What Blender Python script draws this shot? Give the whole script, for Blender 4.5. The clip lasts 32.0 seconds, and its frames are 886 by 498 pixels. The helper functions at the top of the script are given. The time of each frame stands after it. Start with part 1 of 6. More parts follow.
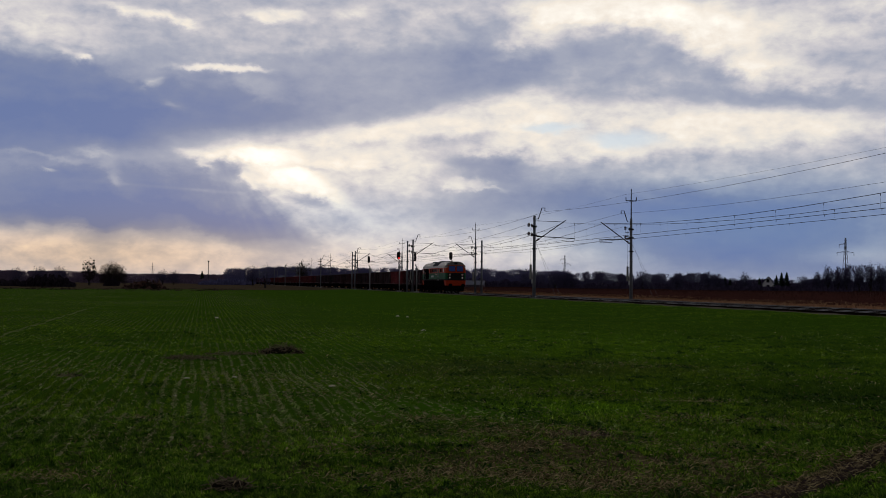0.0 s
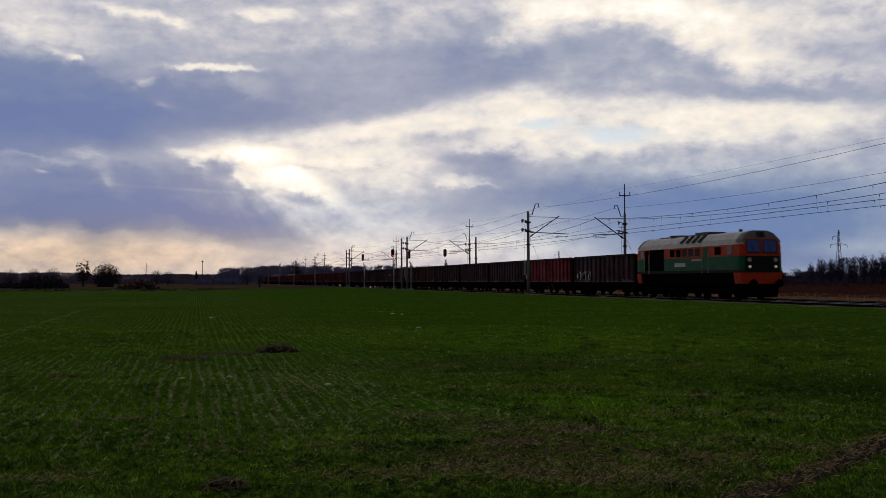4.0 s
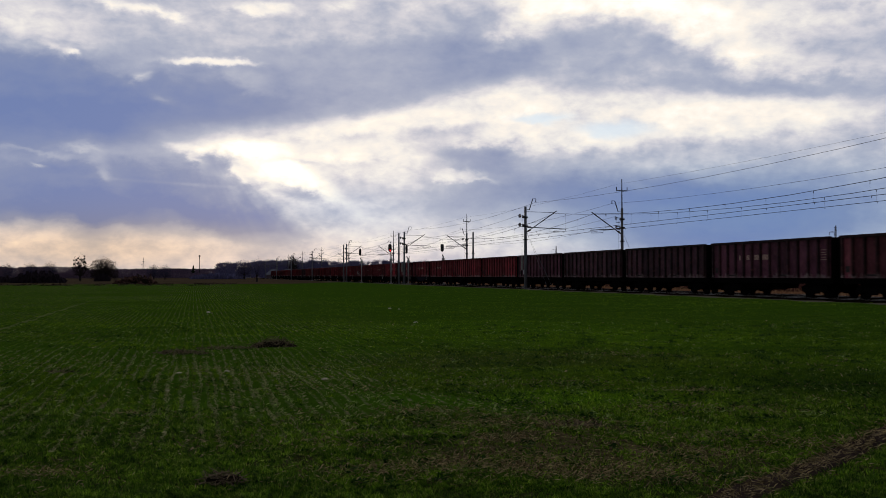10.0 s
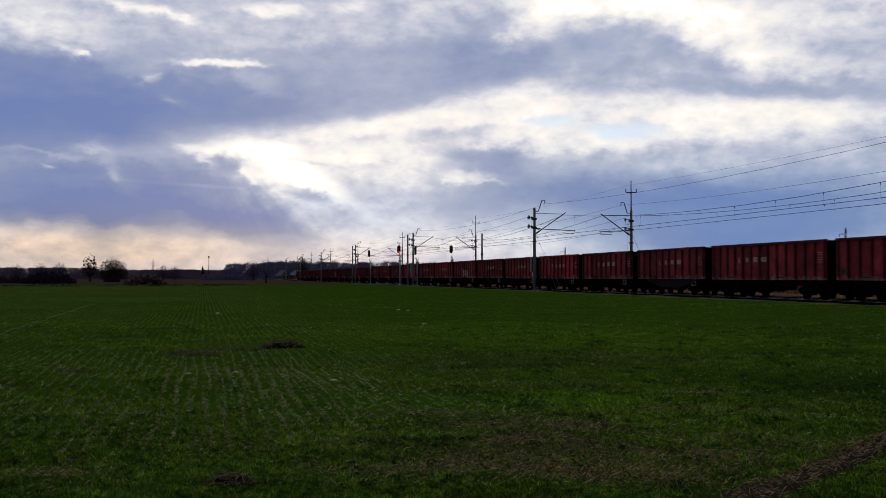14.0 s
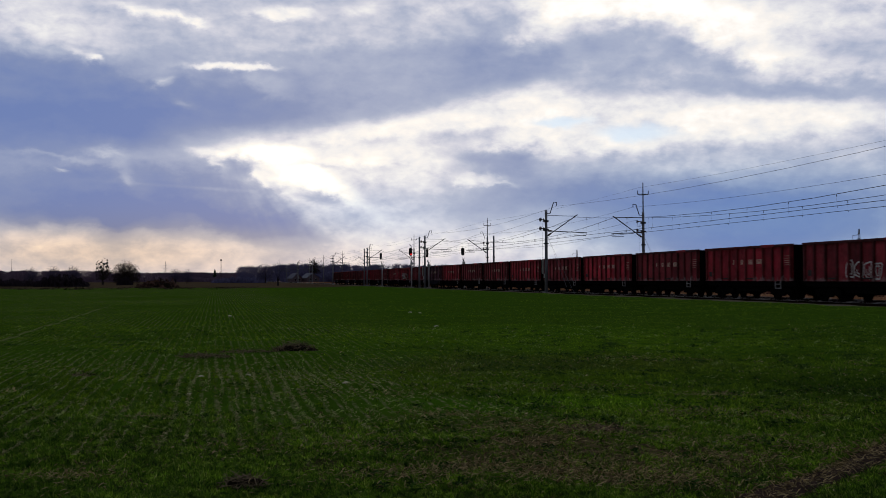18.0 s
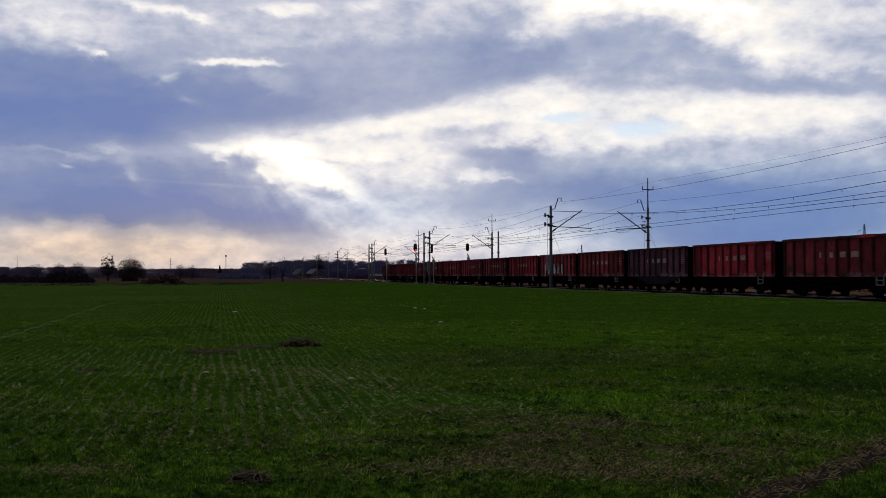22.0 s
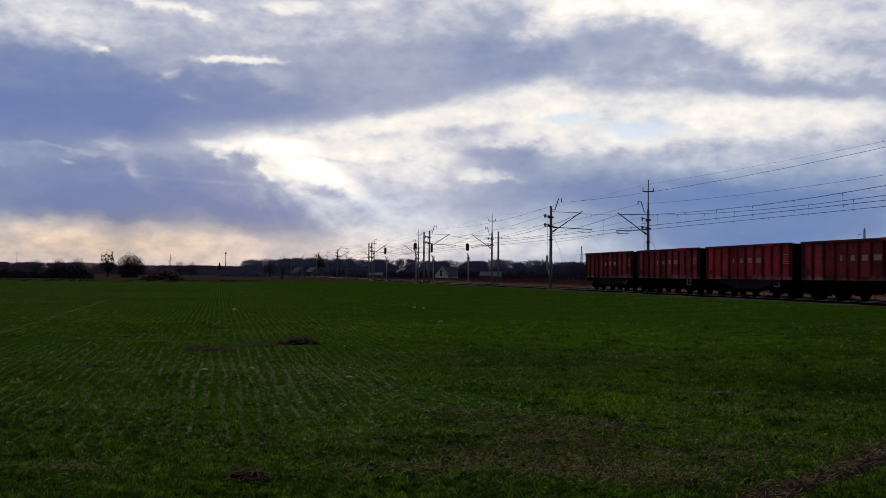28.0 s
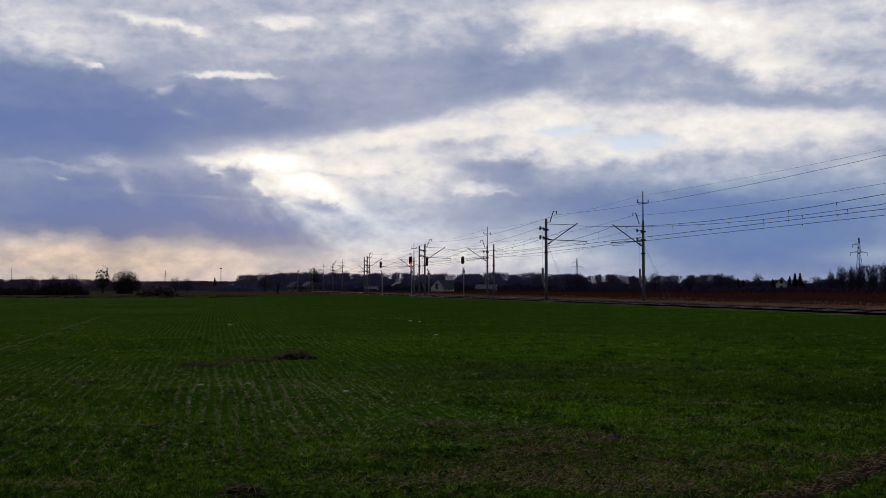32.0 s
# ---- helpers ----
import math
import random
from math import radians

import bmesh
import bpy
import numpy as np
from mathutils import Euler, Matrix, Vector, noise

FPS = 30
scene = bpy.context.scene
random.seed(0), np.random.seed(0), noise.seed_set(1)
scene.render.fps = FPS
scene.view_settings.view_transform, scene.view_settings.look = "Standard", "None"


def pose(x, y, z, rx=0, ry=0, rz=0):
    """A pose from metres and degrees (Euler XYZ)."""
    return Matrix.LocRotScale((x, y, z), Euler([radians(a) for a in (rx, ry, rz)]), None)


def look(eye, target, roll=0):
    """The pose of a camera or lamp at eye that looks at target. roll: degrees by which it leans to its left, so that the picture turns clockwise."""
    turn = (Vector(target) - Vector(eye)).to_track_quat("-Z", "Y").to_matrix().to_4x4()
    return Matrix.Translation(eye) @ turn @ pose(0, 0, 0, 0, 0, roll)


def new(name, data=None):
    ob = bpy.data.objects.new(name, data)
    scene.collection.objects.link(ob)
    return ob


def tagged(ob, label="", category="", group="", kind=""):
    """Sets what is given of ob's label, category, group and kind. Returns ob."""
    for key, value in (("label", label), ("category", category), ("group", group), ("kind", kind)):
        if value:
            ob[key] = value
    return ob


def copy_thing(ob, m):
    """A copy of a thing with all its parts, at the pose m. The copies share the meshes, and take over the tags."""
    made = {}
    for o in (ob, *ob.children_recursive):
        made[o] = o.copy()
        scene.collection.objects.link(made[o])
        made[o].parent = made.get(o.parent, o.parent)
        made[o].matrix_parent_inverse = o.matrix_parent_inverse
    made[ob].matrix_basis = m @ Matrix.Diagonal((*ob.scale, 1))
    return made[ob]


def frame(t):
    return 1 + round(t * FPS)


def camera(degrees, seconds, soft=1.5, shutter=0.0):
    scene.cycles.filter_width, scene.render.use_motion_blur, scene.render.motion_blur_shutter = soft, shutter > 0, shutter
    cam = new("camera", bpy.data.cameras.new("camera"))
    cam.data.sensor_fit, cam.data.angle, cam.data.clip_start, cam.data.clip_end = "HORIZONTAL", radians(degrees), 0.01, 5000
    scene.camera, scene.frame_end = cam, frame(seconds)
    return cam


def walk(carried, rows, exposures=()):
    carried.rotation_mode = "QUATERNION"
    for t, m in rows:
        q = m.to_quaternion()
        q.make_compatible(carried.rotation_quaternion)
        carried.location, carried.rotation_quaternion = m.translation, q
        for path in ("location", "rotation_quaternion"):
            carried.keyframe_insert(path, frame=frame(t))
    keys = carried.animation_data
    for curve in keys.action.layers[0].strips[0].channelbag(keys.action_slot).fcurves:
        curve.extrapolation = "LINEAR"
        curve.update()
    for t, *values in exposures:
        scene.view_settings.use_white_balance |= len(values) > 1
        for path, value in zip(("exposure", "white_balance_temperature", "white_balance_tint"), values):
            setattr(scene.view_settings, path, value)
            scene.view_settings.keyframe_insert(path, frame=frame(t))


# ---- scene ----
# ---------------------------------------------------------------- camera
EYE = 1.5
TURN = 12.91          # heading of the railway, degrees left of straight ahead
cam = camera(45.0, 32.0, soft=0.85, shutter=0.25)
EXPOSURES = [(0, -0.08, 6850, 10), (3, -0.06, 6850, 10), (6, 0.04, 6900, 10), (9, 0.08, 6850, 10), (13, 0.1, 6450, 10), (26, 0.06, 6400, 10), (29, 0.0, 6450, 10), (31, -0.07, 6400, 10), (32, -0.08, 6400, 10)]
walk(cam, [(t, pose(0, 0, EYE, rx, ry, rz)) for t, rx, ry, rz in (
    (0, 91.851, -0.528, 0.219), (0.5, 91.861, -0.537, 0.102), (1, 91.820, -0.648, 0.078), (1.5, 91.762, -0.558, -0.015),
    (2, 91.747, -0.449, -0.279), (2.5, 91.584, -0.216, -0.035), (3, 91.693, -0.089, 0.104), (3.5, 91.719, 0.061, 0.019),
    (5.5, 91.482, 0.259, -0.153), (6, 91.469, 0.076, -0.360), (6.5, 91.494, -0.048, -0.486), (7, 91.493, -0.021, -0.412),
    (7.5, 91.485, 0.163, -0.314), (8, 91.363, -0.028, -0.087), (8.5, 91.221, -0.023, -0.002), (9, 91.165, -0.182, 0.020),
    (9.5, 91.303, -0.121, -0.252), (10, 91.415, 0.096, -0.227), (10.5, 91.457, 0.112, 0.043), (11, 91.438, 0.200, -0.018),
    (11.5, 91.339, 0.241, -0.228), (12, 91.314, 0.158, -0.162), (12.5, 91.491, 0.013, -0.002), (13, 91.725, 0.000, -0.000),
    (13.5, 91.673, -0.006, 0.113), (14, 91.492, -0.006, 0.246), (14.5, 91.313, 0.109, 0.328), (16.5, 91.577, -0.132, 0.948),
    (17, 91.579, -0.087, 1.012), (17.5, 91.690, 0.129, 0.932), (18, 91.622, 0.106, 0.875), (18.5, 91.541, 0.044, 0.838),
    (19, 91.576, -0.095, 0.959), (19.5, 91.498, -0.174, 0.960), (20, 91.397, -0.168, 1.011), (20.5, 91.454, -0.215, 1.022),
    (21, 91.477, -0.118, 1.000), (21.5, 91.415, 0.054, 1.039), (22, 91.393, 0.154, 1.125), (22.5, 91.439, -0.103, 1.110),
    (23, 91.637, -0.181, 1.090), (23.5, 91.621, -0.243, 1.212), (24, 91.453, -0.235, 1.300), (24.5, 91.223, -0.207, 1.352),
    (25, 91.167, -0.056, 1.262), (25.5, 91.160, -0.138, 1.188), (27.5, 91.351, -0.174, 1.111), (28, 91.370, -0.444, 1.105),
    (28.5, 91.454, -0.461, 0.976), (29, 91.494, -0.183, 0.906), (29.5, 91.585, -0.028, 0.755), (30, 91.681, 0.103, 0.676),
    (30.5, 91.668, 0.158, 0.745), (31, 91.770, 0.300, 0.828), (31.5, 91.907, 0.217, 0.849), (32, 92.082, 0.078, 0.871),
)], EXPOSURES)

# ---------------------------------------------------------------- sky and sun
FOCAL = 1893.0
DULL = 0.26            # how much of the light the overcast behind and overhead lets through


def skyward(x, y):
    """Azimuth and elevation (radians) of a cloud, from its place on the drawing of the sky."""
    az = math.atan((x - 784) / FOCAL)
    return az, math.atan((498 - y) / FOCAL * math.cos(az))


def build_sky():
    world = bpy.data.worlds.new("sky")
    scene.world = world
    world.use_nodes = True
    nt = world.node_tree
    nt.nodes.clear()

    def node(kind, **props):
        n = nt.nodes.new(kind)
        for k, v in props.items():
            if k == "operation":
                n.operation = v
            elif k == "vector_type":
                n.vector_type = v
        return n

    def plug(n, index, value):
        if hasattr(value, "links"):
            nt.links.new(value, n.inputs[index])
        elif value is not None:
            n.inputs[index].default_value = value

    def m(op, a, b=None, c=None):
        n = node("ShaderNodeMath", operation=op)
        plug(n, 0, a), plug(n, 1, b), plug(n, 2, c)
        return n.outputs[0]

    def combine(x, y, z):
        n = node("ShaderNodeCombineXYZ")
        plug(n, 0, x), plug(n, 1, y), plug(n, 2, z)
        return n.outputs[0]

    def fbm(vec, scale, detail, rough=0.55, distortion=0.0):
        n = node("ShaderNodeTexNoise")
        nt.links.new(vec, n.inputs["Vector"])
        n.inputs["Scale"].default_value = scale
        n.inputs["Detail"].default_value = detail
        n.inputs["Roughness"].default_value = rough
        n.inputs["Distortion"].default_value = distortion
        return n.outputs["Fac"]

    def centred(v, k):
        return m("MULTIPLY", m("SUBTRACT", v, 0.5), k)

    coord = node("ShaderNodeTexCoord")
    sep = node("ShaderNodeSeparateXYZ")
    nt.links.new(coord.outputs["Generated"], sep.inputs[0])
    x, y, z = sep.outputs[0], sep.outputs[1], sep.outputs[2]
    az = m("ARCTAN2", x, y)
    el = m("ARCSINE", z)
    # the cloud deck seen in perspective
    low = m("ADD", m("ABSOLUTE", z), 0.16)
    deck = combine(m("DIVIDE", x, low), m("DIVIDE", y, low), 0.0)
    angles = combine(az, el, 0.0)
    streaky = combine(m("MULTIPLY", az, 1.0), m("MULTIPLY", el, 2.6), 0.0)
    n_big = fbm(streaky, 11.0, 3.0, 0.5)
    n_mid = fbm(streaky, 22.0, 7.0, 0.52, 0.4)
    n_fine = fbm(combine(az, m("MULTIPLY", el, 1.9), 7.0), 46.0, 5.0, 0.55, 0.2)
    n_bil = fbm(combine(az, m("MULTIPLY", el, 1.5), 3.0), 30.0, 6.0, 0.56, 0.15)
    n_deck = fbm(deck, 2.3, 8.0, 0.6, 0.4)
    waz = m("ADD", az, m("ADD", centred(n_big, 0.03), centred(n_bil, 0.03)))
    wel = m("ADD", el, m("ADD", centred(n_mid, 0.008), centred(n_bil, 0.02)))
    warped = combine(waz, wel, 0.0)

    total = [0.48]
    planes = {"warped": warped, "plain": angles}
    count = [0]

    def settle():
        """Every few clouds, carry the planes on behind the sum so far (a shift too small to see), so that few values stay open at once."""
        if not hasattr(total[0], "links"):
            return
        nudge = m("MULTIPLY", total[0], 1e-7)
        for key in planes:
            add = node("ShaderNodeVectorMath", operation="ADD")
            nt.links.new(planes[key], add.inputs[0])
            nt.links.new(nudge, add.inputs[1])
            planes[key] = add.outputs[0]

    def cloud(px, py, sx, sy, amp, turn=0.0, hard=1.0, vec=None):
        """A heap (or hole) of cloud: centre, half-widths, brightness, slope in degrees; hard: how crisp its edge is."""
        a, e = skyward(px, py)
        mp = node("ShaderNodeMapping", vector_type="TEXTURE")
        nt.links.new(planes["plain" if vec is angles else "warped"], mp.inputs["Vector"])
        mp.inputs["Location"].default_value = (a, e, 0)
        mp.inputs["Rotation"].default_value = (0, 0, radians(turn))
        mp.inputs["Scale"].default_value = (sx / FOCAL, sy / FOCAL, 1)
        dot = node("ShaderNodeVectorMath", operation="DOT_PRODUCT")
        nt.links.new(mp.outputs[0], dot.inputs[0])
        nt.links.new(mp.outputs[0], dot.inputs[1])
        far = dot.outputs["Value"] if hard == 1.0 else m("POWER", dot.outputs["Value"], hard)
        heap = m("EXPONENT", m("MULTIPLY", far, -1.0))
        if amp is None:
            return heap
        total[0] = m("MULTIPLY_ADD", heap, amp, total[0])
        count[0] += 1
        if count[0] % 14 == 0:
            settle()
        return heap

    # the heavy grey-blue deck and its ragged lower edge
    cloud(70, 178, 440, 86, -0.20, 1, 3)
    cloud(10, 215, 230, 42, -0.20, 0, 2.5)
    cloud(60, 175, 210, 56, -0.10, 0)
    cloud(20, 128, 210, 36, -0.13, -8, 2)
    cloud(330, 205, 200, 40, -0.03, 5, 2)
    cloud(600, 60, 300, 60, 0.02, 4, 2)
    cloud(600, 152, 420, 66, -0.14, 6.5, 5)
    cloud(620, 244, 320, 13, 0.12, 6.5)
    cloud(250, 85, 150, 34, -0.06, -8, 1.5)
    cloud(850, 100, 105, 90, -0.08, 0, 2)
    cloud(1110, 132, 190, 50, -0.07, -6, 2)
    cloud(1000, 110, 40, 16, 0.05, -10)
    cloud(1180, 128, 46, 12, 0.06, -8)
    cloud(1050, 66, 75, 26, -0.10, 0, 2)
    cloud(1200, 92, 60, 20, -0.10, -14, 2)
    cloud(1330, 172, 140, 18, -0.12, -4, 1.5)
    cloud(1470, 165, 130, 22, -0.08, -3, 1.5)
    cloud(1510, 92, 90, 46, -0.07, 0)
    cloud(1470, 20, 60, 16, -0.10, -10)
    # gaps near the top
    cloud(206, 15, 44, 7, 0.36, -6)
    cloud(285, 27, 60, 7, 0.30, -12)
    cloud(322, 34, 14, 6, 0.20, -20)
    cloud(468, 23, 54, 7, 0.34, 0)
    cloud(612, 15, 34, 9, 0.22, 10)
    cloud(372, 117, 72, 7, 0.50, 1, 1.6)
    cloud(440, 118, 30, 5, 0.14, -6)
    cloud(258, 142, 12, 7, 0.26, 14)
    cloud(290, 180, 20, 7, 0.18, -12)
    cloud(440, 148, 44, 18, 0.14, -20, 1.5)
    cloud(350, 140, 110, 28, 0.08, -8)
    cloud(122, 103, 11, 7, 0.40, -30)
    cloud(95, 95, 22, 7, 0.18, -20)
    cloud(40, 28, 100, 44, 0.16, -16)
    cloud(125, 55, 90, 26, 0.08, -14)
    cloud(765, 12, 50, 12, 0.12, 0)
    cloud(1050, 6, 160, 30, 0.48, 0, 1.5)
    cloud(930, 56, 44, 30, 0.30, 22, 1.5)
    cloud(985, 30, 50, 22, 0.20, -10)
    cloud(1230, 22, 120, 34, 0.36, -6, 1.5)
    cloud(1280, 66, 95, 36, 0.29, -24, 1.5)
    cloud(1330, 108, 90, 14, 0.24, -6)
    cloud(1400, 70, 110, 40, 0.12, -10)
    cloud(1470, 130, 110, 14, 0.14, -2)
    cloud(1490, 16, 130, 30, 0.24, 0)
    cloud(1130, 150, 40, 12, 0.08, -10)
    # the break in the clouds before the sun
    cloud(470, 302, 96, 40, 0.42, -24, 1.6)
    cloud(540, 318, 62, 26, 0.34, -24, 1.4)
    cloud(430, 272, 90, 13, 0.30, 0, 1.4)
    cloud(335, 268, 46, 7, 0.18, -4)
    cloud(565, 285, 90, 28, 0.20, 0)
    cloud(590, 350, 30, 14, 0.22, -34)
    cloud(665, 275, 110, 48, 0.26, 0, 1.6)
    cloud(640, 228, 130, 16, 0.20, 9)
    cloud(740, 213, 70, 16, 0.18, 6)
    cloud(720, 318, 66, 34, 0.12, 0)
    cloud(540, 293, 60, 5, -0.24, 0)
    cloud(640, 300, 70, 8, -0.12, 2)
    cloud(528, 348, 46, 12, -0.30, -8, 2)
    cloud(620, 255, 60, 10, -0.12, 6)
    cloud(350, 292, 16, 8, 0.26, -46)
    cloud(430, 318, 26, 6, 0.22, -48)
    # the bright band that runs on from it
    cloud(880, 205, 120, 46, 0.24, 0, 2)
    cloud(920, 168, 76, 20, 0.18, 8)
    cloud(1000, 256, 180, 22, 0.28, -1, 1.6)
    cloud(1140, 206, 250, 36, 0.25, 0, 2)
    cloud(1340, 216, 190, 36, 0.24, -1, 2)
    cloud(1460, 210, 70, 20, 0.14, 4)
    cloud(1240, 250, 150, 14, 0.12, 2)
    cloud(960, 216, 56, 6, -0.12, 2)
    cloud(1100, 236, 66, 11, -0.12, -3)
    cloud(830, 240, 60, 12, -0.14, 4)
    # the lower bank, split by a lit veil, with a cumulus head on its shoulder
    cloud(375, 362, 225, 58, -0.20, -31, 3)
    cloud(310, 390, 230, 36, -0.16, -6, 2)
    cloud(70, 350, 260, 46, -0.30, 0, 2)
    cloud(80, 345, 230, 66, -0.08, 0)
    cloud(50, 284, 170, 26, -0.16, -4, 2)
    cloud(200, 388, 330, 20, -0.12, 0, 2)
    cloud(270, 270, 80, 30, 0.08, -4, 2)
    cloud(402, 294, 30, 20, -0.24, -10, 2)
    cloud(372, 282, 24, 12, -0.12, 20, 2)
    cloud(130, 298, 78, 32, -0.03, -28, 1.5)
    cloud(150, 272, 34, 6, 0.17, -4)
    cloud(176, 296, 22, 16, 0.10, -50)
    cloud(192, 320, 12, 9, 0.18, -60)
    cloud(112, 284, 30, 6, 0.10, -10)
    cloud(68, 304, 9, 4, 0.26, -20)
    cloud(40, 272, 60, 4, 0.10, -6)
    cloud(300, 333, 120, 3, 0.08, -3, vec=angles)
    cloud(175, 402, 44, 30, -0.14, -76, 1.5)
    # blue depths under the band
    cloud(1190, 342, 360, 34, -0.19, -1, 1.6)
    cloud(1230, 396, 270, 50, -0.28, 0, 1.6)
    cloud(1290, 442, 220, 30, -0.16, 0)
    cloud(1010, 345, 130, 36, -0.12, 0)
    cloud(1520, 385, 140, 70, -0.14, 0)
    cloud(850, 284, 80, 20, -0.20, -6, 1.6)
    cloud(870, 312, 60, 12, -0.14, 0)
    cloud(830, 372, 90, 30, -0.14, 4)
    cloud(800, 323, 28, 9, 0.32, 6, 1.6)
    cloud(842, 318, 20, 9, 0.24, -10, 1.6)
    cloud(858, 332, 22, 4, 0.24, -8)
    # pale strip over the horizon
    cloud(55, 430, 80, 18, 0.12, 0)
    cloud(385, 440, 160, 13, 0.07, 0)
    cloud(200, 474, 380, 24, 0.02, vec=angles)
    cloud(560, 450, 200, 34, 0.13, vec=angles)
    cloud(700, 408, 130, 40, 0.10, -10)
    cloud(950, 440, 170, 30, 0.16, vec=angles)
    cloud(1360, 470, 300, 32, -0.20, vec=angles)
    cloud(1500, 442, 90, 16, 0.14, vec=angles)
    # puffs stand out where the cloud is thin and lit, less in the heavy masses
    lit = node("ShaderNodeMapRange")
    lit.interpolation_type = "SMOOTHSTEP"
    nt.links.new(total[0], lit.inputs["Value"])
    lit.inputs["From Min"].default_value, lit.inputs["From Max"].default_value = 0.25, 0.75
    lit.inputs["To Min"].default_value, lit.inputs["To Max"].default_value = 0.25, 1.0
    puffs = m("ADD", centred(n_fine, 0.58), centred(n_bil, 0.46))
    rough = m("ADD", m("ADD", centred(n_mid, 0.06), centred(n_deck, 0.05)), m("MULTIPLY", puffs, lit.outputs["Result"]))
    # sunbeams that fan out below the break, and streaks of falling rain beside them
    sx, sy = skyward(330, 190)
    fan = m("ARCTAN2", m("SUBTRACT", az, sx), m("SUBTRACT", sy, el))

    def streaks(vec, scale, where, amp):
        beams = node("ShaderNodeTexNoise")
        nt.links.new(vec, beams.inputs["Vector"])
        beams.inputs["Scale"].default_value = scale
        beams.inputs["Detail"].default_value = 1.0
        return m("MULTIPLY", centred(beams.outputs["Fac"], amp), where)

    light = m("ADD", total[0], streaks(combine(fan, 0.0, 0.0), 11.0, cloud(530, 372, 130, 62, None, vec=angles), 0.36))
    slant = m("ADD", az, m("MULTIPLY", el, 0.35))
    light = m("ADD", light, streaks(combine(slant, m("MULTIPLY", el, 0.05), 2.0), 38.0, cloud(200, 375, 260, 60, None, vec=angles), 0.17))
    value = m("MULTIPLY", m("ADD", light, rough), 0.75)

    ramp = node("ShaderNodeValToRGB")
    nt.links.new(value, ramp.inputs[0])
    steps = ((0.0, (0.13, 0.195, 0.42)), (0.15, (0.20, 0.255, 0.435)), (0.315, (0.385, 0.425, 0.55)), (0.435, (0.61, 0.61, 0.68)),
             (0.555, (0.79, 0.775, 0.775)), (0.665, (0.925, 0.87, 0.81)), (0.775, (1.01, 0.975, 0.925)), (1.0, (1.3, 1.27, 1.2)))
    els = ramp.color_ramp.elements
    while len(els) < len(steps):
        els.new(0.5)
    for e, (p, c) in zip(els, steps):
        e.position, e.color = p, (*c, 1)
    # a warmer tint low over the horizon
    warm = cloud(130, 450, 400, 56, None, vec=angles)
    tint = node("ShaderNodeMix")
    tint.data_type, tint.blend_type = "RGBA", "MULTIPLY"
    nt.links.new(warm, tint.inputs["Factor"])
    nt.links.new(ramp.outputs["Color"], tint.inputs["A"])
    tint.inputs["B"].default_value = (1.20, 0.94, 0.68, 1)
    # a clear blue veil of rain to the right
    rain = cloud(1290, 392, 360, 78, None, vec=angles)
    blue = node("ShaderNodeMix")
    blue.data_type, blue.blend_type = "RGBA", "MULTIPLY"
    nt.links.new(rain, blue.inputs["Factor"])
    nt.links.new(tint.outputs["Result"], blue.inputs["A"])
    blue.inputs["B"].default_value = (0.76, 0.97, 1.07, 1)
    # cool daylight in the thin rain under the break
    under = cloud(600, 392, 180, 48, None, vec=angles)
    cool = node("ShaderNodeMix")
    cool.data_type, cool.blend_type = "RGBA", "MULTIPLY"
    nt.links.new(under, cool.inputs["Factor"])
    nt.links.new(blue.outputs["Result"], cool.inputs["A"])
    cool.inputs["B"].default_value = (0.88, 0.99, 1.08, 1)
    blue = cool
    # two thin places where the clear sky shows through
    for px, py, wide, tall in ((1096, 238, 62, 13), (968, 219, 50, 8)):
        clear = node("ShaderNodeMix")
        clear.data_type, clear.blend_type = "RGBA", "MIX"
        nt.links.new(m("MULTIPLY", cloud(px, py, wide, tall, None, -2, 1.5), 0.75), clear.inputs["Factor"])
        nt.links.new(blue.outputs["Result"], clear.inputs["A"])
        clear.inputs["B"].default_value = (0.66, 0.78, 0.90, 1)
        blue = clear
    # the overcast thickens and darkens overhead and behind
    ahead = node("ShaderNodeMapRange")
    ahead.interpolation_type = "SMOOTHSTEP"
    nt.links.new(y, ahead.inputs["Value"])
    ahead.inputs["From Min"].default_value, ahead.inputs["From Max"].default_value = -0.1, 0.92
    ahead.inputs["To Min"].default_value, ahead.inputs["To Max"].default_value = DULL, 1.0
    thick = node("ShaderNodeMix")
    thick.data_type, thick.blend_type = "RGBA", "MULTIPLY"
    thick.inputs["Factor"].default_value = 1.0
    nt.links.new(blue.outputs["Result"], thick.inputs["A"])
    nt.links.new(ahead.outputs["Result"], thick.inputs["B"])
    sky = node("ShaderNodeTexSky")
    sky.sky_type, sky.sun_disc = "NISHITA", False
    sky.sun_elevation, sky.sun_rotation = radians(7.0), radians(-8.0)
    dim = node("ShaderNodeMix")
    dim.data_type, dim.blend_type = "RGBA", "MULTIPLY"
    dim.inputs["Factor"].default_value = 1.0
    nt.links.new(sky.outputs[0], dim.inputs["A"])
    dim.inputs["B"].default_value = (0.1, 0.1, 0.1, 1)
    cover = node("ShaderNodeMix")
    cover.data_type = "RGBA"
    cover.inputs["Factor"].default_value = 0.985
    nt.links.new(dim.outputs["Result"], cover.inputs["A"])
    nt.links.new(thick.outputs["Result"], cover.inputs["B"])
    bg = node("ShaderNodeBackground")
    nt.links.new(cover.outputs["Result"], bg.inputs[0])
    bg.inputs[1].default_value = 1.0
    out = node("ShaderNodeOutputWorld")
    nt.links.new(bg.outputs[0], out.inputs[0])


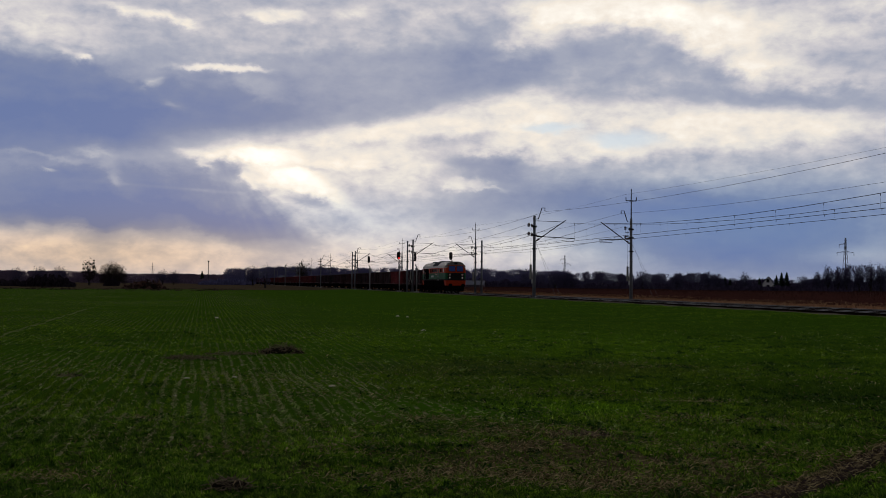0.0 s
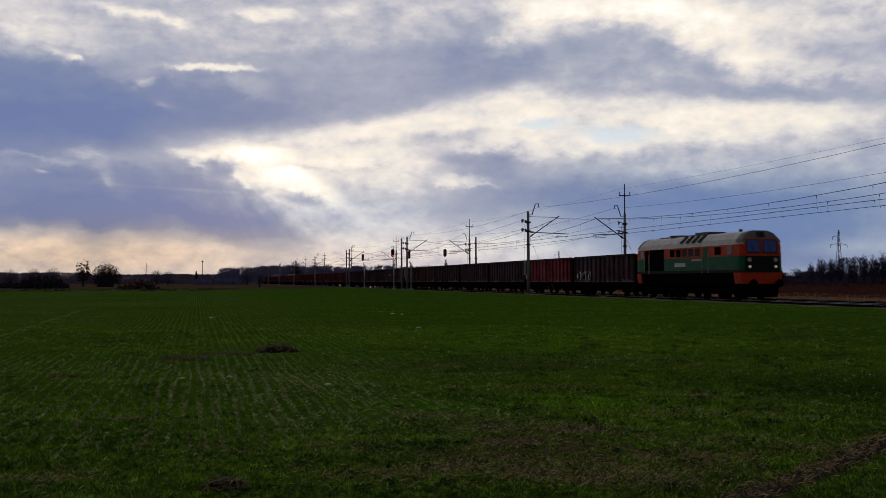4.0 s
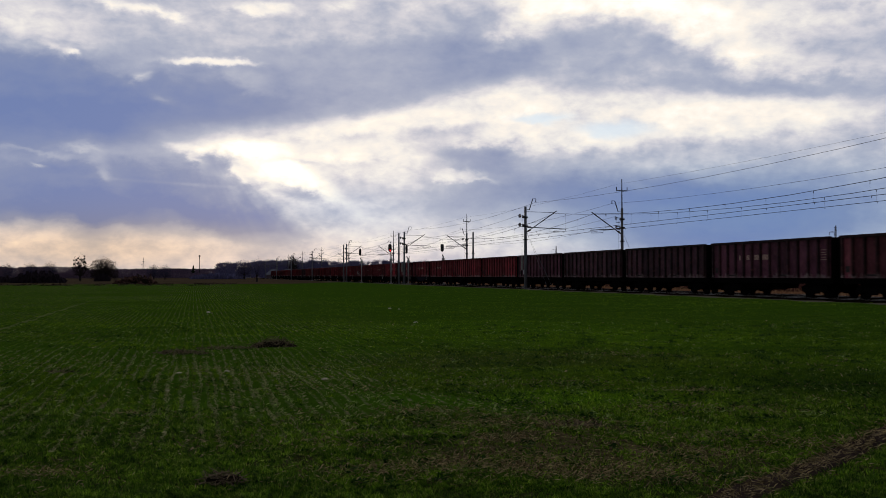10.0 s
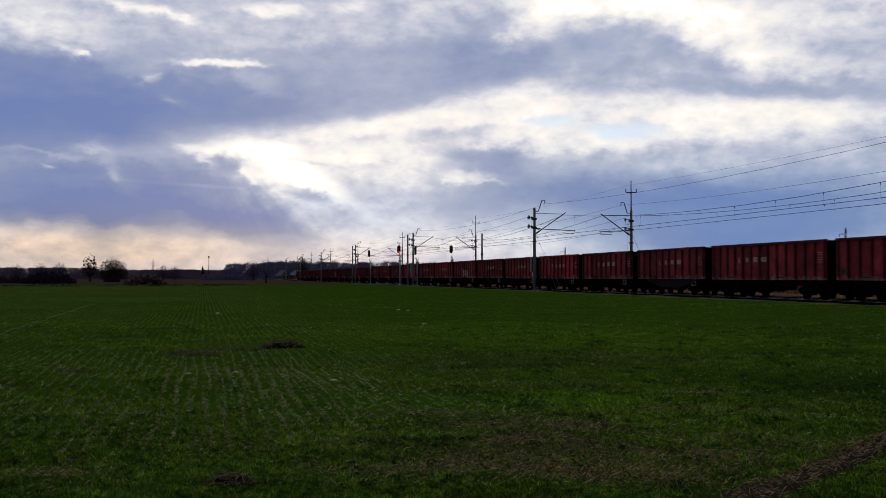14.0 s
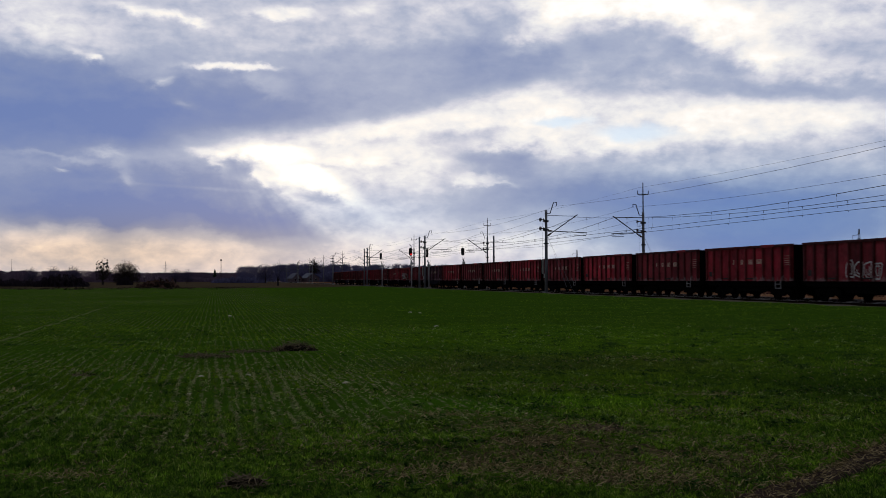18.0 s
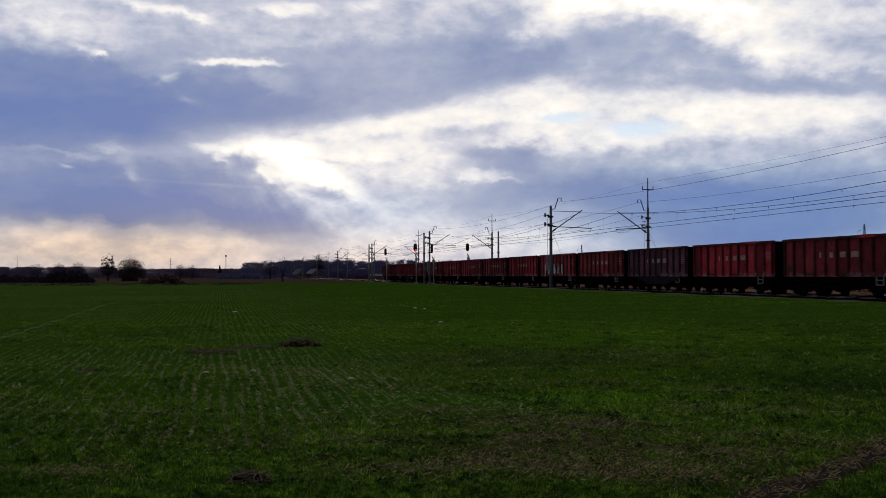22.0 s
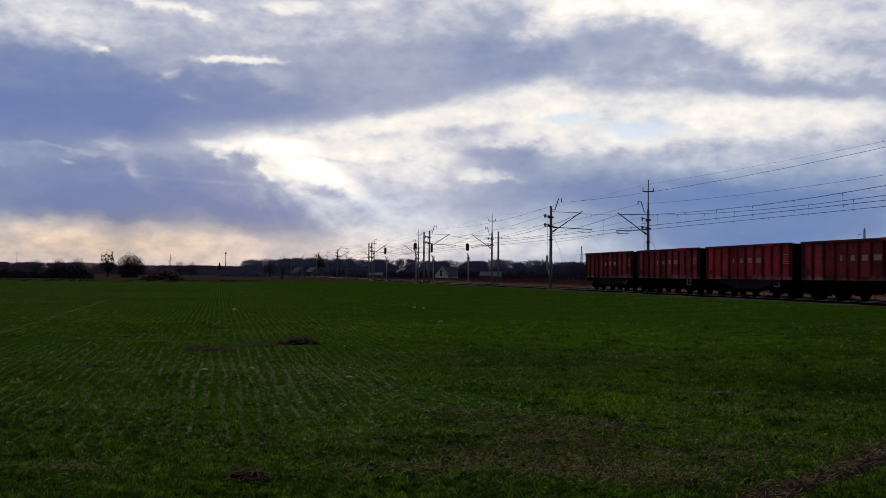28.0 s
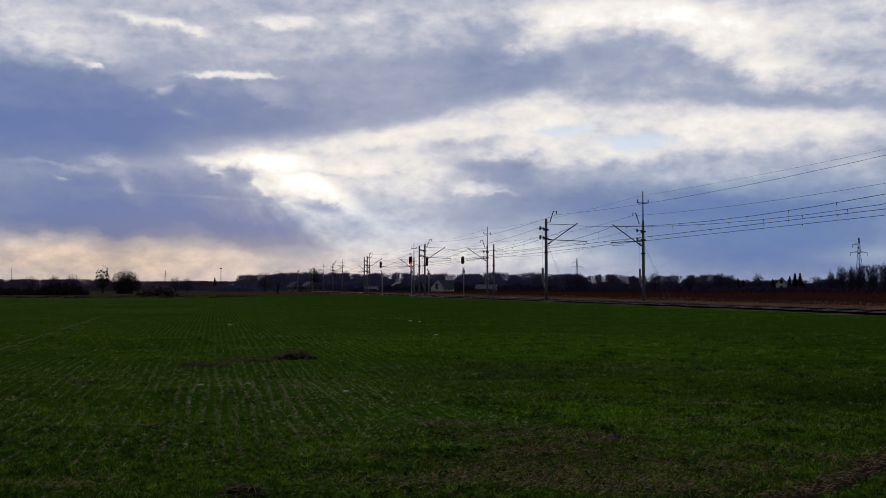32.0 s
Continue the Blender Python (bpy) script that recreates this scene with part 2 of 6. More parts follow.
build_sky()
sun_data = bpy.data.lights.new("sun", "SUN")
sun_data.energy, sun_data.angle, sun_data.color = 0.5, radians(12), (1.0, 0.9, 0.76)
sun = new("sun", sun_data)
sun_az, sun_el = skyward(515, 320)
sun.matrix_world = look((math.sin(sun_az) * 500, math.cos(sun_az) * 500, math.tan(sun_el) * 500), (0, 0, 0))

# ---------------------------------------------------------------- materials
def material(name, build):
    mat = bpy.data.materials.new(name)
    mat.use_nodes = True
    nt = mat.node_tree
    build(nt, nt.nodes["Principled BSDF"])
    return mat


def noise_fac(nt, scale, detail=5.0, rough=0.6, stretch=(1, 1, 1), turn=0.0):
    co = nt.nodes.new("ShaderNodeTexCoord")
    mp = nt.nodes.new("ShaderNodeMapping")
    mp.inputs["Scale"].default_value = stretch
    mp.inputs["Rotation"].default_value = (0, 0, turn)
    nt.links.new(co.outputs["Object"], mp.inputs[0])
    n = nt.nodes.new("ShaderNodeTexNoise")
    n.inputs["Scale"].default_value, n.inputs["Detail"].default_value, n.inputs["Roughness"].default_value = scale, detail, rough
    nt.links.new(mp.outputs[0], n.inputs["Vector"])
    return n.outputs["Fac"]


def ramp_of(nt, fac, stops):
    r = nt.nodes.new("ShaderNodeValToRGB")
    els = r.color_ramp.elements
    while len(els) < len(stops):
        els.new(0.5)
    for e, (p, c) in zip(els, stops):
        e.position, e.color = p, (*c, 1)
    nt.links.new(fac, r.inputs[0])
    return r.outputs["Color"]


def mix(nt, fac, a, b, blend="MIX"):
    n = nt.nodes.new("ShaderNodeMix")
    n.data_type, n.blend_type = "RGBA", blend
    for key, v in (("Factor", fac), ("A", a), ("B", b)):
        if hasattr(v, "links"):
            nt.links.new(v, n.inputs[key])
        else:
            n.inputs[key].default_value = v if key == "Factor" else (*v, 1)
    return n.outputs["Result"]


def bump(nt, bsdf, fac, strength, distance):
    b = nt.nodes.new("ShaderNodeBump")
    b.inputs["Strength"].default_value, b.inputs["Distance"].default_value = strength, distance
    nt.links.new(fac, b.inputs["Height"])
    nt.links.new(b.outputs[0], bsdf.inputs["Normal"])


def random_of(nt):
    return nt.nodes.new("ShaderNodeObjectInfo").outputs["Random"]


def island_of(nt):
    return nt.nodes.new("ShaderNodeNewGeometry").outputs["Random Per Island"]


def plain(name, colour, roughness=0.7, metal=0.0, spread=0.25, scale=6.0, relief=0.0):
    """A painted, worn or raw surface: colour with cloudy wear at two scales."""
    def build(nt, bsdf):
        a = noise_fac(nt, scale, 6)
        b = noise_fac(nt, scale * 9, 3)
        dark = tuple(c * (1 - spread) for c in colour)
        light = tuple(min(1, c * (1 + spread)) for c in colour)
        col = ramp_of(nt, a, ((0.3, dark), (0.7, light)))
        col = mix(nt, 0.5, col, ramp_of(nt, b, ((0.35, dark), (0.65, light))))
        nt.links.new(col, bsdf.inputs["Base Color"])
        bsdf.inputs["Roughness"].default_value, bsdf.inputs["Metallic"].default_value = roughness, metal
        if roughness > 0.82:
            bsdf.inputs["Specular IOR Level"].default_value = 0.0
        if relief:
            bump(nt, bsdf, b, 0.5, relief)
    return material(name, build)


def wagon_paint(name, colour, rust, dirt):
    """Old wagon paint: faded coat, rust runs, and grime that settles in blotches."""
    def build(nt, bsdf):
        fade = noise_fac(nt, 1.3, 5)
        runs = noise_fac(nt, 5.0, 6, 0.65, (1, 1, 0.12))
        specks = noise_fac(nt, 30.0, 4, 0.7)
        col = ramp_of(nt, fade, ((0.32, tuple(c * 0.55 for c in colour)), (0.68, tuple(c * 1.4 for c in colour))))
        col = mix(nt, ramp_of(nt, runs, ((0.48, (0, 0, 0)), (0.66, (0.8, 0.8, 0.8)))), col, rust)
        col = mix(nt, ramp_of(nt, specks, ((0.5, (0, 0, 0)), (0.72, (0.6, 0.6, 0.6)))), col, dirt)
        # scuffed to pale primer and caked coal dust along the lower edge of the wall
        high = nt.nodes.new("ShaderNodeSeparateXYZ")
        nt.links.new(nt.nodes.new("ShaderNodeTexCoord").outputs["Object"], high.inputs[0])
        reach = nt.nodes.new("ShaderNodeMapRange")
        nt.links.new(high.outputs[2], reach.inputs["Value"])
        reach.inputs["From Min"].default_value, reach.inputs["From Max"].default_value = 1.1, 1.75
        reach.inputs["To Min"].default_value, reach.inputs["To Max"].default_value = 0.16, -0.22
        scuff = nt.nodes.new("ShaderNodeMath")
        scuff.operation = "ADD"
        nt.links.new(noise_fac(nt, 2.6, 6, 0.72, (1, 1, 0.45)), scuff.inputs[0])
        nt.links.new(reach.outputs["Result"], scuff.inputs[1])
        col = mix(nt, ramp_of(nt, scuff.outputs[0], ((0.56, (0, 0, 0)), (0.66, (0.7, 0.7, 0.7)))), col, (0.30, 0.23, 0.23))
        scab = noise_fac(nt, 3.4, 7, 0.75)
        col = mix(nt, ramp_of(nt, scab, ((0.53, (0, 0, 0)), (0.63, (0.7, 0.7, 0.7)))), col, tuple(c * 1.7 + 0.012 for c in rust))
        tone = ramp_of(nt, random_of(nt), ((0.0, (0.5, 0.5, 0.5)), (1.0, (1.45, 1.4, 1.4))))
        nt.links.new(mix(nt, 1.0, col, tone, "MULTIPLY"), bsdf.inputs["Base Color"])
        bsdf.inputs["Roughness"].default_value = 0.8
        bsdf.inputs["Specular IOR Level"].default_value = 0.12
        bump(nt, bsdf, specks, 0.35, 0.01)
    return material(name, build)


PAINT = {
    "red": wagon_paint("red_wagon_paint", (0.43, 0.026, 0.044), (0.25, 0.026, 0.034), (0.10, 0.022, 0.026)),
    "oxide": wagon_paint("oxide_wagon_paint", (0.30, 0.030, 0.042), (0.18, 0.028, 0.032), (0.08, 0.027, 0.030)),
    "brown": wagon_paint("brown_wagon_paint", (0.165, 0.042, 0.056), (0.12, 0.034, 0.036), (0.06, 0.034, 0.038)),
    "plum": wagon_paint("plum_wagon_paint", (0.13, 0.042, 0.07), (0.11, 0.036, 0.045), (0.055, 0.034, 0.044)),
    "dark": wagon_paint("dark_wagon_paint", (0.085, 0.036, 0.052), (0.085, 0.03, 0.034), (0.036, 0.026, 0.032)),
}
# darker copies of the wagon paints: the ribs' shade is put into the colour
POST = {k: wagon_paint("shaded_" + k + "_post", c, (0.06, 0.018, 0.017), (0.03, 0.018, 0.018)) for k, c in
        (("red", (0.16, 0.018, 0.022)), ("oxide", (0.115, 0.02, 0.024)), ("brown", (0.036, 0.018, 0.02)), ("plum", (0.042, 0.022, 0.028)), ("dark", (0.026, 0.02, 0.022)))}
# near black for running gear; on end walls it stands for gap shade
TRUCK = plain("brake_dust_and_gap_shade", (0.006, 0.0056, 0.0056), 0.9, 0.0, 0.4, 4.0, 0.004)
FISHBELLY = plain("grey_frame_paint", (0.022, 0.021, 0.030), 0.85, 0.0, 0.35, 3.0)
WHITE_MARK = plain("faded_white_stencil", (0.58, 0.39, 0.31), 0.85, 0.0, 0.45, 9.0)
CHALK = plain("pale_spray_paint", (0.62, 0.60, 0.58), 0.8, 0.0, 0.35, 14.0)
STEEL = plain("worn_bright_steel", (0.26, 0.25, 0.24), 0.45, 1.0, 0.2, 8.0)
RAIL_RUST = plain("rusty_rail_web", (0.014, 0.009, 0.007), 0.9, 0.0, 0.4, 6.0)
BALLAST = plain("track_ballast", (0.011, 0.0095, 0.009), 0.95, 0.0, 0.5, 9.0, 0.03)
SLEEPER = plain("oil_stained_sleeper", (0.012, 0.010, 0.0095), 0.95, 0.0, 0.35, 3.0, 0.004)
CONCRETE = plain("weathered_concrete", (0.30, 0.29, 0.27), 0.9, 0.0, 0.3, 3.0, 0.004)
MAST_STEEL = plain("galvanised_mast_steel", (0.17, 0.18, 0.205), 0.6, 0.2, 0.3, 4.0)
DARK_STEEL = plain("dark_fitting_steel", (0.05, 0.05, 0.055), 0.6, 0.4, 0.3, 6.0)
WIRE = plain("oxidised_copper_wire", (0.05, 0.05, 0.055), 0.6, 0.5, 0.2, 2.0)
CERAMIC = plain("brown_glazed_insulator", (0.06, 0.03, 0.025), 0.25, 0.0, 0.2, 5.0)
BLACK = plain("matt_black_housing", (0.012, 0.012, 0.013), 0.6, 0.0, 0.3, 6.0)
STEP_GREY = plain("pale_step_paint", (0.20, 0.195, 0.20), 0.7, 0.0, 0.3, 5.0)
PALE_POST = plain("pale_signal_post", (0.42, 0.42, 0.43), 0.6, 0.0, 0.25, 5.0)
ORANGE = plain("orange_locomotive_paint", (0.52, 0.046, 0.010), 0.55, 0.0, 0.45, 2.6)
GREEN = plain("green_locomotive_paint", (0.014, 0.105, 0.045), 0.6, 0.0, 0.5, 2.6)
CREAM = plain("cream_roof_paint", (0.50, 0.45, 0.40), 0.6, 0.0, 0.45, 2.2)
for coat in (ORANGE, GREEN, BLACK):
    coat.node_tree.nodes["Principled BSDF"].inputs["Specular IOR Level"].default_value = 0.15
ROOF_SOOT = plain("sooty_roof_paint", (0.17, 0.15, 0.135), 0.7, 0.0, 0.5, 3.0)
GREY_SKIRT = plain("grey_sill_paint", (0.06, 0.05, 0.05), 0.85, 0.0, 0.35, 3.0)


def build_glass(nt, bsdf):
    # the blue base colour is the sky's reflection, laid into the pane
    bsdf.inputs["Base Color"].default_value = (0.02, 0.06, 0.32, 1)
    bsdf.inputs["Roughness"].default_value = 0.06
    bsdf.inputs["IOR"].default_value = 1.5


GLASS = material("sky_tinted_windscreen_glass", build_glass)


def build_dark_glass(nt, bsdf):
    bsdf.inputs["Base Color"].default_value = (0.015, 0.016, 0.02, 1)
    bsdf.inputs["Roughness"].default_value = 0.18
    bsdf.inputs["Specular IOR Level"].default_value = 0.25


DARK_GLASS = material("dark_window_glass", build_dark_glass)


def lamp_glow(name, colour, strength):
    def build(nt, bsdf):
        bsdf.inputs["Base Color"].default_value = (*colour, 1)
        bsdf.inputs["Emission Color"].default_value = (*colour, 1)
        bsdf.inputs["Emission Strength"].default_value = strength
    return material(name, build)


RED_LIGHT = lamp_glow("lit_red_lens", (1.0, 0.02, 0.02), 1.5)
HEAD_LIGHT = lamp_glow("lit_headlamp_lens", (1.0, 0.85, 0.8), 0.22)


ROW = 0.18            # spacing of the drilled rows
WORN = (3.3, 8.9, 1.5, 2.3)   # a worn patch: across and along the line, half-widths


CROP_TINTS = ((3.9, 12.5, 2.2, 0.9, (1.12, 1.26, 0.9)), (8.5, 27.0, 6.5, 8.0, (1.22, 1.24, 1.0)), (5.8, 18.5, 3.4, 2.6, (0.95, 0.80, 1.7)), (9.8, 13.5, 3.2, 3.0, (0.80, 0.82, 1.05)))


def patchy(nt, col):
    """Tints of the crop: soft-edged patches across and along the line, some lusher or poorer, one just brighter, one
    darker.
    """
    co = nt.nodes.new("ShaderNodeTexCoord")
    ragged = noise_fac(nt, 0.9, 4, 0.65)
    for q, a, wide, deep, tint in CROP_TINTS:
        mp = nt.nodes.new("ShaderNodeMapping")
        mp.vector_type = "TEXTURE"
        mp.inputs["Location"].default_value, mp.inputs["Scale"].default_value = (q, a, 0), (wide, deep, 1)
        mp.inputs["Rotation"].default_value = (0, 0, -radians(TURN))
        nt.links.new(co.outputs["Object"], mp.inputs[0])
        size = nt.nodes.new("ShaderNodeVectorMath")
        size.operation = "LENGTH"
        nt.links.new(mp.outputs[0], size.inputs[0])
        far = nt.nodes.new("ShaderNodeMath")
        far.operation = "MULTIPLY_ADD"
        nt.links.new(ragged, far.inputs[0])
        far.inputs[1].default_value = 1.6
        nt.links.new(size.outputs["Value"], far.inputs[2])
        ease = nt.nodes.new("ShaderNodeMapRange")
        ease.interpolation_type = "SMOOTHSTEP"
        nt.links.new(far.outputs[0], ease.inputs["Value"])
        ease.inputs["From Min"].default_value, ease.inputs["From Max"].default_value = 1.2, 2.1
        ease.inputs["To Min"].default_value, ease.inputs["To Max"].default_value = 1.0, 0.0
        col = mix(nt, ease.outputs["Result"], col, mix(nt, 1.0, col, tint, "MULTIPLY"))
    return col


def build_field(nt, bsdf):
    """Young winter cereal on brown soil: soil lines between the drills, thin and dense patches, old straw."""
    co = nt.nodes.new("ShaderNodeTexCoord")
    sep = nt.nodes.new("ShaderNodeSeparateXYZ")
    nt.links.new(co.outputs["Object"], sep.inputs[0])
    patch = noise_fac(nt, 0.09, 5, 0.6)
    fine = noise_fac(nt, 9.0, 5, 0.7)
    mid = noise_fac(nt, 1.2, 5, 0.65)
    wob = nt.nodes.new("ShaderNodeMath")
    wob.operation = "MULTIPLY_ADD"
    nt.links.new(mid, wob.inputs[0])
    wob.inputs[1].default_value = 0.06
    nt.links.new(sep.outputs[0], wob.inputs[2])
    wave = nt.nodes.new("ShaderNodeMath")
    wave.operation = "MULTIPLY"
    nt.links.new(wob.outputs[0], wave.inputs[0])
    wave.inputs[1].default_value = 2 * math.pi / ROW
    sine = nt.nodes.new("ShaderNodeMath")
    sine.operation = "SINE"
    nt.links.new(wave.outputs[0], sine.inputs[0])
    drill = ramp_of(nt, sine.outputs[0], ((0.40, (0, 0, 0)), (0.95, (1, 1, 1))))
    broken = ramp_of(nt, noise_fac(nt, 3.5, 4, 0.7), ((0.40, (0, 0, 0)), (0.56, (1, 1, 1))))
    broken = mix(nt, 1.0, broken, ramp_of(nt, noise_fac(nt, 16.0, 3, 0.7), ((0.42, (0.1, 0.1, 0.1)), (0.56, (1, 1, 1)))), "MULTIPLY")
    drill = mix(nt, 1.0, drill, broken, "MULTIPLY")
    edge = nt.nodes.new("ShaderNodeMapRange")
    nt.links.new(wob.outputs[0], edge.inputs["Value"])
    edge.inputs["From Min"].default_value, edge.inputs["From Max"].default_value = 3.0, 8.0
    edge.inputs["To Min"].default_value, edge.inputs["To Max"].default_value = 1.0, 0.12
    drill = mix(nt, 1.0, drill, edge.outputs["Result"], "MULTIPLY")
    green = ramp_of(nt, mid, ((0.3, (0.036, 0.083, 0.006)), (0.7, (0.056, 0.122, 0.009))))
    green = mix(nt, ramp_of(nt, fine, ((0.45, (0, 0, 0)), (0.7, (0.5, 0.5, 0.5)))), green, (0.026, 0.060, 0.007))
    green = patchy(nt, green)
    soil = ramp_of(nt, fine, ((0.3, (0.16, 0.12, 0.07)), (0.7, (0.50, 0.41, 0.26))))
    thin = ramp_of(nt, patch, ((0.40, (0.12, 0.12, 0.12)), (0.60, (1, 1, 1))))
    gap = mix(nt, 1.0, mix(nt, 1.0, drill, thin, "MULTIPLY"), (0.95, 0.95, 0.95), "MULTIPLY")
    col = mix(nt, gap, green, soil)
    # darker crumbly soil shows between the tufts close by
    nigh = nt.nodes.new("ShaderNodeMapRange")
    nt.links.new(sep.outputs[1], nigh.inputs["Value"])
    nigh.inputs["From Min"].default_value, nigh.inputs["From Max"].default_value = 9.0, 12.0
    nigh.inputs["To Min"].default_value, nigh.inputs["To Max"].default_value = 0.85, 0.0
    earth = ramp_of(nt, noise_fac(nt, 22.0, 5, 0.75), ((0.38, (0.012, 0.010, 0.006)), (0.58, (0.07, 0.052, 0.026)), (0.72, (0.20, 0.15, 0.08))))
    col = mix(nt, nigh.outputs["Result"], col, earth)
    # a worn patch of bare earth and dead grass
    worn = nt.nodes.new("ShaderNodeMapping")
    worn.vector_type = "TEXTURE"
    worn.inputs["Location"].default_value = WORN[:2] + (0,)
    worn.inputs["Rotation"].default_value = (0, 0, -radians(TURN))
    worn.inputs["Scale"].default_value = WORN[2:] + (1,)
    nt.links.new(co.outputs["Object"], worn.inputs[0])
    size = nt.nodes.new("ShaderNodeVectorMath")
    size.operation = "LENGTH"
    nt.links.new(worn.outputs[0], size.inputs[0])
    far = nt.nodes.new("ShaderNodeMath")
    far.operation = "MULTIPLY_ADD"
    nt.links.new(noise_fac(nt, 2.2, 5, 0.7), far.inputs[0])
    far.inputs[1].default_value = 2.2
    nt.links.new(size.outputs["Value"], far.inputs[2])
    ease = nt.nodes.new("ShaderNodeMapRange")
    nt.links.new(far.outputs[0], ease.inputs["Value"])
    ease.inputs["From Min"].default_value, ease.inputs["From Max"].default_value = 1.5, 2.1
    ease.inputs["To Min"].default_value, ease.inputs["To Max"].default_value = 0.85, 0.0
    col = mix(nt, ease.outputs["Result"], col, ramp_of(nt, fine, ((0.35, (0.022, 0.016, 0.008)), (0.65, (0.20, 0.145, 0.075)))))
    nt.links.new(col, bsdf.inputs["Base Color"])
    bsdf.inputs["Roughness"].default_value = 1.0
    bsdf.inputs["Specular IOR Level"].default_value = 0.0
    bump(nt, bsdf, fine, 0.8, 0.05)


FIELD = material("cereal_field", build_field)


def build_rough(name, low, high, scale):
    def build(nt, bsdf):
        a = noise_fac(nt, scale, 6, 0.65)
        b = noise_fac(nt, scale * 14, 4, 0.7)
        col = ramp_of(nt, a, ((0.3, low), (0.7, high)))
        col = mix(nt, ramp_of(nt, b, ((0.4, (0, 0, 0)), (0.75, (0.6, 0.6, 0.6)))), col, tuple(c * 0.5 for c in low))
        nt.links.new(col, bsdf.inputs["Base Color"])
        bsdf.inputs["Roughness"].default_value = 1.0
        bsdf.inputs["Specular IOR Level"].default_value = 0.0
        bump(nt, bsdf, b, 0.8, 0.1)
    return material(name, build)


HEATH = build_rough("dead_russet_heath", (0.046, 0.017, 0.014), (0.086, 0.032, 0.024), 0.12)
STRAW = build_rough("dry_straw_grass", (0.22, 0.112, 0.058), (0.40, 0.215, 0.112), 0.3)
VERGE = build_rough("trodden_verge", (0.105, 0.085, 0.064), (0.20, 0.165, 0.125), 0.5)
PALE_LINE = build_rough("yellowed_crop_line", (0.11, 0.15, 0.04), (0.21, 0.25, 0.08), 0.5)
MEADOW = build_rough("brown_meadow", (0.06, 0.044, 0.026), (0.12, 0.086, 0.05), 0.06)
HEAP_SOIL = build_rough("dark_heap_soil", (0.018, 0.014, 0.010), (0.040, 0.030, 0.021), 4.0)
SOIL = build_rough("bare_soil", (0.045, 0.031, 0.025), (0.10, 0.070, 0.056), 2.0)


def leafy(name, low, high, through_=0.0):
    """Leaves, blades and twigs, each a little different; through_: share of light that shines through them."""
    def build(nt, bsdf):
        nt.links.new(ramp_of(nt, island_of(nt), ((0.0, low), (1.0, high))), bsdf.inputs["Base Color"])
        bsdf.inputs["Roughness"].default_value = 0.8
        bsdf.inputs["Specular IOR Level"].default_value = 0.03
        if through_:
            thin = nt.nodes.new("ShaderNodeBsdfTranslucent")
            nt.links.new(bsdf.inputs["Base Color"].links[0].from_socket, thin.inputs["Color"])
            both = nt.nodes.new("ShaderNodeMixShader")
            both.inputs[0].default_value = through_
            nt.links.new(bsdf.outputs[0], both.inputs[1])
            nt.links.new(thin.outputs[0], both.inputs[2])
            nt.links.new(both.outputs[0], nt.nodes["Material Output"].inputs["Surface"])
    return material(name, build)




def build_blades(nt, bsdf, tones=((0.0, (0.016, 0.042, 0.004)), (0.5, (0.095, 0.215, 0.013)), (0.84, (0.20, 0.38, 0.03)), (1.0, (0.40, 0.46, 0.13))), clump=1.0):
    """Grass blades: each its own green, yellower and barer in patches."""
    own = ramp_of(nt, island_of(nt), tones)
    broad = ramp_of(nt, noise_fac(nt, 0.28, 5, 0.6), ((0.32, (0.62, 0.66, 0.6)), (0.68, (1.35, 1.3, 1.1))))
    wide = ramp_of(nt, noise_fac(nt, 0.05, 4, 0.6), ((0.35, (0.75, 0.8, 0.8)), (0.65, (1.3, 1.2, 1.0))))
    broad = mix(nt, 1.0, broad, wide, "MULTIPLY")
    small = ramp_of(nt, noise_fac(nt, 3.2, 4, 0.65), ((0.35, (1 - 0.5 * clump, 1 - 0.45 * clump, 1 - 0.42 * clump)), (0.65, (1 + 0.45 * clump, 1 + 0.38 * clump, 1 + 0.25 * clump))))
    tuft = ramp_of(nt, noise_fac(nt, 14.0, 3, 0.6), ((0.38, (1 - 0.66 * clump, 1 - 0.6 * clump, 1 - 0.56 * clump)), (0.62, (1 + 0.6 * clump, 1 + 0.55 * clump, 1 + 0.45 * clump))))
    small = mix(nt, 1.0, small, tuft, "MULTIPLY")
    col = patchy(nt, mix(nt, 1.0, mix(nt, 1.0, own, broad, "MULTIPLY"), small, "MULTIPLY"))
    nt.links.new(col, bsdf.inputs["Base Color"])
    bsdf.inputs["Roughness"].default_value, bsdf.inputs["Specular IOR Level"].default_value = 0.7, 0.04
    thin = nt.nodes.new("ShaderNodeBsdfTranslucent")
    nt.links.new(col, thin.inputs["Color"])
    both = nt.nodes.new("ShaderNodeMixShader")
    both.inputs[0].default_value = 0.4
    nt.links.new(bsdf.outputs[0], both.inputs[1])
    nt.links.new(thin.outputs[0], both.inputs[2])
    nt.links.new(both.outputs[0], nt.nodes["Material Output"].inputs["Surface"])


BLADE = material("green_blades", build_blades)


def build_low_blades(nt, bsdf):
    build_blades(nt, bsdf, ((0.0, (0.058, 0.125, 0.006)), (0.8, (0.12, 0.23, 0.012)), (1.0, (0.22, 0.33, 0.04))), 0.75)


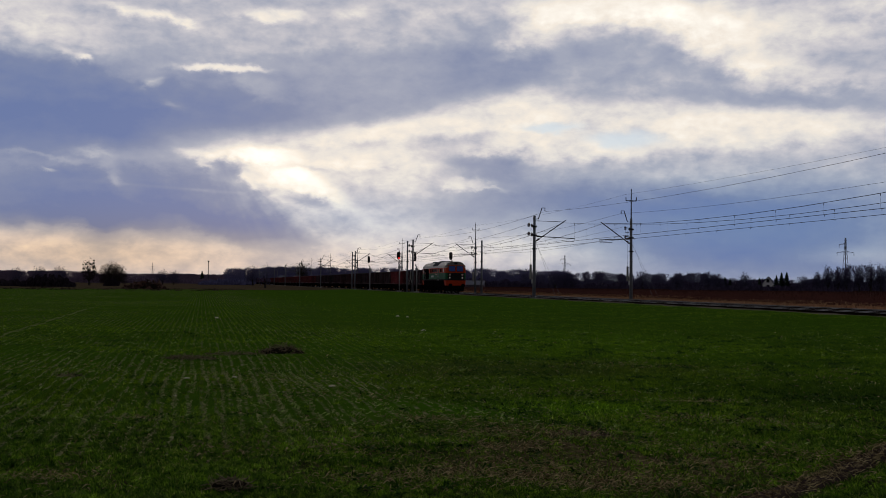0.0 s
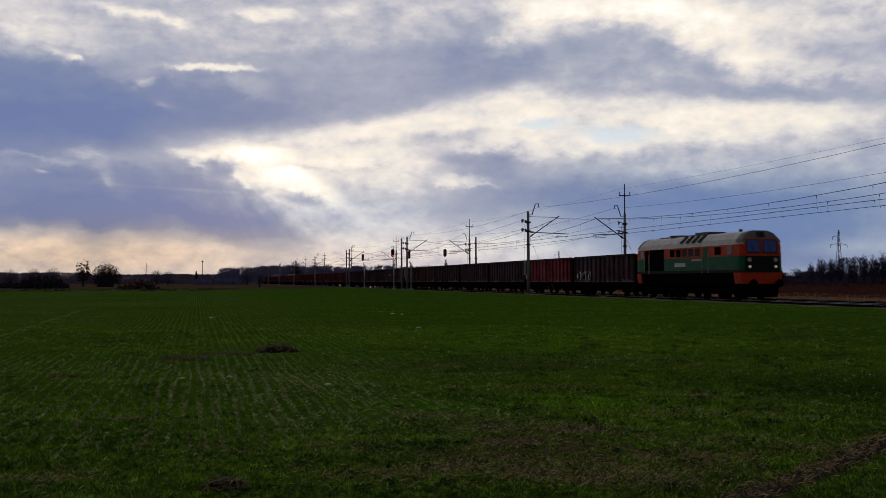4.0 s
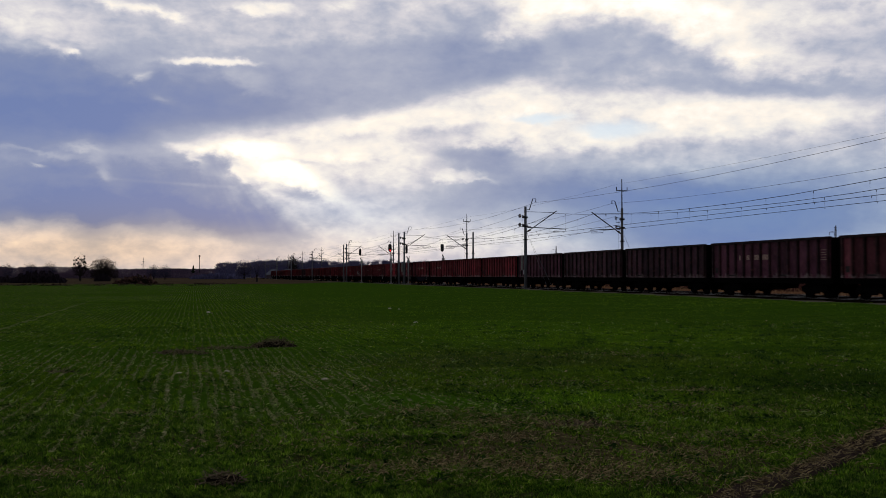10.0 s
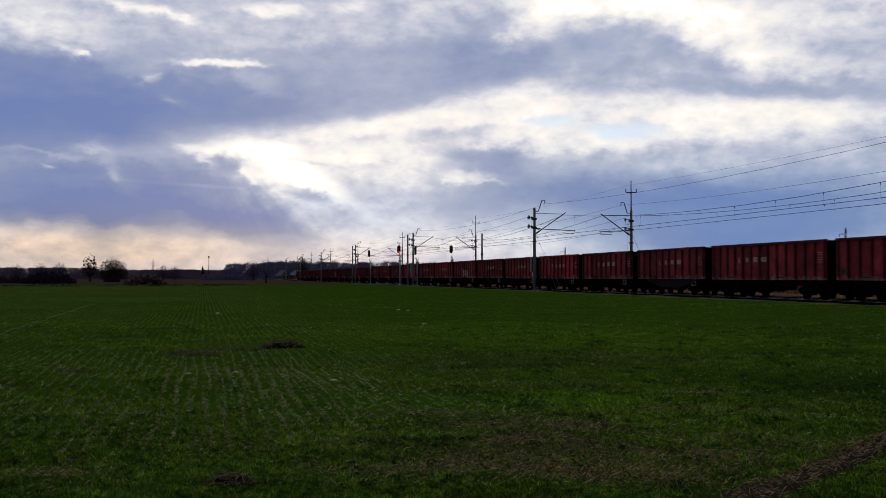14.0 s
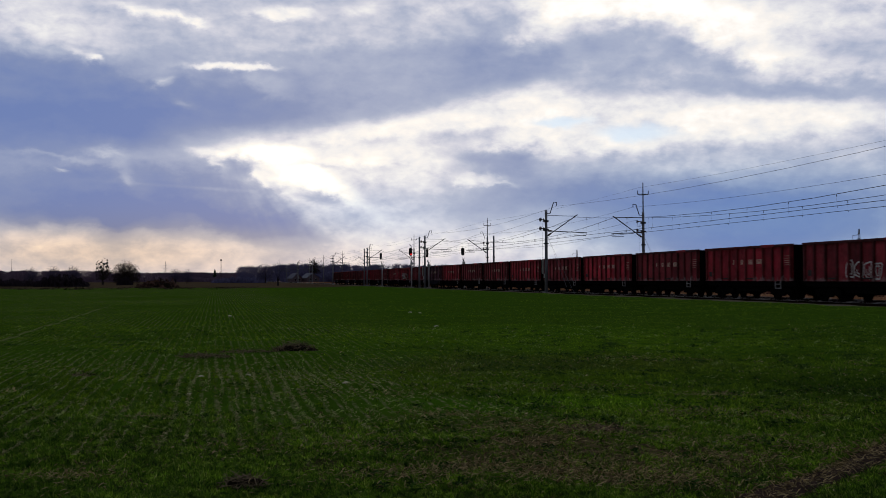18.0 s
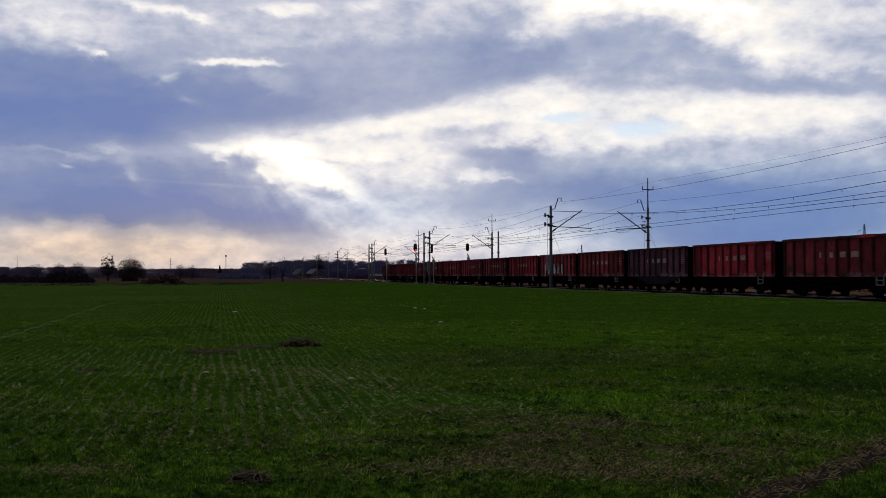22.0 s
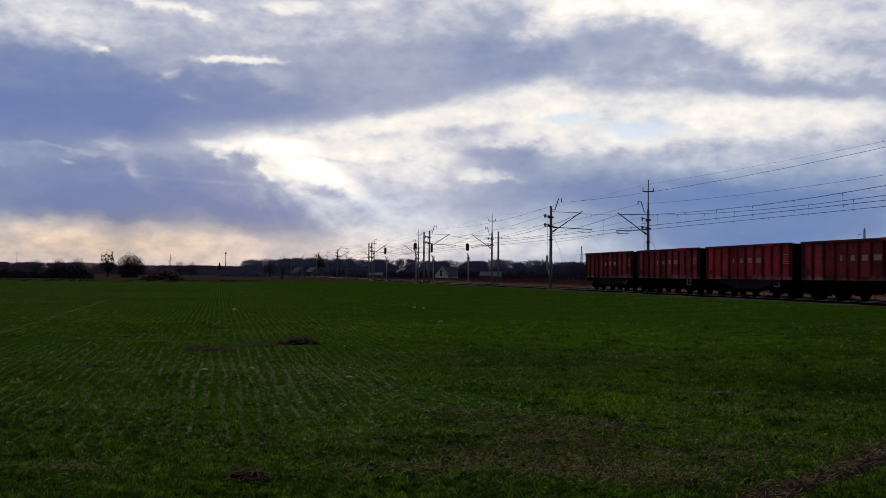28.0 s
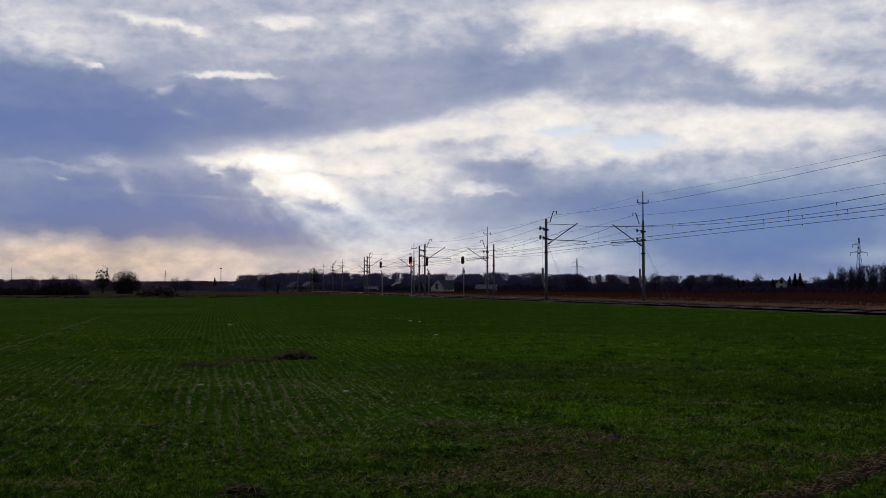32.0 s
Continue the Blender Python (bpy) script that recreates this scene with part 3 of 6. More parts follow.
LOW_BLADE = material("low_cereal_blades", build_low_blades)
WEED = leafy("dark_weed_leaves", (0.012, 0.032, 0.005), (0.045, 0.10, 0.012))
DEAD_BLADE = leafy("dead_straw_blades", (0.07, 0.05, 0.02), (0.62, 0.48, 0.24))
TUFT = leafy("pale_green_tufts", (0.12, 0.20, 0.03), (0.36, 0.46, 0.13))
EDGE_WEED = leafy("brown_field_edge_weeds", (0.025, 0.018, 0.014), (0.10, 0.066, 0.042))
CRUMB = leafy("pale_soil_crumbs", (0.14, 0.145, 0.045), (0.42, 0.41, 0.18))
# far woods: distance haze is mixed into these violet, blue and grey tones
LEFT_WOOD = leafy("hazy_violet_winter_wood", (0.12, 0.088, 0.14), (0.26, 0.185, 0.26))
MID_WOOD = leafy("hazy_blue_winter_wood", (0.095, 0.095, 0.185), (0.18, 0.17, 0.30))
FAR_TWIG = leafy("hazy_grey_winter_wood", (0.060, 0.056, 0.105), (0.130, 0.115, 0.19))
NEAR_SCRUB = leafy("black_bramble_scrub", (0.024, 0.019, 0.027), (0.062, 0.046, 0.058))
# far scrub, its colour lifted towards blue for distance haze
SCRUB = leafy("hazy_dark_winter_scrub", (0.042, 0.034, 0.064), (0.092, 0.072, 0.125))
TWIG = leafy("bare_winter_twigs", (0.030, 0.024, 0.024), (0.075, 0.055, 0.05))
BARK = plain("dark_bark", (0.05, 0.042, 0.038), 0.95, 0.0, 0.4, 5.0, 0.02)
NEEDLE = leafy("dark_conifer_green", (0.012, 0.022, 0.014), (0.03, 0.045, 0.026))
HEAP = leafy("red_brown_cuttings", (0.028, 0.017, 0.015), (0.16, 0.088, 0.066))
BRUSH = leafy("cut_brushwood", (0.02, 0.015, 0.011), (0.36, 0.27, 0.17))
STONE = plain("pale_field_stone", (0.66, 0.58, 0.45), 0.9, 0.0, 0.25, 12.0, 0.01)
RENDER_WHITE = plain("white_house_render", (0.72, 0.71, 0.70), 0.85, 0.0, 0.08, 2.0)
ROOF_GREY = plain("grey_roof_tiles", (0.065, 0.068, 0.098), 0.8, 0.0, 0.3, 2.0)
ROOF_PALE = plain("pale_metal_roof", (0.095, 0.095, 0.125), 0.7, 0.0, 0.3, 2.0)
WALL_DULL = plain("dull_outbuilding_wall", (0.13, 0.10, 0.115), 0.9, 0.0, 0.25, 2.0)

# ---------------------------------------------------------------- mesh helpers
RAILWAY = pose(0, 0, 0, 0, 0, TURN)      # x: away from the camera across the line, y: along it into the distance
RAIL_Z = 0.22                            # top of the rails
NEAR_Q, FAR_Q = 33.95, 37.95             # centre lines of the two tracks


def on_line(q, a, z=0.0, turn=0.0):
    """A pose beside the railway: q metres across, a metres along."""
    return RAILWAY @ pose(q, a, z, 0, 0, turn)


def at_drawn(x, depth, z=0.0, turn=0.0):
    """A pose in the distance, by its bearing on the drawing of the view and its depth."""
    return pose((x - 784) / FOCAL * depth, depth, z, 0, 0, turn)


def mesh_of(bm, name, mat, smooth=False):
    me = bpy.data.meshes.new(name)
    bm.to_mesh(me)
    bm.free()
    for m_ in (mat if isinstance(mat, (list, tuple)) else [mat]):
        me.materials.append(m_)
    if smooth:
        me.shade_smooth()
    return me


def part(name, bm, mat, parent, label="", smooth=False):
    ob = new(name, mesh_of(bm, name, mat, smooth))
    ob.parent = parent
    return tagged(ob, label)


def thing(name, bm, mat, label, category, group="", kind="", at=None, smooth=False):
    ob = new(name, mesh_of(bm, name, mat, smooth) if bm else None)
    if at is not None:
        ob.matrix_world = at
    return tagged(ob, label, category, group, kind)


def box(bm, x0, x1, y0, y1, z0, z1, m_=None):
    vs = [bm.verts.new(Vector(p) if m_ is None else m_ @ Vector(p)) for p in
          ((x0, y0, z0), (x1, y0, z0), (x1, y1, z0), (x0, y1, z0), (x0, y0, z1), (x1, y0, z1), (x1, y1, z1), (x0, y1, z1))]
    for f in ((0, 3, 2, 1), (4, 5, 6, 7), (0, 1, 5, 4), (1, 2, 6, 5), (2, 3, 7, 6), (3, 0, 4, 7)):
        bm.faces.new([vs[i] for i in f])
    return bm


def tube(bm, points, radius, seg=6, taper=1.0):
    """A round bar along points; taper: radius at the end over radius at the start."""
    pts = [Vector(p) for p in points]
    rings = []
    for i, p in enumerate(pts):
        d = (pts[min(i + 1, len(pts) - 1)] - pts[max(i - 1, 0)])
        d = d.normalized() if d.length else Vector((0, 0, 1))
        side = d.orthogonal().normalized()
        up = d.cross(side)
        r = radius * (1 + (taper - 1) * i / max(1, len(pts) - 1))
        rings.append([bm.verts.new(p + (side * math.cos(k * 2 * math.pi / seg) + up * math.sin(k * 2 * math.pi / seg)) * r) for k in range(seg)])
    for a, b in zip(rings, rings[1:]):
        for k in range(seg):
            bm.faces.new((a[k], a[(k + 1) % seg], b[(k + 1) % seg], b[k]))
    bm.faces.new(rings[0][::-1])
    bm.faces.new(rings[-1])
    return bm


def prism(bm, outline, lo, hi, axis="y"):
    """An outline swept along an axis. axis y: outline in x, z; x: in y, z; z: in x, y."""
    def place(p, t):
        return {"y": (p[0], t, p[1]), "x": (t, p[0], p[1]), "z": (p[0], p[1], t)}[axis]
    a = [bm.verts.new(place(p, lo)) for p in outline]
    b = [bm.verts.new(place(p, hi)) for p in outline]
    n = len(outline)
    for i in range(n):
        bm.faces.new((a[i], a[(i + 1) % n], b[(i + 1) % n], b[i]))
    bm.faces.new(a[::-1])
    bm.faces.new(b)
    bmesh.ops.recalc_face_normals(bm, faces=bm.faces[:])
    return bm


def bevelled(bm, width):
    bmesh.ops.bevel(bm, geom=bm.edges[:], offset=width, segments=1, affect="EDGES")
    return bm


def BM():
    return bmesh.new()


def soup(name, verts, faces, mat):
    """A mesh from arrays of vertices and equal-sided faces (fast, for grass and twigs)."""
    me = bpy.data.meshes.new(name)
    verts, faces = np.asarray(verts, np.float32), np.asarray(faces, np.int32)
    k = faces.shape[1]
    me.vertices.add(len(verts)), me.loops.add(faces.size), me.polygons.add(len(faces))
    me.vertices.foreach_set("co", verts.ravel())
    me.loops.foreach_set("vertex_index", faces.ravel())
    me.polygons.foreach_set("loop_start", np.arange(len(faces), dtype=np.int32) * k)
    me.update(calc_edges=True)
    me.materials.append(mat)
    return me


# ---------------------------------------------------------------- ground
def smooth_step(t):
    t = min(1.0, max(0.0, t))
    return t * t * (3 - 2 * t)


def ground_z(q, a):
    """Height of the land: level field, a low lip beside the cess, a shallow dip under the line."""
    z = 0.0
    if q < 29.6:
        z += 0.24 * smooth_step((q - 16) / 12.0)
    elif q < 31.2:
        z += 0.24 - 0.16 * (q - 29.6) / 1.6
    elif q < 41.0:
        z += 0.02
    else:
        z += 0.02 + 0.12 * smooth_step((q - 41) / 6.0)
    if q < 30 and -20 < a < 130:
        v = Vector((q * 0.35, a * 0.35, 0))
        z += 0.05 * noise.noise(v) + 0.03 * noise.noise(v * 4.3)
    return z


def graded(*spans):
    out = []
    for lo, hi, n in spans:
        out += [lo + (hi - lo) * i / n for i in range(n)]
    return out + [spans[-1][1]]


def build_ground():
    qs = graded((-4600, -900, 6), (-900, -120, 10), (-120, -30, 15), (-30, -9, 30), (-9, 12, 75), (12, 29.6, 40), (29.6, 31.2, 4), (31.2, 41.2, 14), (41.2, 60, 12), (60, 300, 16), (300, 4600, 8))
    als = graded((-4600, -300, 6), (-300, -20, 10), (-20, 4, 24), (4, 34, 110), (34, 90, 56), (90, 240, 30), (240, 900, 16), (900, 4600, 8))
    verts = [(q, a, ground_z(q, a)) for a in als for q in qs]
    n = len(qs)
    faces, slots = [], []
    for j in range(len(als) - 1):
        for i in range(n - 1):
            faces.append((j * n + i, j * n + i + 1, (j + 1) * n + i + 1, (j + 1) * n + i))
            q, a = (qs[i] + qs[i + 1]) / 2, (als[j] + als[j + 1]) / 2
            if q < 28.4:
                slots.append(0 if a < 200 and q > -120 else 1)
            elif q < 43.2:
                slots.append(5 if 32.2 < q < 39.9 else 2)
            elif q < 48:
                slots.append(3)
            else:
                slots.append(4)
    me = bpy.data.meshes.new("ground")
    me.from_pydata(verts, [], faces)
    for m_ in (FIELD, MEADOW, VERGE, STRAW, HEATH, BALLAST):
        me.materials.append(m_)
    me.polygons.foreach_set("material_index", slots)
    me.shade_smooth()
    ob = new("ground", me)
    ob.matrix_world = RAILWAY
    tagged(ob, "young green cereal field, straw verge and russet heath", "ground", kind="structure")


build_ground()


# ---------------------------------------------------------------- permanent way
LINE_LO, LINE_HI = -60.0, 1500.0


def build_track(q):
    bm = BM()
    prism(bm, [(-2.5, -0.35), (2.5, -0.35), (1.55, 0.06), (-1.55, 0.06)], LINE_LO, LINE_HI)
    thing("ballast_bed", bm, BALLAST, "grey-brown crushed stone ballast under the rails", "ballast", "tracks", "structure", on_line(q, 0, 0))
    track = thing("railway_track", None, None, "steel rails on dark sleepers in ballast", "railway track", "tracks", "structure", on_line(q, 0, 0))
    for side in (-0.7525, 0.7525):
        bm = BM()
        z0 = RAIL_Z - 0.16
        prism(bm, [(side - 0.07, z0), (side + 0.07, z0), (side + 0.012, z0 + 0.03), (side + 0.012, z0 + 0.11), (side + 0.036, z0 + 0.125), (side + 0.036, z0 + 0.152),
                   (side - 0.036, z0 + 0.152), (side - 0.036, z0 + 0.125), (side - 0.012, z0 + 0.11), (side - 0.012, z0 + 0.03)], LINE_LO, LINE_HI)
        rail = part("rail", bm, RAIL_RUST, track, "rusty steel rail")
        bm = BM()
        prism(bm, [(side - 0.036, RAIL_Z - 0.007), (side + 0.036, RAIL_Z - 0.007), (side + 0.034, RAIL_Z), (side - 0.034, RAIL_Z)], LINE_LO, LINE_HI)
        part("running_surface", bm, STEEL, rail, "polished rail head")
    me = mesh_of(prism(BM(), [(-1.3, -0.12), (1.3, -0.12), (1.25, 0.075), (-1.25, 0.075)], -0.13, 0.13), "sleeper", SLEEPER)
    for i in range(150):
        ob = new("sleeper", me)
        ob.parent = track
        ob.location = (0, 8 + i * 0.62, 0)
    bm = BM()
    a = 8 + 150 * 0.62
    while a < 420:
        box(bm, -1.3, 1.3, a - 0.13, a + 0.13, -0.12, 0.075)
        a += 0.62
    tagged(part("far_sleepers", bm, SLEEPER, track, "dark sleepers"), kind="stuff")


build_track(NEAR_Q)
build_track(FAR_Q)

# ---------------------------------------------------------------- catenary masts, wires, signals
MAST_NEAR_Q, MAST_FAR_Q = 31.0, 40.9
SPANS = [28.0, 98.0, 158.5, 221.0, 287.0, 350.0, 413.0, 476.0, 539.0, 602.0]


def insulator(bm, p, d, n=4, r=0.09):
    p, d = Vector(p), Vector(d).normalized()
    for i in range(n):
        c = p + d * (0.09 * i)
        tube(bm, [c, c + d * 0.05], r, 8)
    tube(bm, [p - d * 0.06, p + d * (0.09 * n + 0.03)], 0.035, 6)
    return bm


def catenary_mast(at, inward, tall_pole, height=7.9, bracket=True, stays=0.0, banner=False, reach=4.1, bare=False):
    """A spun mast; inward: +1 if its track lies towards +x. tall_pole: the earth-wire pole with its crossbar."""
    mast = thing("catenary_mast", None, None, "grey steel railway catenary mast with %s" % ("tall earth-wire pole" if tall_pole else "bracket arm and insulators"),
                 "catenary mast", "catenary masts", at=at)
    s = inward
    part("foundation", bevelled(box(BM(), -0.35, 0.35, -0.35, 0.35, -0.5, 0.12), 0.03), CONCRETE, mast, "concrete foundation block")
    part("column", tube(BM(), [(0, 0, 0.1), (0, 0, 2.6), (0, 0, 5.2), (0, 0, height)], 0.17, 10, 0.72), MAST_STEEL, mast, smooth=True)
    part("collar", tube(BM(), [(0, 0, 4.75), (0, 0, 4.85)], 0.24, 10), DARK_STEEL, mast)
    if tall_pole:
        part("earth_pole", tube(BM(), [(0, 0, height - 0.6), (0, 0, height + 2.9)], 0.07, 6, 0.6), DARK_STEEL, mast)
        part("crossbar", tube(tube(tube(BM(), [(-0.55, 0, height + 1.75), (0.55, 0, height + 1.75)], 0.05, 6),
                                   [(-0.55, 0, height + 1.75), (-0.55, 0, height + 2.1)], 0.04, 6), [(0.55, 0, height + 1.75), (0.55, 0, height + 2.1)], 0.04, 6), DARK_STEEL, mast)
    if bare:
        return mast
    part("feeder_horn", tube(BM(), [(0, 0, height - 0.35), (s * 0.4, 0, height - 0.3), (s * 0.75, 0, height + 0.75), (s * 1.05, 0, height + 0.75), (s * 1.05, 0, height + 0.45)], 0.045, 6), DARK_STEEL, mast)
    if bracket:
        arm = part("bracket_arm", tube(BM(), [(s * 0.15, 0, 5.55), (s * 3.15, 0, 7.6)], 0.05, 6), DARK_STEEL, mast)
        part("tie_rod", tube(BM(), [(s * 0.1, 0, 7.5), (s * 3.0, 0, 7.45)], 0.025, 5), DARK_STEEL, arm)
        part("registration_tube", tube(BM(), [(s * 0.5, 0, 6.0), (s * reach, 0, 5.86)], 0.04, 6), DARK_STEEL, mast)
        part("steady_arm", tube(BM(), [(s * (reach - 0.05), 0, 5.86), (s * (reach - 0.1), 0, 5.58), (s * (reach - 1.3), 0, 5.62)], 0.025, 5), DARK_STEEL, mast)
        part("insulator", insulator(BM(), (s * 0.22, 0, 5.6), (s * 0.84, 0, 0.57)), CERAMIC, mast)
        part("insulator", insulator(BM(), (s * 0.22, 0, 6.02), (1.0 * s, 0, -0.03)), CERAMIC, mast)
    for z in (7.05, 6.2):
        part("tension_arm", tube(BM(), [(0, 0, z), (-0.62, 0, z + 0.05)], 0.035, 6), DARK_STEEL, mast)
        if tall_pole:
            part("insulator", insulator(BM(), (-0.62, 0, z - 0.12), (0.0, 0, 1.0), 3, 0.13), CERAMIC, mast)
        else:
            part("insulator", insulator(BM(), (-0.50, 0, z + 0.04), (-1.0, 0, 0.06), 2, 0.19), CERAMIC, mast)
            part("insulator", insulator(BM(), (-0.26, 0, z - 0.14), (0.0, 0, 1.0), 3, 0.10), CERAMIC, mast)
        part("clamp", box(BM(), -0.2, 0.2, -0.2, 0.2, z - 0.18, z - 0.02), DARK_STEEL, mast)
        if tall_pole:
            part("wire_stirrup", tube(BM(), [(-0.2, 0, z - 0.1), (-0.2, 0, z - 0.42), (-0.62, 0, z - 0.42), (-0.62, 0, z - 0.12)], 0.03, 5), DARK_STEEL, mast)
    if stays:
        for k, y in ((0, -6.4 * stays), (1, -8.0 * stays)):
            part("guy_wire", tube(BM(), [(0, 0, 5.9 - 0.2 * k), (0.15, y, -0.05)], 0.008, 5), MAST_STEEL, mast, "grey steel guy wire")
    if banner:
        part("balance_weight", tube(BM(), [(-0.32, 0.1, 1.9), (-0.32, 0.1, 3.3)], 0.11, 8), CONCRETE, mast, "stack of grey balance weights")
        part("weight_rope", tube(BM(), [(-0.32, 0.1, 3.3), (-0.3, 0.1, 6.8)], 0.012, 4), WIRE, mast)
        part("number_plate", box(BM(), -0.22, -0.18, -0.14, 0.14, 1.5, 1.9), PALE_POST, mast, "small white mast plate")
    return mast


def build_masts():
    for i, a in enumerate(SPANS):
        catenary_mast(on_line(MAST_NEAR_Q, a, ground_z(MAST_NEAR_Q, a)), 1, False, 8.0, True, 1.0 if i < 2 else 0.0, i < 3)
        catenary_mast(on_line(MAST_FAR_Q, a + (0 if i != 2 else 0.6), 0.02), -1, True, 8.0, True, 0.83 if i < 2 else 0.0, i < 3, 3.3)
        if i in (2, 3):
            catenary_mast(on_line(MAST_NEAR_Q, a + 4.4, 0.05), 1, False, 8.0, False, bare=True)
        if i == 2:
            catenary_mast(on_line(MAST_FAR_Q, a - 3.2, 0.02), -1, False, 8.0, False, bare=True)


build_masts()


def wire(name, label, spans_points, radius, sag, group, droppers=None, down=None):
    """One long wire over its supports, hanging between them. droppers: height of the wire below, to which it is tied."""
    pts = []
    for (p, r) in zip(spans_points, spans_points[1:]):
        p, r = Vector(p), Vector(r)
        for k in range(10):
            t = k / 10
            q = p.lerp(r, t)
            q.z -= sag * 4 * t * (1 - t)
            pts.append(q)
    pts.append(Vector(spans_points[-1]))
    ob = thing(name, tube(BM(), pts, radius, 4), WIRE, label, "overhead wire", group, at=RAILWAY)
    if droppers:
        for p, r in zip(spans_points[:4], spans_points[1:5]):
            p, r = Vector(p), Vector(r)
            for k in range(1, 14):
                t = k / 13.6
                q = p.lerp(r, t)
                q.z -= sag * 4 * t * (1 - t)
                bm = tube(BM(), [q, (q.x, q.y, q.z - droppers)], 0.018, 4)
                if down:
                    tube(bm, [(q.x, q.y, q.z - droppers), (q.x, q.y, down)], 0.004, 3)
                part("dropper", bm, WIRE, ob, "thin hanger with its clamp")
    return ob


def build_wires():
    als = [-30.0] + SPANS + [680.0, 800.0]
    for q0, low, high, sag in ((NEAR_Q, 5.6, 7.47, 1.35), (FAR_Q, 5.72, 7.47, 1.2)):
        zig = [q0 + (0.2 if i % 2 else -0.2) for i in range(len(als))]
        wire("contact_wire", "thin dark contact wire over the track", [(x, a, low) for x, a in zip(zig, als)], 0.02, 0.04, "catenary wires", 0.10)
        wire("catenary_wire", "sagging dark messenger wire with hangers", [(q0, a, high) for a in als], 0.02, sag, "catenary wires", 0.14, low)
    for q0, s in ((MAST_NEAR_Q, 1), (MAST_FAR_Q, -1)):
        wire("feeder_wire", "thin dark feeder wire along the mast tops", [(q0 + s * 1.05, a, 8.5) for a in als], 0.012, 0.7, "feeder wires")
        wire("line_wire", "thin dark line wire on mast insulators", [(q0 - 0.62, a, 7.25) for a in als[2:]], 0.012, 0.8, "feeder wires")
        wire("line_wire", "thin dark line wire on mast insulators", [(q0 - 0.62, a, 6.4) for a in als[2:]], 0.012, 0.8, "feeder wires")
    wire("earth_wire", "thin dark earth wire on tall mast poles", [(MAST_FAR_Q - 0.5, a, 10.4) for a in als], 0.008, 0.4, "feeder wires")


build_wires()


def signal(at, lit, facing, height=5.6, size=1.0):
    """A colour-light signal: post, black head with hoods; facing: -1 looks towards the camera."""
    sig = thing("railway_signal", None, None, "colour-light railway signal %s" % ("showing red, on a pale post" if lit else "seen dark, on a pale post"), "railway signal", "railway signals", at=at)
    part("base", bevelled(box(BM(), -0.3, 0.3, -0.3, 0.3, -0.4, 0.25), 0.03), CONCRETE, sig, "concrete base")
    part("post", tube(BM(), [(0, 0, 0.2), (0, 0, height - 1.35)], 0.09, 8), PALE_POST, sig, smooth=True)
    part("bracket", tube(BM(), [(0, 0, height - 1.6), (-0.22, facing * 0.25, height - 1.1)], 0.06, 6), DARK_STEEL, sig)
    part("relay_box", bevelled(box(BM(), -0.22, 0.22, -0.2, 0.2, height - 2.1, height - 1.7), 0.02), PALE_POST, sig)
    outline = [(0.27 * size * math.cos(k * math.pi / 8), 0.27 * math.sin(k * math.pi / 8) + 0.38) for k in range(9)] + \
              [(-0.27 * size * math.cos(k * math.pi / 8), -0.27 * math.sin(k * math.pi / 8) - 0.38) for k in range(9)]
    head = part("signal_head", prism(BM(), [(x - 0.22, z + height) for x, z in outline], facing * 0.25 - 0.06, facing * 0.25 + 0.06), BLACK, sig, "black oval signal head")
    for k in range(3):
        z = height + 0.42 - 0.42 * k
        y = facing * 0.25
        part("hood", tube(BM(), [(-0.22, y, z), (-0.22, y + facing * 0.3, z - 0.02)], 0.12, 10), BLACK, head)
        part("lens", tube(BM(), [(-0.22, y + facing * 0.29, z), (-0.22, y + facing * 0.32, z)], 0.13 if lit and k == 2 else 0.09, 10),
             RED_LIGHT if lit and k == 2 else DARK_GLASS, head, "glowing red lens" if lit and k == 2 else "unlit lens")
    part("ladder", tube(tube(BM(), [(0.14, -facing * 0.2, 0.2), (0.14, -facing * 0.2, height - 1)], 0.02, 4), [(-0.14, -facing * 0.2, 0.2), (-0.14, -facing * 0.2, height - 1)], 0.02, 4), DARK_STEEL, sig)
    return sig


signal(on_line(31.2, 170.7, 0.05), True, -1, 5.9)
signal(on_line(41.0, 175.5, 0.05), False, -1, 6.1)
signal(on_line(31.2, 202.0, 0.05), False, 1, 5.9, 0.8)
signal(on_line(31.4, 157.4, 0.05), False, 1, 5.4, 0.6)

# ---------------------------------------------------------------- the goods train
def bogie(parent, y):
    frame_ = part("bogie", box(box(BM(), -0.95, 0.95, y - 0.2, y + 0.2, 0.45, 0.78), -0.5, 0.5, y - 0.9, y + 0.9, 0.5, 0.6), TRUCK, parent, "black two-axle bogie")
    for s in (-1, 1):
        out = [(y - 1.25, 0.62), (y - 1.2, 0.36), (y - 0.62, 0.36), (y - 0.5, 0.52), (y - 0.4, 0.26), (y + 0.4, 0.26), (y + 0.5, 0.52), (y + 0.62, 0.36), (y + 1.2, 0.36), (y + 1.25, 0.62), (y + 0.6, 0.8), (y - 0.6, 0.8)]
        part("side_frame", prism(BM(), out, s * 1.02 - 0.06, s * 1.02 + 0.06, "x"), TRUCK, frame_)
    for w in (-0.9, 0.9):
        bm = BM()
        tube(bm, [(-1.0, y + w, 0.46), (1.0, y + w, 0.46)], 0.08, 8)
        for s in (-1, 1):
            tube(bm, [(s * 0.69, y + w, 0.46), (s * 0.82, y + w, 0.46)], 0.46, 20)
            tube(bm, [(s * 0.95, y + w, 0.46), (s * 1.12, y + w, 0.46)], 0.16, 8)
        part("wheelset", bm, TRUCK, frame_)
    return frame_


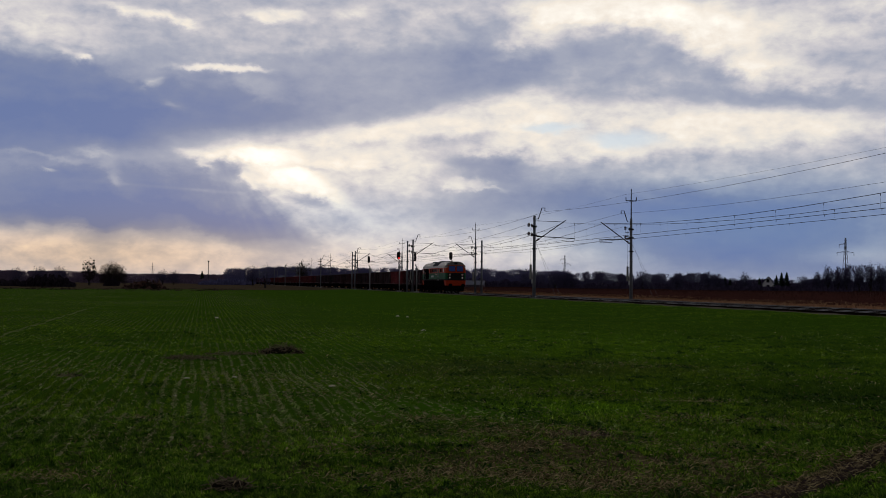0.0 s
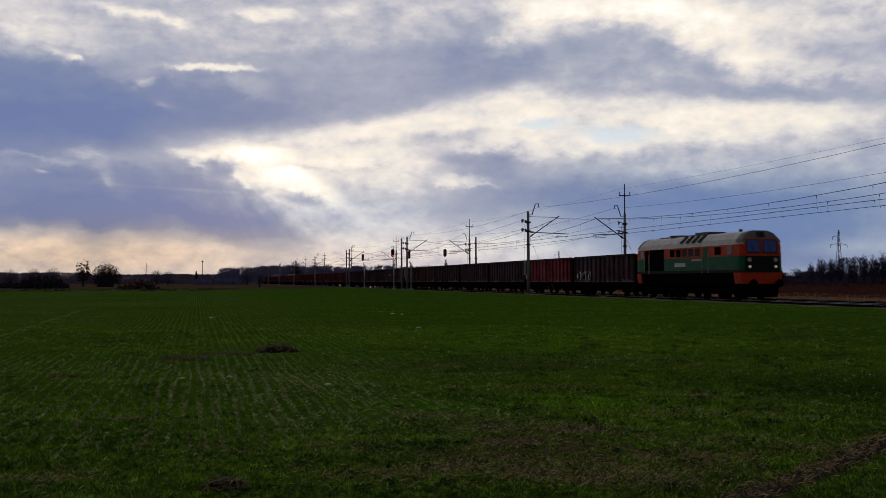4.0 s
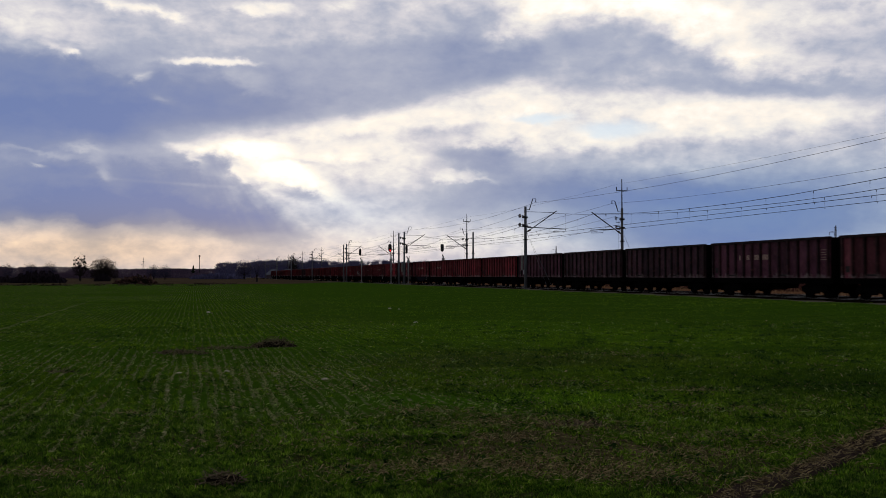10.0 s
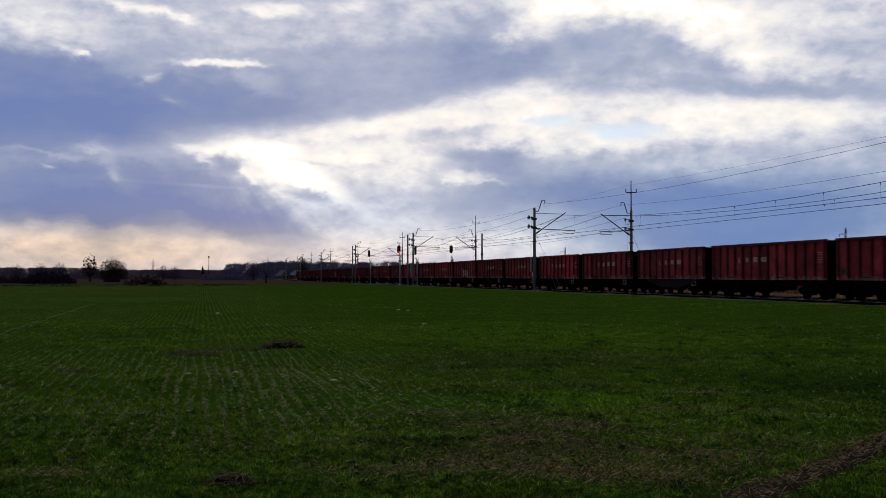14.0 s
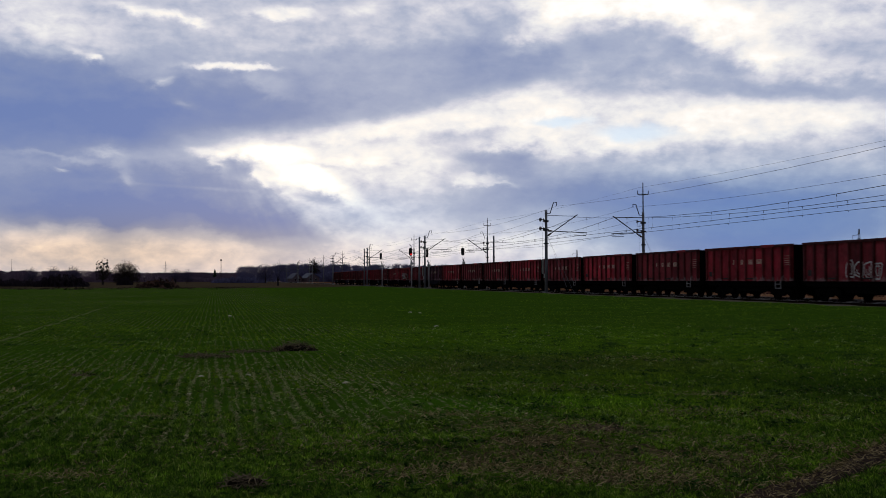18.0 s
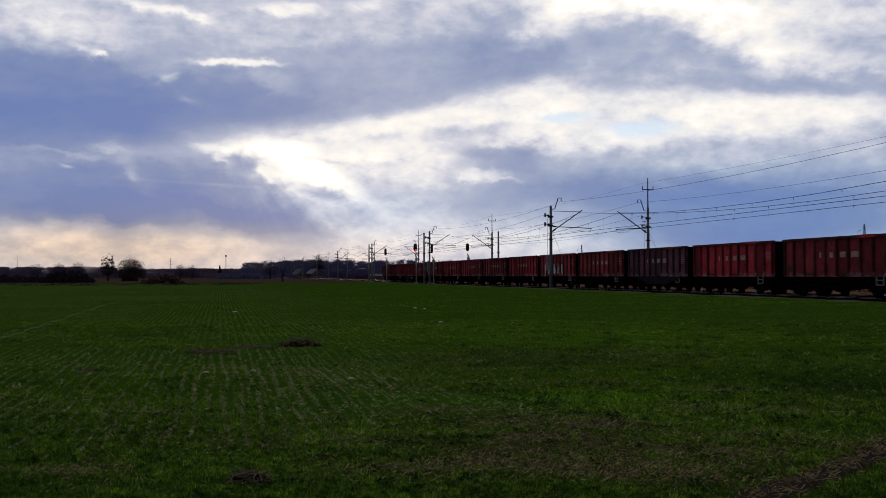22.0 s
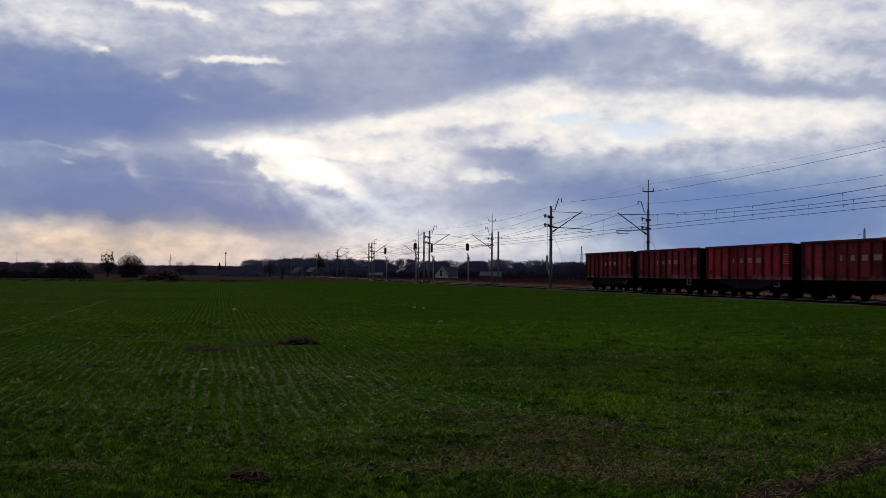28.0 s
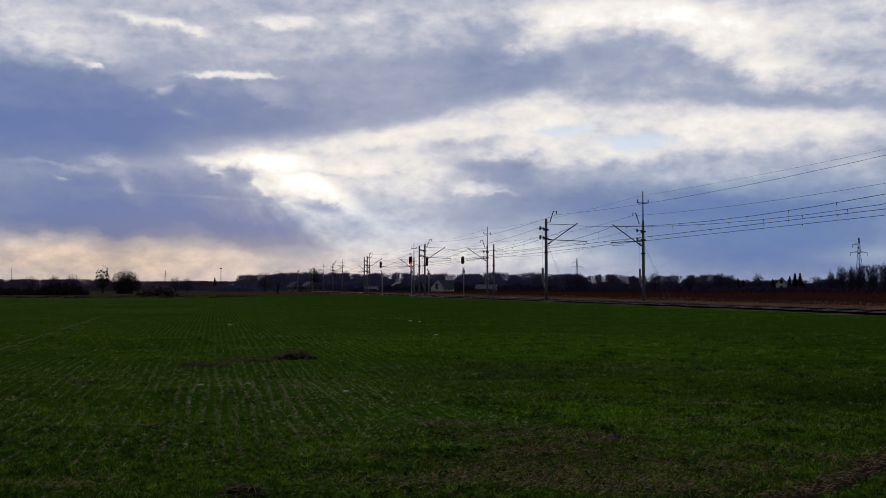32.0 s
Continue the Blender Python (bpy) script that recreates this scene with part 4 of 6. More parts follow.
def open_wagon(length, pivots, panels, top, bottom, colour, name_mark, belly, header):
    """An open coal wagon, rails at z = 0, front towards -y. Returns the thing, built at the origin."""
    half = length / 2
    wag = new("open_wagon")
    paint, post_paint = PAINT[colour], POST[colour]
    w = 1.34
    step = length / panels
    for s in (-1, 1):
        for i in range(panels):
            y0 = -half + i * step
            bulge = s * (w + 0.03 + 0.025)
            bm = BM()
            mid, z0, z1 = y0 + step / 2, bottom, top - 0.04
            inner = [bm.verts.new((s * (w - 0.03), y, z)) for y, z in ((y0, z0), (y0 + step, z0), (y0 + step, z1), (y0, z1))]
            outer = [bm.verts.new((s * (w + 0.03), y, z)) for y, z in ((y0, z0), (y0 + step, z0), (y0 + step, z1), (y0, z1))]
            crown_ = [bm.verts.new((bulge, mid + dy * step, z)) for dy, z in ((-0.25, z0 + 0.35), (0.25, z0 + 0.35), (0.25, z1 - 0.3), (-0.25, z1 - 0.3))]
            bm.faces.new(inner)
            bm.faces.new(crown_)
            for k in range(4):
                bm.faces.new((inner[k], inner[(k + 1) % 4], outer[(k + 1) % 4], outer[k]))
                bm.faces.new((outer[k], outer[(k + 1) % 4], crown_[(k + 1) % 4], crown_[k]))
            bmesh.ops.recalc_face_normals(bm, faces=bm.faces[:])
            part("side_panel", bm, paint, wag)
    # end walls: the shade between wagons is put into their black colour
    for s in (-1, 1):
        wall = part("end_wall", box(BM(), -w + 0.03, w - 0.03, s * half - 0.03, s * half + 0.03, bottom, top - 0.02), TRUCK, wag, "end wall, coloured black as the shaded gap")
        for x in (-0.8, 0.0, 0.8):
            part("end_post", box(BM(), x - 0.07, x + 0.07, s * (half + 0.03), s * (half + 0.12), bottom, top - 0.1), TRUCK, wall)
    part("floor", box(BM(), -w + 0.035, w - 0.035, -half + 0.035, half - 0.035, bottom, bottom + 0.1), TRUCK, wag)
    # side posts, deep pressed channels
    for s in (-1, 1):
        for i in range(panels + 1):
            y = -half + i * step
            hw = 0.10 if i in (0, panels) else 0.085
            y = min(max(y, -half + hw), half - hw)
            x0, x1 = s * (w + 0.03), s * (w + 0.15)
            out = [(x0, y - hw), (x1, y - hw * 0.6), (x1, y + hw * 0.6), (x0, y + hw)]
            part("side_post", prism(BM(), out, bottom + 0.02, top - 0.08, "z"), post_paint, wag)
        cap = [(s * (w - 0.06), top - 0.1), (s * (w + 0.17), top - 0.1), (s * (w + 0.17), top + 0.03), (s * (w - 0.06), top + 0.03)]
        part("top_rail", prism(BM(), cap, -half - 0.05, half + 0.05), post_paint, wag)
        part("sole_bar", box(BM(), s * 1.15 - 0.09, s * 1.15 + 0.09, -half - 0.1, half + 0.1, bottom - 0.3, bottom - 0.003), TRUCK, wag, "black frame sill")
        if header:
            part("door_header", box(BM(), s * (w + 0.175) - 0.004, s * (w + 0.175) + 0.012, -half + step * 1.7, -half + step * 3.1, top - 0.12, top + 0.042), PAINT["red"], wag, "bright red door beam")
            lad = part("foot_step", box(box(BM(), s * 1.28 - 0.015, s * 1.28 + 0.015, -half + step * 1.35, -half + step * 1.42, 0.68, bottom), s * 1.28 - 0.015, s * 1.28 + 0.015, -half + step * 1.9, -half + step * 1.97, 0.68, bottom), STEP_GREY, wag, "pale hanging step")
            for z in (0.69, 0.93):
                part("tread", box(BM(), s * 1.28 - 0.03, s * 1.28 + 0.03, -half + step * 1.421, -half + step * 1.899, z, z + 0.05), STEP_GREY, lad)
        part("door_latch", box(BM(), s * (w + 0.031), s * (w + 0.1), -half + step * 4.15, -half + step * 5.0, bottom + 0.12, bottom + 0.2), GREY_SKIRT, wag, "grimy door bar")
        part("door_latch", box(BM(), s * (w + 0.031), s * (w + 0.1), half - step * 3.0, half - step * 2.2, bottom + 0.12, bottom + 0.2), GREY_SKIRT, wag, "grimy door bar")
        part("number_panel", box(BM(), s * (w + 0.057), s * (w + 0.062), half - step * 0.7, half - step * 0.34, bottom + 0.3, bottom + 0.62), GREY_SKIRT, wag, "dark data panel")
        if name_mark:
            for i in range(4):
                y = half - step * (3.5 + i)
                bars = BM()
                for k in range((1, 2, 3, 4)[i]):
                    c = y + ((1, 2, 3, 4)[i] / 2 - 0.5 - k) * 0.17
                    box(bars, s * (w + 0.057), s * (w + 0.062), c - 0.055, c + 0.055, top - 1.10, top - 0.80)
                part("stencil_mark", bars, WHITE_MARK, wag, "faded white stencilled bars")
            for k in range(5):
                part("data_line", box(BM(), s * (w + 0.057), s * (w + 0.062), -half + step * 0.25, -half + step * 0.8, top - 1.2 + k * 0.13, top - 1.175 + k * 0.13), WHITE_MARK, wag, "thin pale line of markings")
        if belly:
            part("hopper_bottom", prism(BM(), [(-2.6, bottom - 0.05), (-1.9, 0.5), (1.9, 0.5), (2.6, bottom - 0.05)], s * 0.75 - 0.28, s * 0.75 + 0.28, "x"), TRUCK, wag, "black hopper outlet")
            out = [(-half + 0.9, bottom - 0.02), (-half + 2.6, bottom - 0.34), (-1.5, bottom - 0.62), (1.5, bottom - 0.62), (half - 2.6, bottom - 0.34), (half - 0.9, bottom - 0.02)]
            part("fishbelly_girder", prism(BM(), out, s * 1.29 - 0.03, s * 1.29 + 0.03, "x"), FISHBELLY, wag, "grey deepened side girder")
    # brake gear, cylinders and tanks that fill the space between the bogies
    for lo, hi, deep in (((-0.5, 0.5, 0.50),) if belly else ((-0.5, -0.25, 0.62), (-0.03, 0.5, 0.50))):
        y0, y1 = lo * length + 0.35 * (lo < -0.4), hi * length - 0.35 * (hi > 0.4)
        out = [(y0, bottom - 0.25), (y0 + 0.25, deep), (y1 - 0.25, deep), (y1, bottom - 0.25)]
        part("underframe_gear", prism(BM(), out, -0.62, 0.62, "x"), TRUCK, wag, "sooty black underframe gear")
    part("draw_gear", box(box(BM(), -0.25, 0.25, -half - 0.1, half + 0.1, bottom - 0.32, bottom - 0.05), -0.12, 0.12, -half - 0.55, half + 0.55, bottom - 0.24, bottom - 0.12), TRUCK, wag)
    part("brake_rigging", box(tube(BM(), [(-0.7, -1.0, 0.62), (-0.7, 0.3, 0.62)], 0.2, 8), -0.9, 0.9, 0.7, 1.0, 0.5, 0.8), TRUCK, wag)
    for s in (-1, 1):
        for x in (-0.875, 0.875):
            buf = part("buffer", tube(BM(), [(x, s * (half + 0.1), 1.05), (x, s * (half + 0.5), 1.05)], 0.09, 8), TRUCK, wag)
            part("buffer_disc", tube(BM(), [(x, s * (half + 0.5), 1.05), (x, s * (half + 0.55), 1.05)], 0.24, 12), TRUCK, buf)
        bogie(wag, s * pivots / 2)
    return wag


SPEED = 20.74          # metres a second
TRAIN = []             # (thing, distance along the line at the start)
LONG, SHORT = 14.04, 12.24
REAR_OF_LONG = 354.7   # rear of the last long wagon at the start


def recolour(wag, colour):
    for o in wag.children_recursive:
        for slot in o.material_slots:
            kind = slot.material.name
            if kind.startswith("shaded_") and not o.name.startswith("spray"):
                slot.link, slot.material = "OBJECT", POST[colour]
            elif kind.endswith("_wagon_paint") and not o.name.startswith("door_header"):
                slot.link, slot.material = "OBJECT", PAINT[colour]


def strip(wag, *names):
    for o in [o for o in wag.children_recursive if o.name.split(".")[0] in names]:
        bpy.data.objects.remove(o)


WORDS = {"red": "weathered red", "oxide": "rusty oxide-red", "brown": "dull brown", "plum": "faded plum-brown", "dark": "sooty dark brown"}
LONG_COLOURS = "dark oxide dark dark dark brown brown plum dark dark plum oxide oxide oxide".split()
SHORT_COLOURS = "oxide oxide red oxide oxide oxide red oxide red oxide red oxide oxide red plum oxide red red oxide red red oxide oxide red oxide oxide".split()
SHORT_BELLY = {0, 14, 23, 25}
SCRAWL = {("long", 0): 0.35, ("short", 5): 0.55, ("short", 16): 0.8}


def band(bm, points, width, x):
    """A flat sprayed line along points (y, z), a few millimetres proud."""
    for p, r in zip(points, points[1:]):
        d = Vector((0, r[0] - p[0], r[1] - p[1]))
        if d.length < 1e-4:
            continue
        n = Vector((0, -d.z, d.y)).normalized() * width
        e = d.normalized() * width * 0.5
        a, b = Vector((x, *p)) - e, Vector((x, *r)) + e
        low = [bm.verts.new(c) for c in (a + n, a - n, b - n, b + n)]
        top = [bm.verts.new(c + Vector((-0.004, 0, 0))) for c in (a + n, a - n, b - n, b + n)]
        bm.faces.new(top)
        bm.faces.new(low[::-1])
        for j in range(4):
            bm.faces.new((low[j], low[(j + 1) % 4], top[(j + 1) % 4], top[j]))


def scrawl(wag, length, size, seed, start=-0.20, span=0.56, fat=1.0, filled=True):
    """Sprayed shapes along the side wall: bulging outlines side by side, some of them filled, with a few loose strokes."""
    rng = random.Random(seed)
    count = max(3, int(9 * size))
    pitch = span * length / count
    tall = 0.55 + 0.75 * size
    for i in range(count):
        bm = BM()
        cy, cz = start * length + pitch * (i + 0.5), 1.24 + tall / 2 + rng.uniform(-0.05, 0.05)
        ry, rz = pitch * rng.uniform(0.38, 0.5), tall * rng.uniform(0.40, 0.5)
        loop = []
        for k in range(15):
            a = k * 2 * math.pi / 14
            swell = 1 + 0.16 * math.sin(3 * a + i) + rng.uniform(-0.05, 0.05)
            loop.append((cy + ry * swell * math.copysign(abs(math.cos(a)) ** 0.6, math.cos(a)), cz + rz * swell * math.copysign(abs(math.sin(a)) ** 0.6, math.sin(a))))
        if not filled:
            band(bm, loop, 0.04, -1.402)
            inner = [(cy + (y - cy) * 0.45, cz + (z - cz) * 0.6) for y, z in loop[rng.choice((0, 3, 6)):]]
            band(bm, inner, 0.035, -1.402)
            part("spray_stroke", bm, CHALK, wag, "pale sprayed outline")
            continue
        low = [bm.verts.new((-1.400, y, z)) for y, z in loop[:-1]]
        top = [bm.verts.new((-1.403, y, z)) for y, z in loop[:-1]]
        bm.faces.new(top[::-1])
        for k in range(14):
            bm.faces.new((low[k], low[(k + 1) % 14], top[(k + 1) % 14], top[k]))
        bmesh.ops.recalc_face_normals(bm, faces=bm.faces[:])
        shape = part("spray_patch", bm, CHALK, wag, "pale sprayed shape")
        bm = BM()
        if fat < 2:
            band(bm, loop, 0.022, -1.408)
        for k in range(rng.choice((2, 3, 4))):
            y = cy + ry * rng.uniform(-0.6, 0.6)
            z0, z1 = cz - rz * rng.uniform(0.3, 0.95), cz + rz * rng.uniform(0.0, 0.9)
            band(bm, [(y, z0), (y + rng.uniform(-0.16, 0.16), (z0 + z1) / 2), (y + rng.uniform(-0.14, 0.14), z1)], rng.uniform(0.02, 0.06) * fat, -1.408)
        part("spray_stroke", bm, POST["dark"], shape, "dark sprayed outline")


def build_wagons():
    base_long = open_wagon(12.96, 9.0, 13, 3.27, 1.10, "brown", True, False, False)
    base_short = open_wagon(10.95, 7.2, 10, 3.27, 1.13, "red", True, True, True)
    a = REAR_OF_LONG - 13 * LONG - 12.96 / 2
    for i, c in enumerate(LONG_COLOURS):
        wag = copy_thing(base_long, on_line(NEAR_Q, a + i * LONG, RAIL_Z))
        if i not in (7, 13):
            strip(wag, "stencil_mark", "data_line")
        recolour(wag, c)
        marks = ("long", i) in SCRAWL
        if marks:
            scrawl(wag, 12.96, SCRAWL["long", i], i, *((0.20, 0.27, 2.0) if i == 0 else ()))
        tagged(wag, "long %s coal wagon, ribbed sides%s" % (WORDS[c], ", pale scrawls low down" if marks else ", white stencil blocks" if i in (7, 13) else ", empty and worn"), "freight wagon", "wagons of the goods train")
        TRAIN.append((wag, a + i * LONG))
    a = REAR_OF_LONG + SHORT - 10.95 / 2
    for i, c in enumerate(SHORT_COLOURS):
        wag = copy_thing(base_short, on_line(NEAR_Q, a + i * SHORT, RAIL_Z))
        if i not in SHORT_BELLY:
            strip(wag, "fishbelly_girder")
        if i in (5, 16):
            strip(wag, "stencil_mark")
        recolour(wag, c)
        marks = ("short", i) in SCRAWL
        if marks:
            scrawl(wag, 10.95, SCRAWL["short", i], 40 + i, *((-0.16, 0.29, 1.3, False) if i == 5 else ()))
        tagged(wag, "short %s coal wagon, ribbed sides%s" % (WORDS[c], ", white graffiti" if marks else ", grey fishbelly girder" if i in SHORT_BELLY else ", white stencil blocks"), "freight wagon", "wagons of the goods train")
        TRAIN.append((wag, a + i * SHORT))
    for base in (base_long, base_short):
        for o in [*base.children_recursive, base]:
            bpy.data.objects.remove(o)


build_wagons()


# ---------------------------------------------------------------- the locomotive
LOCO_HALF = 8.0


def loft(stations, profile, close=True):
    """Skin through cross-sections. stations: (y, width factor, height shift, lean); profile: half outline (x, z) from bottom up."""
    bm = BM()
    rings = []
    for y, wf, dz, lean in stations:
        pts = [(-x * wf, z + dz) for x, z in profile] + [(x * wf, z + dz) for x, z in profile[::-1]]
        z0 = profile[0][1]
        rings.append([bm.verts.new((x, y + lean * (z - z0), z)) for x, z in pts])
    n = len(rings[0])
    for a, b in zip(rings, rings[1:]):
        for k in range(n):
            bm.faces.new((a[k], a[(k + 1) % n], b[(k + 1) % n], b[k]))
    bm.faces.new(rings[0][::-1])
    bm.faces.new(rings[-1])
    bmesh.ops.recalc_face_normals(bm, faces=bm.faces[:])
    return bm


def nose(lean):
    """Stations of the body, rounded at both ends; the upper parts lean back."""
    h = LOCO_HALF
    front = [(-h, 0.80, 0, lean), (-h + 0.07, 0.90, 0, lean), (-h + 0.22, 0.97, 0, lean * 0.85), (-h + 0.6, 1.0, 0, lean * 0.4), (-h + 1.6, 1.0, 0, 0)]
    return front + [(-y, w, dz, -l) for y, w, dz, l in front[::-1]]


def build_locomotive():
    loco = thing("diesel_locomotive", None, None, "heavy diesel locomotive in orange and green with a cream roof", "locomotive", at=on_line(NEAR_Q, 0, RAIL_Z))
    W = 1.475
    part("lower_body", loft(nose(0.0), [(W, 1.90), (W, 2.75)]), GREEN, loco, "green lower body sides")
    part("sill", loft(nose(0.0), [(W - 0.02, 1.72), (W + 0.01, 1.896)]), GREY_SKIRT, loco, "grimy grey sill band")
    part("upper_body", loft(nose(0.10), [(W, 2.754), (W - 0.01, 3.46)]), ORANGE, loco, "orange upper body band")
    part("roof", loft(nose(0.30)[1:-1], [(W - 0.02, 3.464), (W - 0.14, 3.80), (W - 0.5, 4.14), (W - 0.95, 4.30)]), CREAM, loco, "cream rounded roof")
    for ends in (nose(0.30)[1:4], nose(0.30)[-4:-1]):
        part("roof_front", loft(ends, [(W - 0.005, 3.60), (W - 0.12, 3.82), (W - 0.47, 4.16), (W - 0.94, 4.32)]), ROOF_SOOT, loco, "sooty dark cab roof front")
    # nose furniture at both ends
    for s in (-1, 1):
        y = s * LOCO_HALF
        lean = 0.10
        brow = [(y - s * 0.07, 0.80, 0, -s * lean), (y - s * 0.14, 0.90, 0, -s * lean), (y - s * 0.29, 0.97, 0, -s * lean), (y - s * 0.6, 0.98, 0, -s * 0.05)]
        part("cab_brow", loft(brow, [(W - 0.01, 3.455), (W - 0.10, 3.80)]), ORANGE, loco, "orange cab front above the sill")
        for x in (-0.56, 0.56):
            m_ = Matrix.Translation((x, y - s * 0.022, 2.98)) @ Euler((s * 0.10, 0, 0)).to_matrix().to_4x4()
            ws = part("windscreen", box(BM(), -0.43, 0.43, -0.03, 0.03, 0.0, 0.72, m_), GLASS, loco, "windscreen pane, sky reflection in its blue")
            seal = box(box(BM(), -0.46, 0.46, -0.04, 0.04, -0.04, -0.003, m_), -0.46, 0.46, -0.04, 0.04, 0.723, 0.76, m_)
            box(box(seal, -0.46, -0.433, -0.04, 0.04, -0.002, 0.722, m_), 0.433, 0.46, -0.04, 0.04, -0.002, 0.722, m_)
            part("window_seal", seal, BLACK, ws)
            part("wiper", tube(BM(), [m_ @ Vector((0.1, s * 0.05, -0.05)), m_ @ Vector((-0.2, s * 0.045, 0.5))], 0.012, 4), BLACK, ws)
        part("nose_panel", box(BM(), -1.15, 1.15, y - 0.035, y + 0.035, 1.74, 2.72), BLACK, loco, "black nose panel")
        for x in (-0.88, 0.88):
            for z, r, lit in ((2.50, 0.10, False), (2.08, 0.075, True)):
                lamp = part("head_lamp", tube(BM(), [(x, y - s * 0.15, z), (x, y + s * 0.10, z)], r + 0.03, 12), CREAM, loco)
                part("lamp_glass", tube(BM(), [(x, y + s * 0.10, z), (x, y + s * 0.115, z)], r, 12), HEAD_LIGHT if lit else WHITE_MARK, lamp, "pale lamp glass")
        box_ = part("top_lamp", bevelled(box(BM(), -0.24, 0.24, min(y - s * 0.06, y - s * 0.95), max(y - s * 0.06, y - s * 0.95), 3.93, 4.26), 0.03), DARK_STEEL, loco, "dark roof headlamp box")
        part("lamp_glass", tube(BM(), [(0, y - s * 0.07, 4.1), (0, y - s * 0.03, 4.1)], 0.10, 12), DARK_GLASS, box_, "dark top lamp glass")
        part("roof_visor", box(BM(), -1.0, 1.0, min(y - s * 0.16, y - s * 0.5), max(y - s * 0.16, y - s * 0.5), 3.80, 3.85), DARK_STEEL, loco, "dark visor over the windscreens")
        part("bumper", loft([(y - s * 0.9, 1.0, 0, 0), (y - s * 0.1, 0.98, 0, 0), (y + s * 0.12, 0.90, 0, 0)], [(1.36, 1.02), (1.47, 1.715)]), ORANGE, loco, "orange buffer beam")
        part("snow_plough", loft([(y - s * 0.7, 1.0, 0, 0), (y + s * 0.05, 0.8, 0, 0)], [(1.25, 0.2), (1.4, 1.015)]), TRUCK, loco, "black rail guard")
        for x in (-0.875, 0.875):
            buf = part("buffer", tube(BM(), [(x, y + s * 0.05, 1.05), (x, y + s * 0.5, 1.05)], 0.11, 10), TRUCK, loco)
            part("buffer_disc", tube(BM(), [(x, y + s * 0.5, 1.05), (x, y + s * 0.56, 1.05)], 0.26, 14), TRUCK, buf)
        for x in (-0.9, 0.9):
            part("horn", tube(BM(), [(x * 0.55, y - s * 1.1, 4.2), (x * 0.55, y - s * 0.55, 4.24)], 0.05, 8, 1.7), DARK_STEEL, loco)
    for s in (-1, 1):
        x = s * (W + 0.004)
        for k in range(5):
            y = -2.2 + k * 0.95
            win = part("side_window", box(BM(), x - 0.02, x + 0.02, y - 0.34, y + 0.34, 2.86, 3.36), BLACK if k < 3 else RAIL_RUST, loco, "dark side window")
            part("window_frame", box(box(BM(), x - 0.03, x + 0.03, y - 0.38, y + 0.38, 3.363, 3.40), x - 0.03, x + 0.03, y - 0.38, y + 0.38, 2.82, 2.857), ORANGE, win)
        part("vent_grille", box(BM(), x - 0.02, x + 0.02, -5.5, -4.7, 2.86, 3.36), RAIL_RUST, loco, "rusty vent grille")
        for y in (-6.7, 6.7):
            part("cab_window", box(BM(), x - 0.02, x + 0.03, y - 0.3, y + 0.3, 2.84, 3.38), DARK_GLASS, loco, "dark cab side window")
        for y in (-3.4, 5.9):
            door = part("side_door", box(BM(), x - 0.02, x + 0.02, y - 0.3, y + 0.3, 1.92, 3.4), TRUCK if y > 0 else GREEN, loco, "cab side door")
            for dy in (-0.42, 0.42):
                part("handrail", tube(BM(), [(x + s * 0.05, y + dy, 1.7), (x + s * 0.05, y + dy, 3.1)], 0.02, 5), PALE_POST, door)
        part("louvre_bay", box(BM(), x - 0.02, x + 0.025, 3.0, 5.4, 1.92, 3.44), TRUCK, loco, "black louvred radiator bay")
        part("name_block", box(BM(), x, x + s * 0.006, -2.9, -1.4, 2.52, 2.66), WHITE_MARK, loco, "white lettering block")
        for k in range(5):
            part("number_bar", box(BM(), x, x + s * 0.006, -0.4 + k * 0.34, -0.14 + k * 0.34, 2.16, 2.42), CHALK, loco, "pale number bar")
        for k, y in enumerate((-2.4, -1.5, -0.6, 0.3)):
            m_ = Matrix.Translation((s * 1.19, y, 4.01)) @ Euler((0, s * 0.74, 0)).to_matrix().to_4x4() @ Euler((0.25, 0, 0)).to_matrix().to_4x4()
            part("roof_louvre", box(BM(), -0.36, 0.36, -0.15, 0.15, -0.02, 0.025, m_), BLACK, loco, "black roof louvre")
        tank = part("fuel_tank", bevelled(box(BM(), s * 0.55 - 0.45, s * 0.55 + 0.45, -1.7, 1.7, 0.35, 1.1), 0.12), TRUCK, loco)
    part("roof_walk", box(BM(), -0.55, 0.55, -1.2, 5.6, 4.28, 4.36), DARK_STEEL, loco, "dark roof walkway")
    part("exhaust", box(BM(), -0.6, 0.6, -2.2, -0.2, 4.26, 4.48), DARK_STEEL, loco, "sooty exhaust casing")
    part("roof_fan", tube(BM(), [(0, 3.4, 4.26), (0, 3.4, 4.44)], 0.75, 20), DARK_STEEL, loco)
    part("antenna", tube(BM(), [(0, -5.4, 4.25), (0, -5.4, 4.5)], 0.12, 8), DARK_STEEL, loco)
    part("frame", box(BM(), -1.35, 1.35, -LOCO_HALF + 0.3, LOCO_HALF - 0.3, 0.95, 1.716), TRUCK, loco, "black underframe")
    for s in (-1, 1):
        c = s * 4.3
        bog = part("bogie", box(BM(), -1.0, 1.0, c - 2.5, c + 2.5, 0.55, 0.94), TRUCK, loco, "black three-axle bogie")
        for side in (-1, 1):
            out = [(c - 2.7, 0.85), (c - 2.6, 0.45), (c - 1.6, 0.38), (c - 1.1, 0.55), (c - 0.5, 0.38), (c + 0.5, 0.38), (c + 1.1, 0.55), (c + 1.6, 0.38), (c + 2.6, 0.45), (c + 2.7, 0.85)]
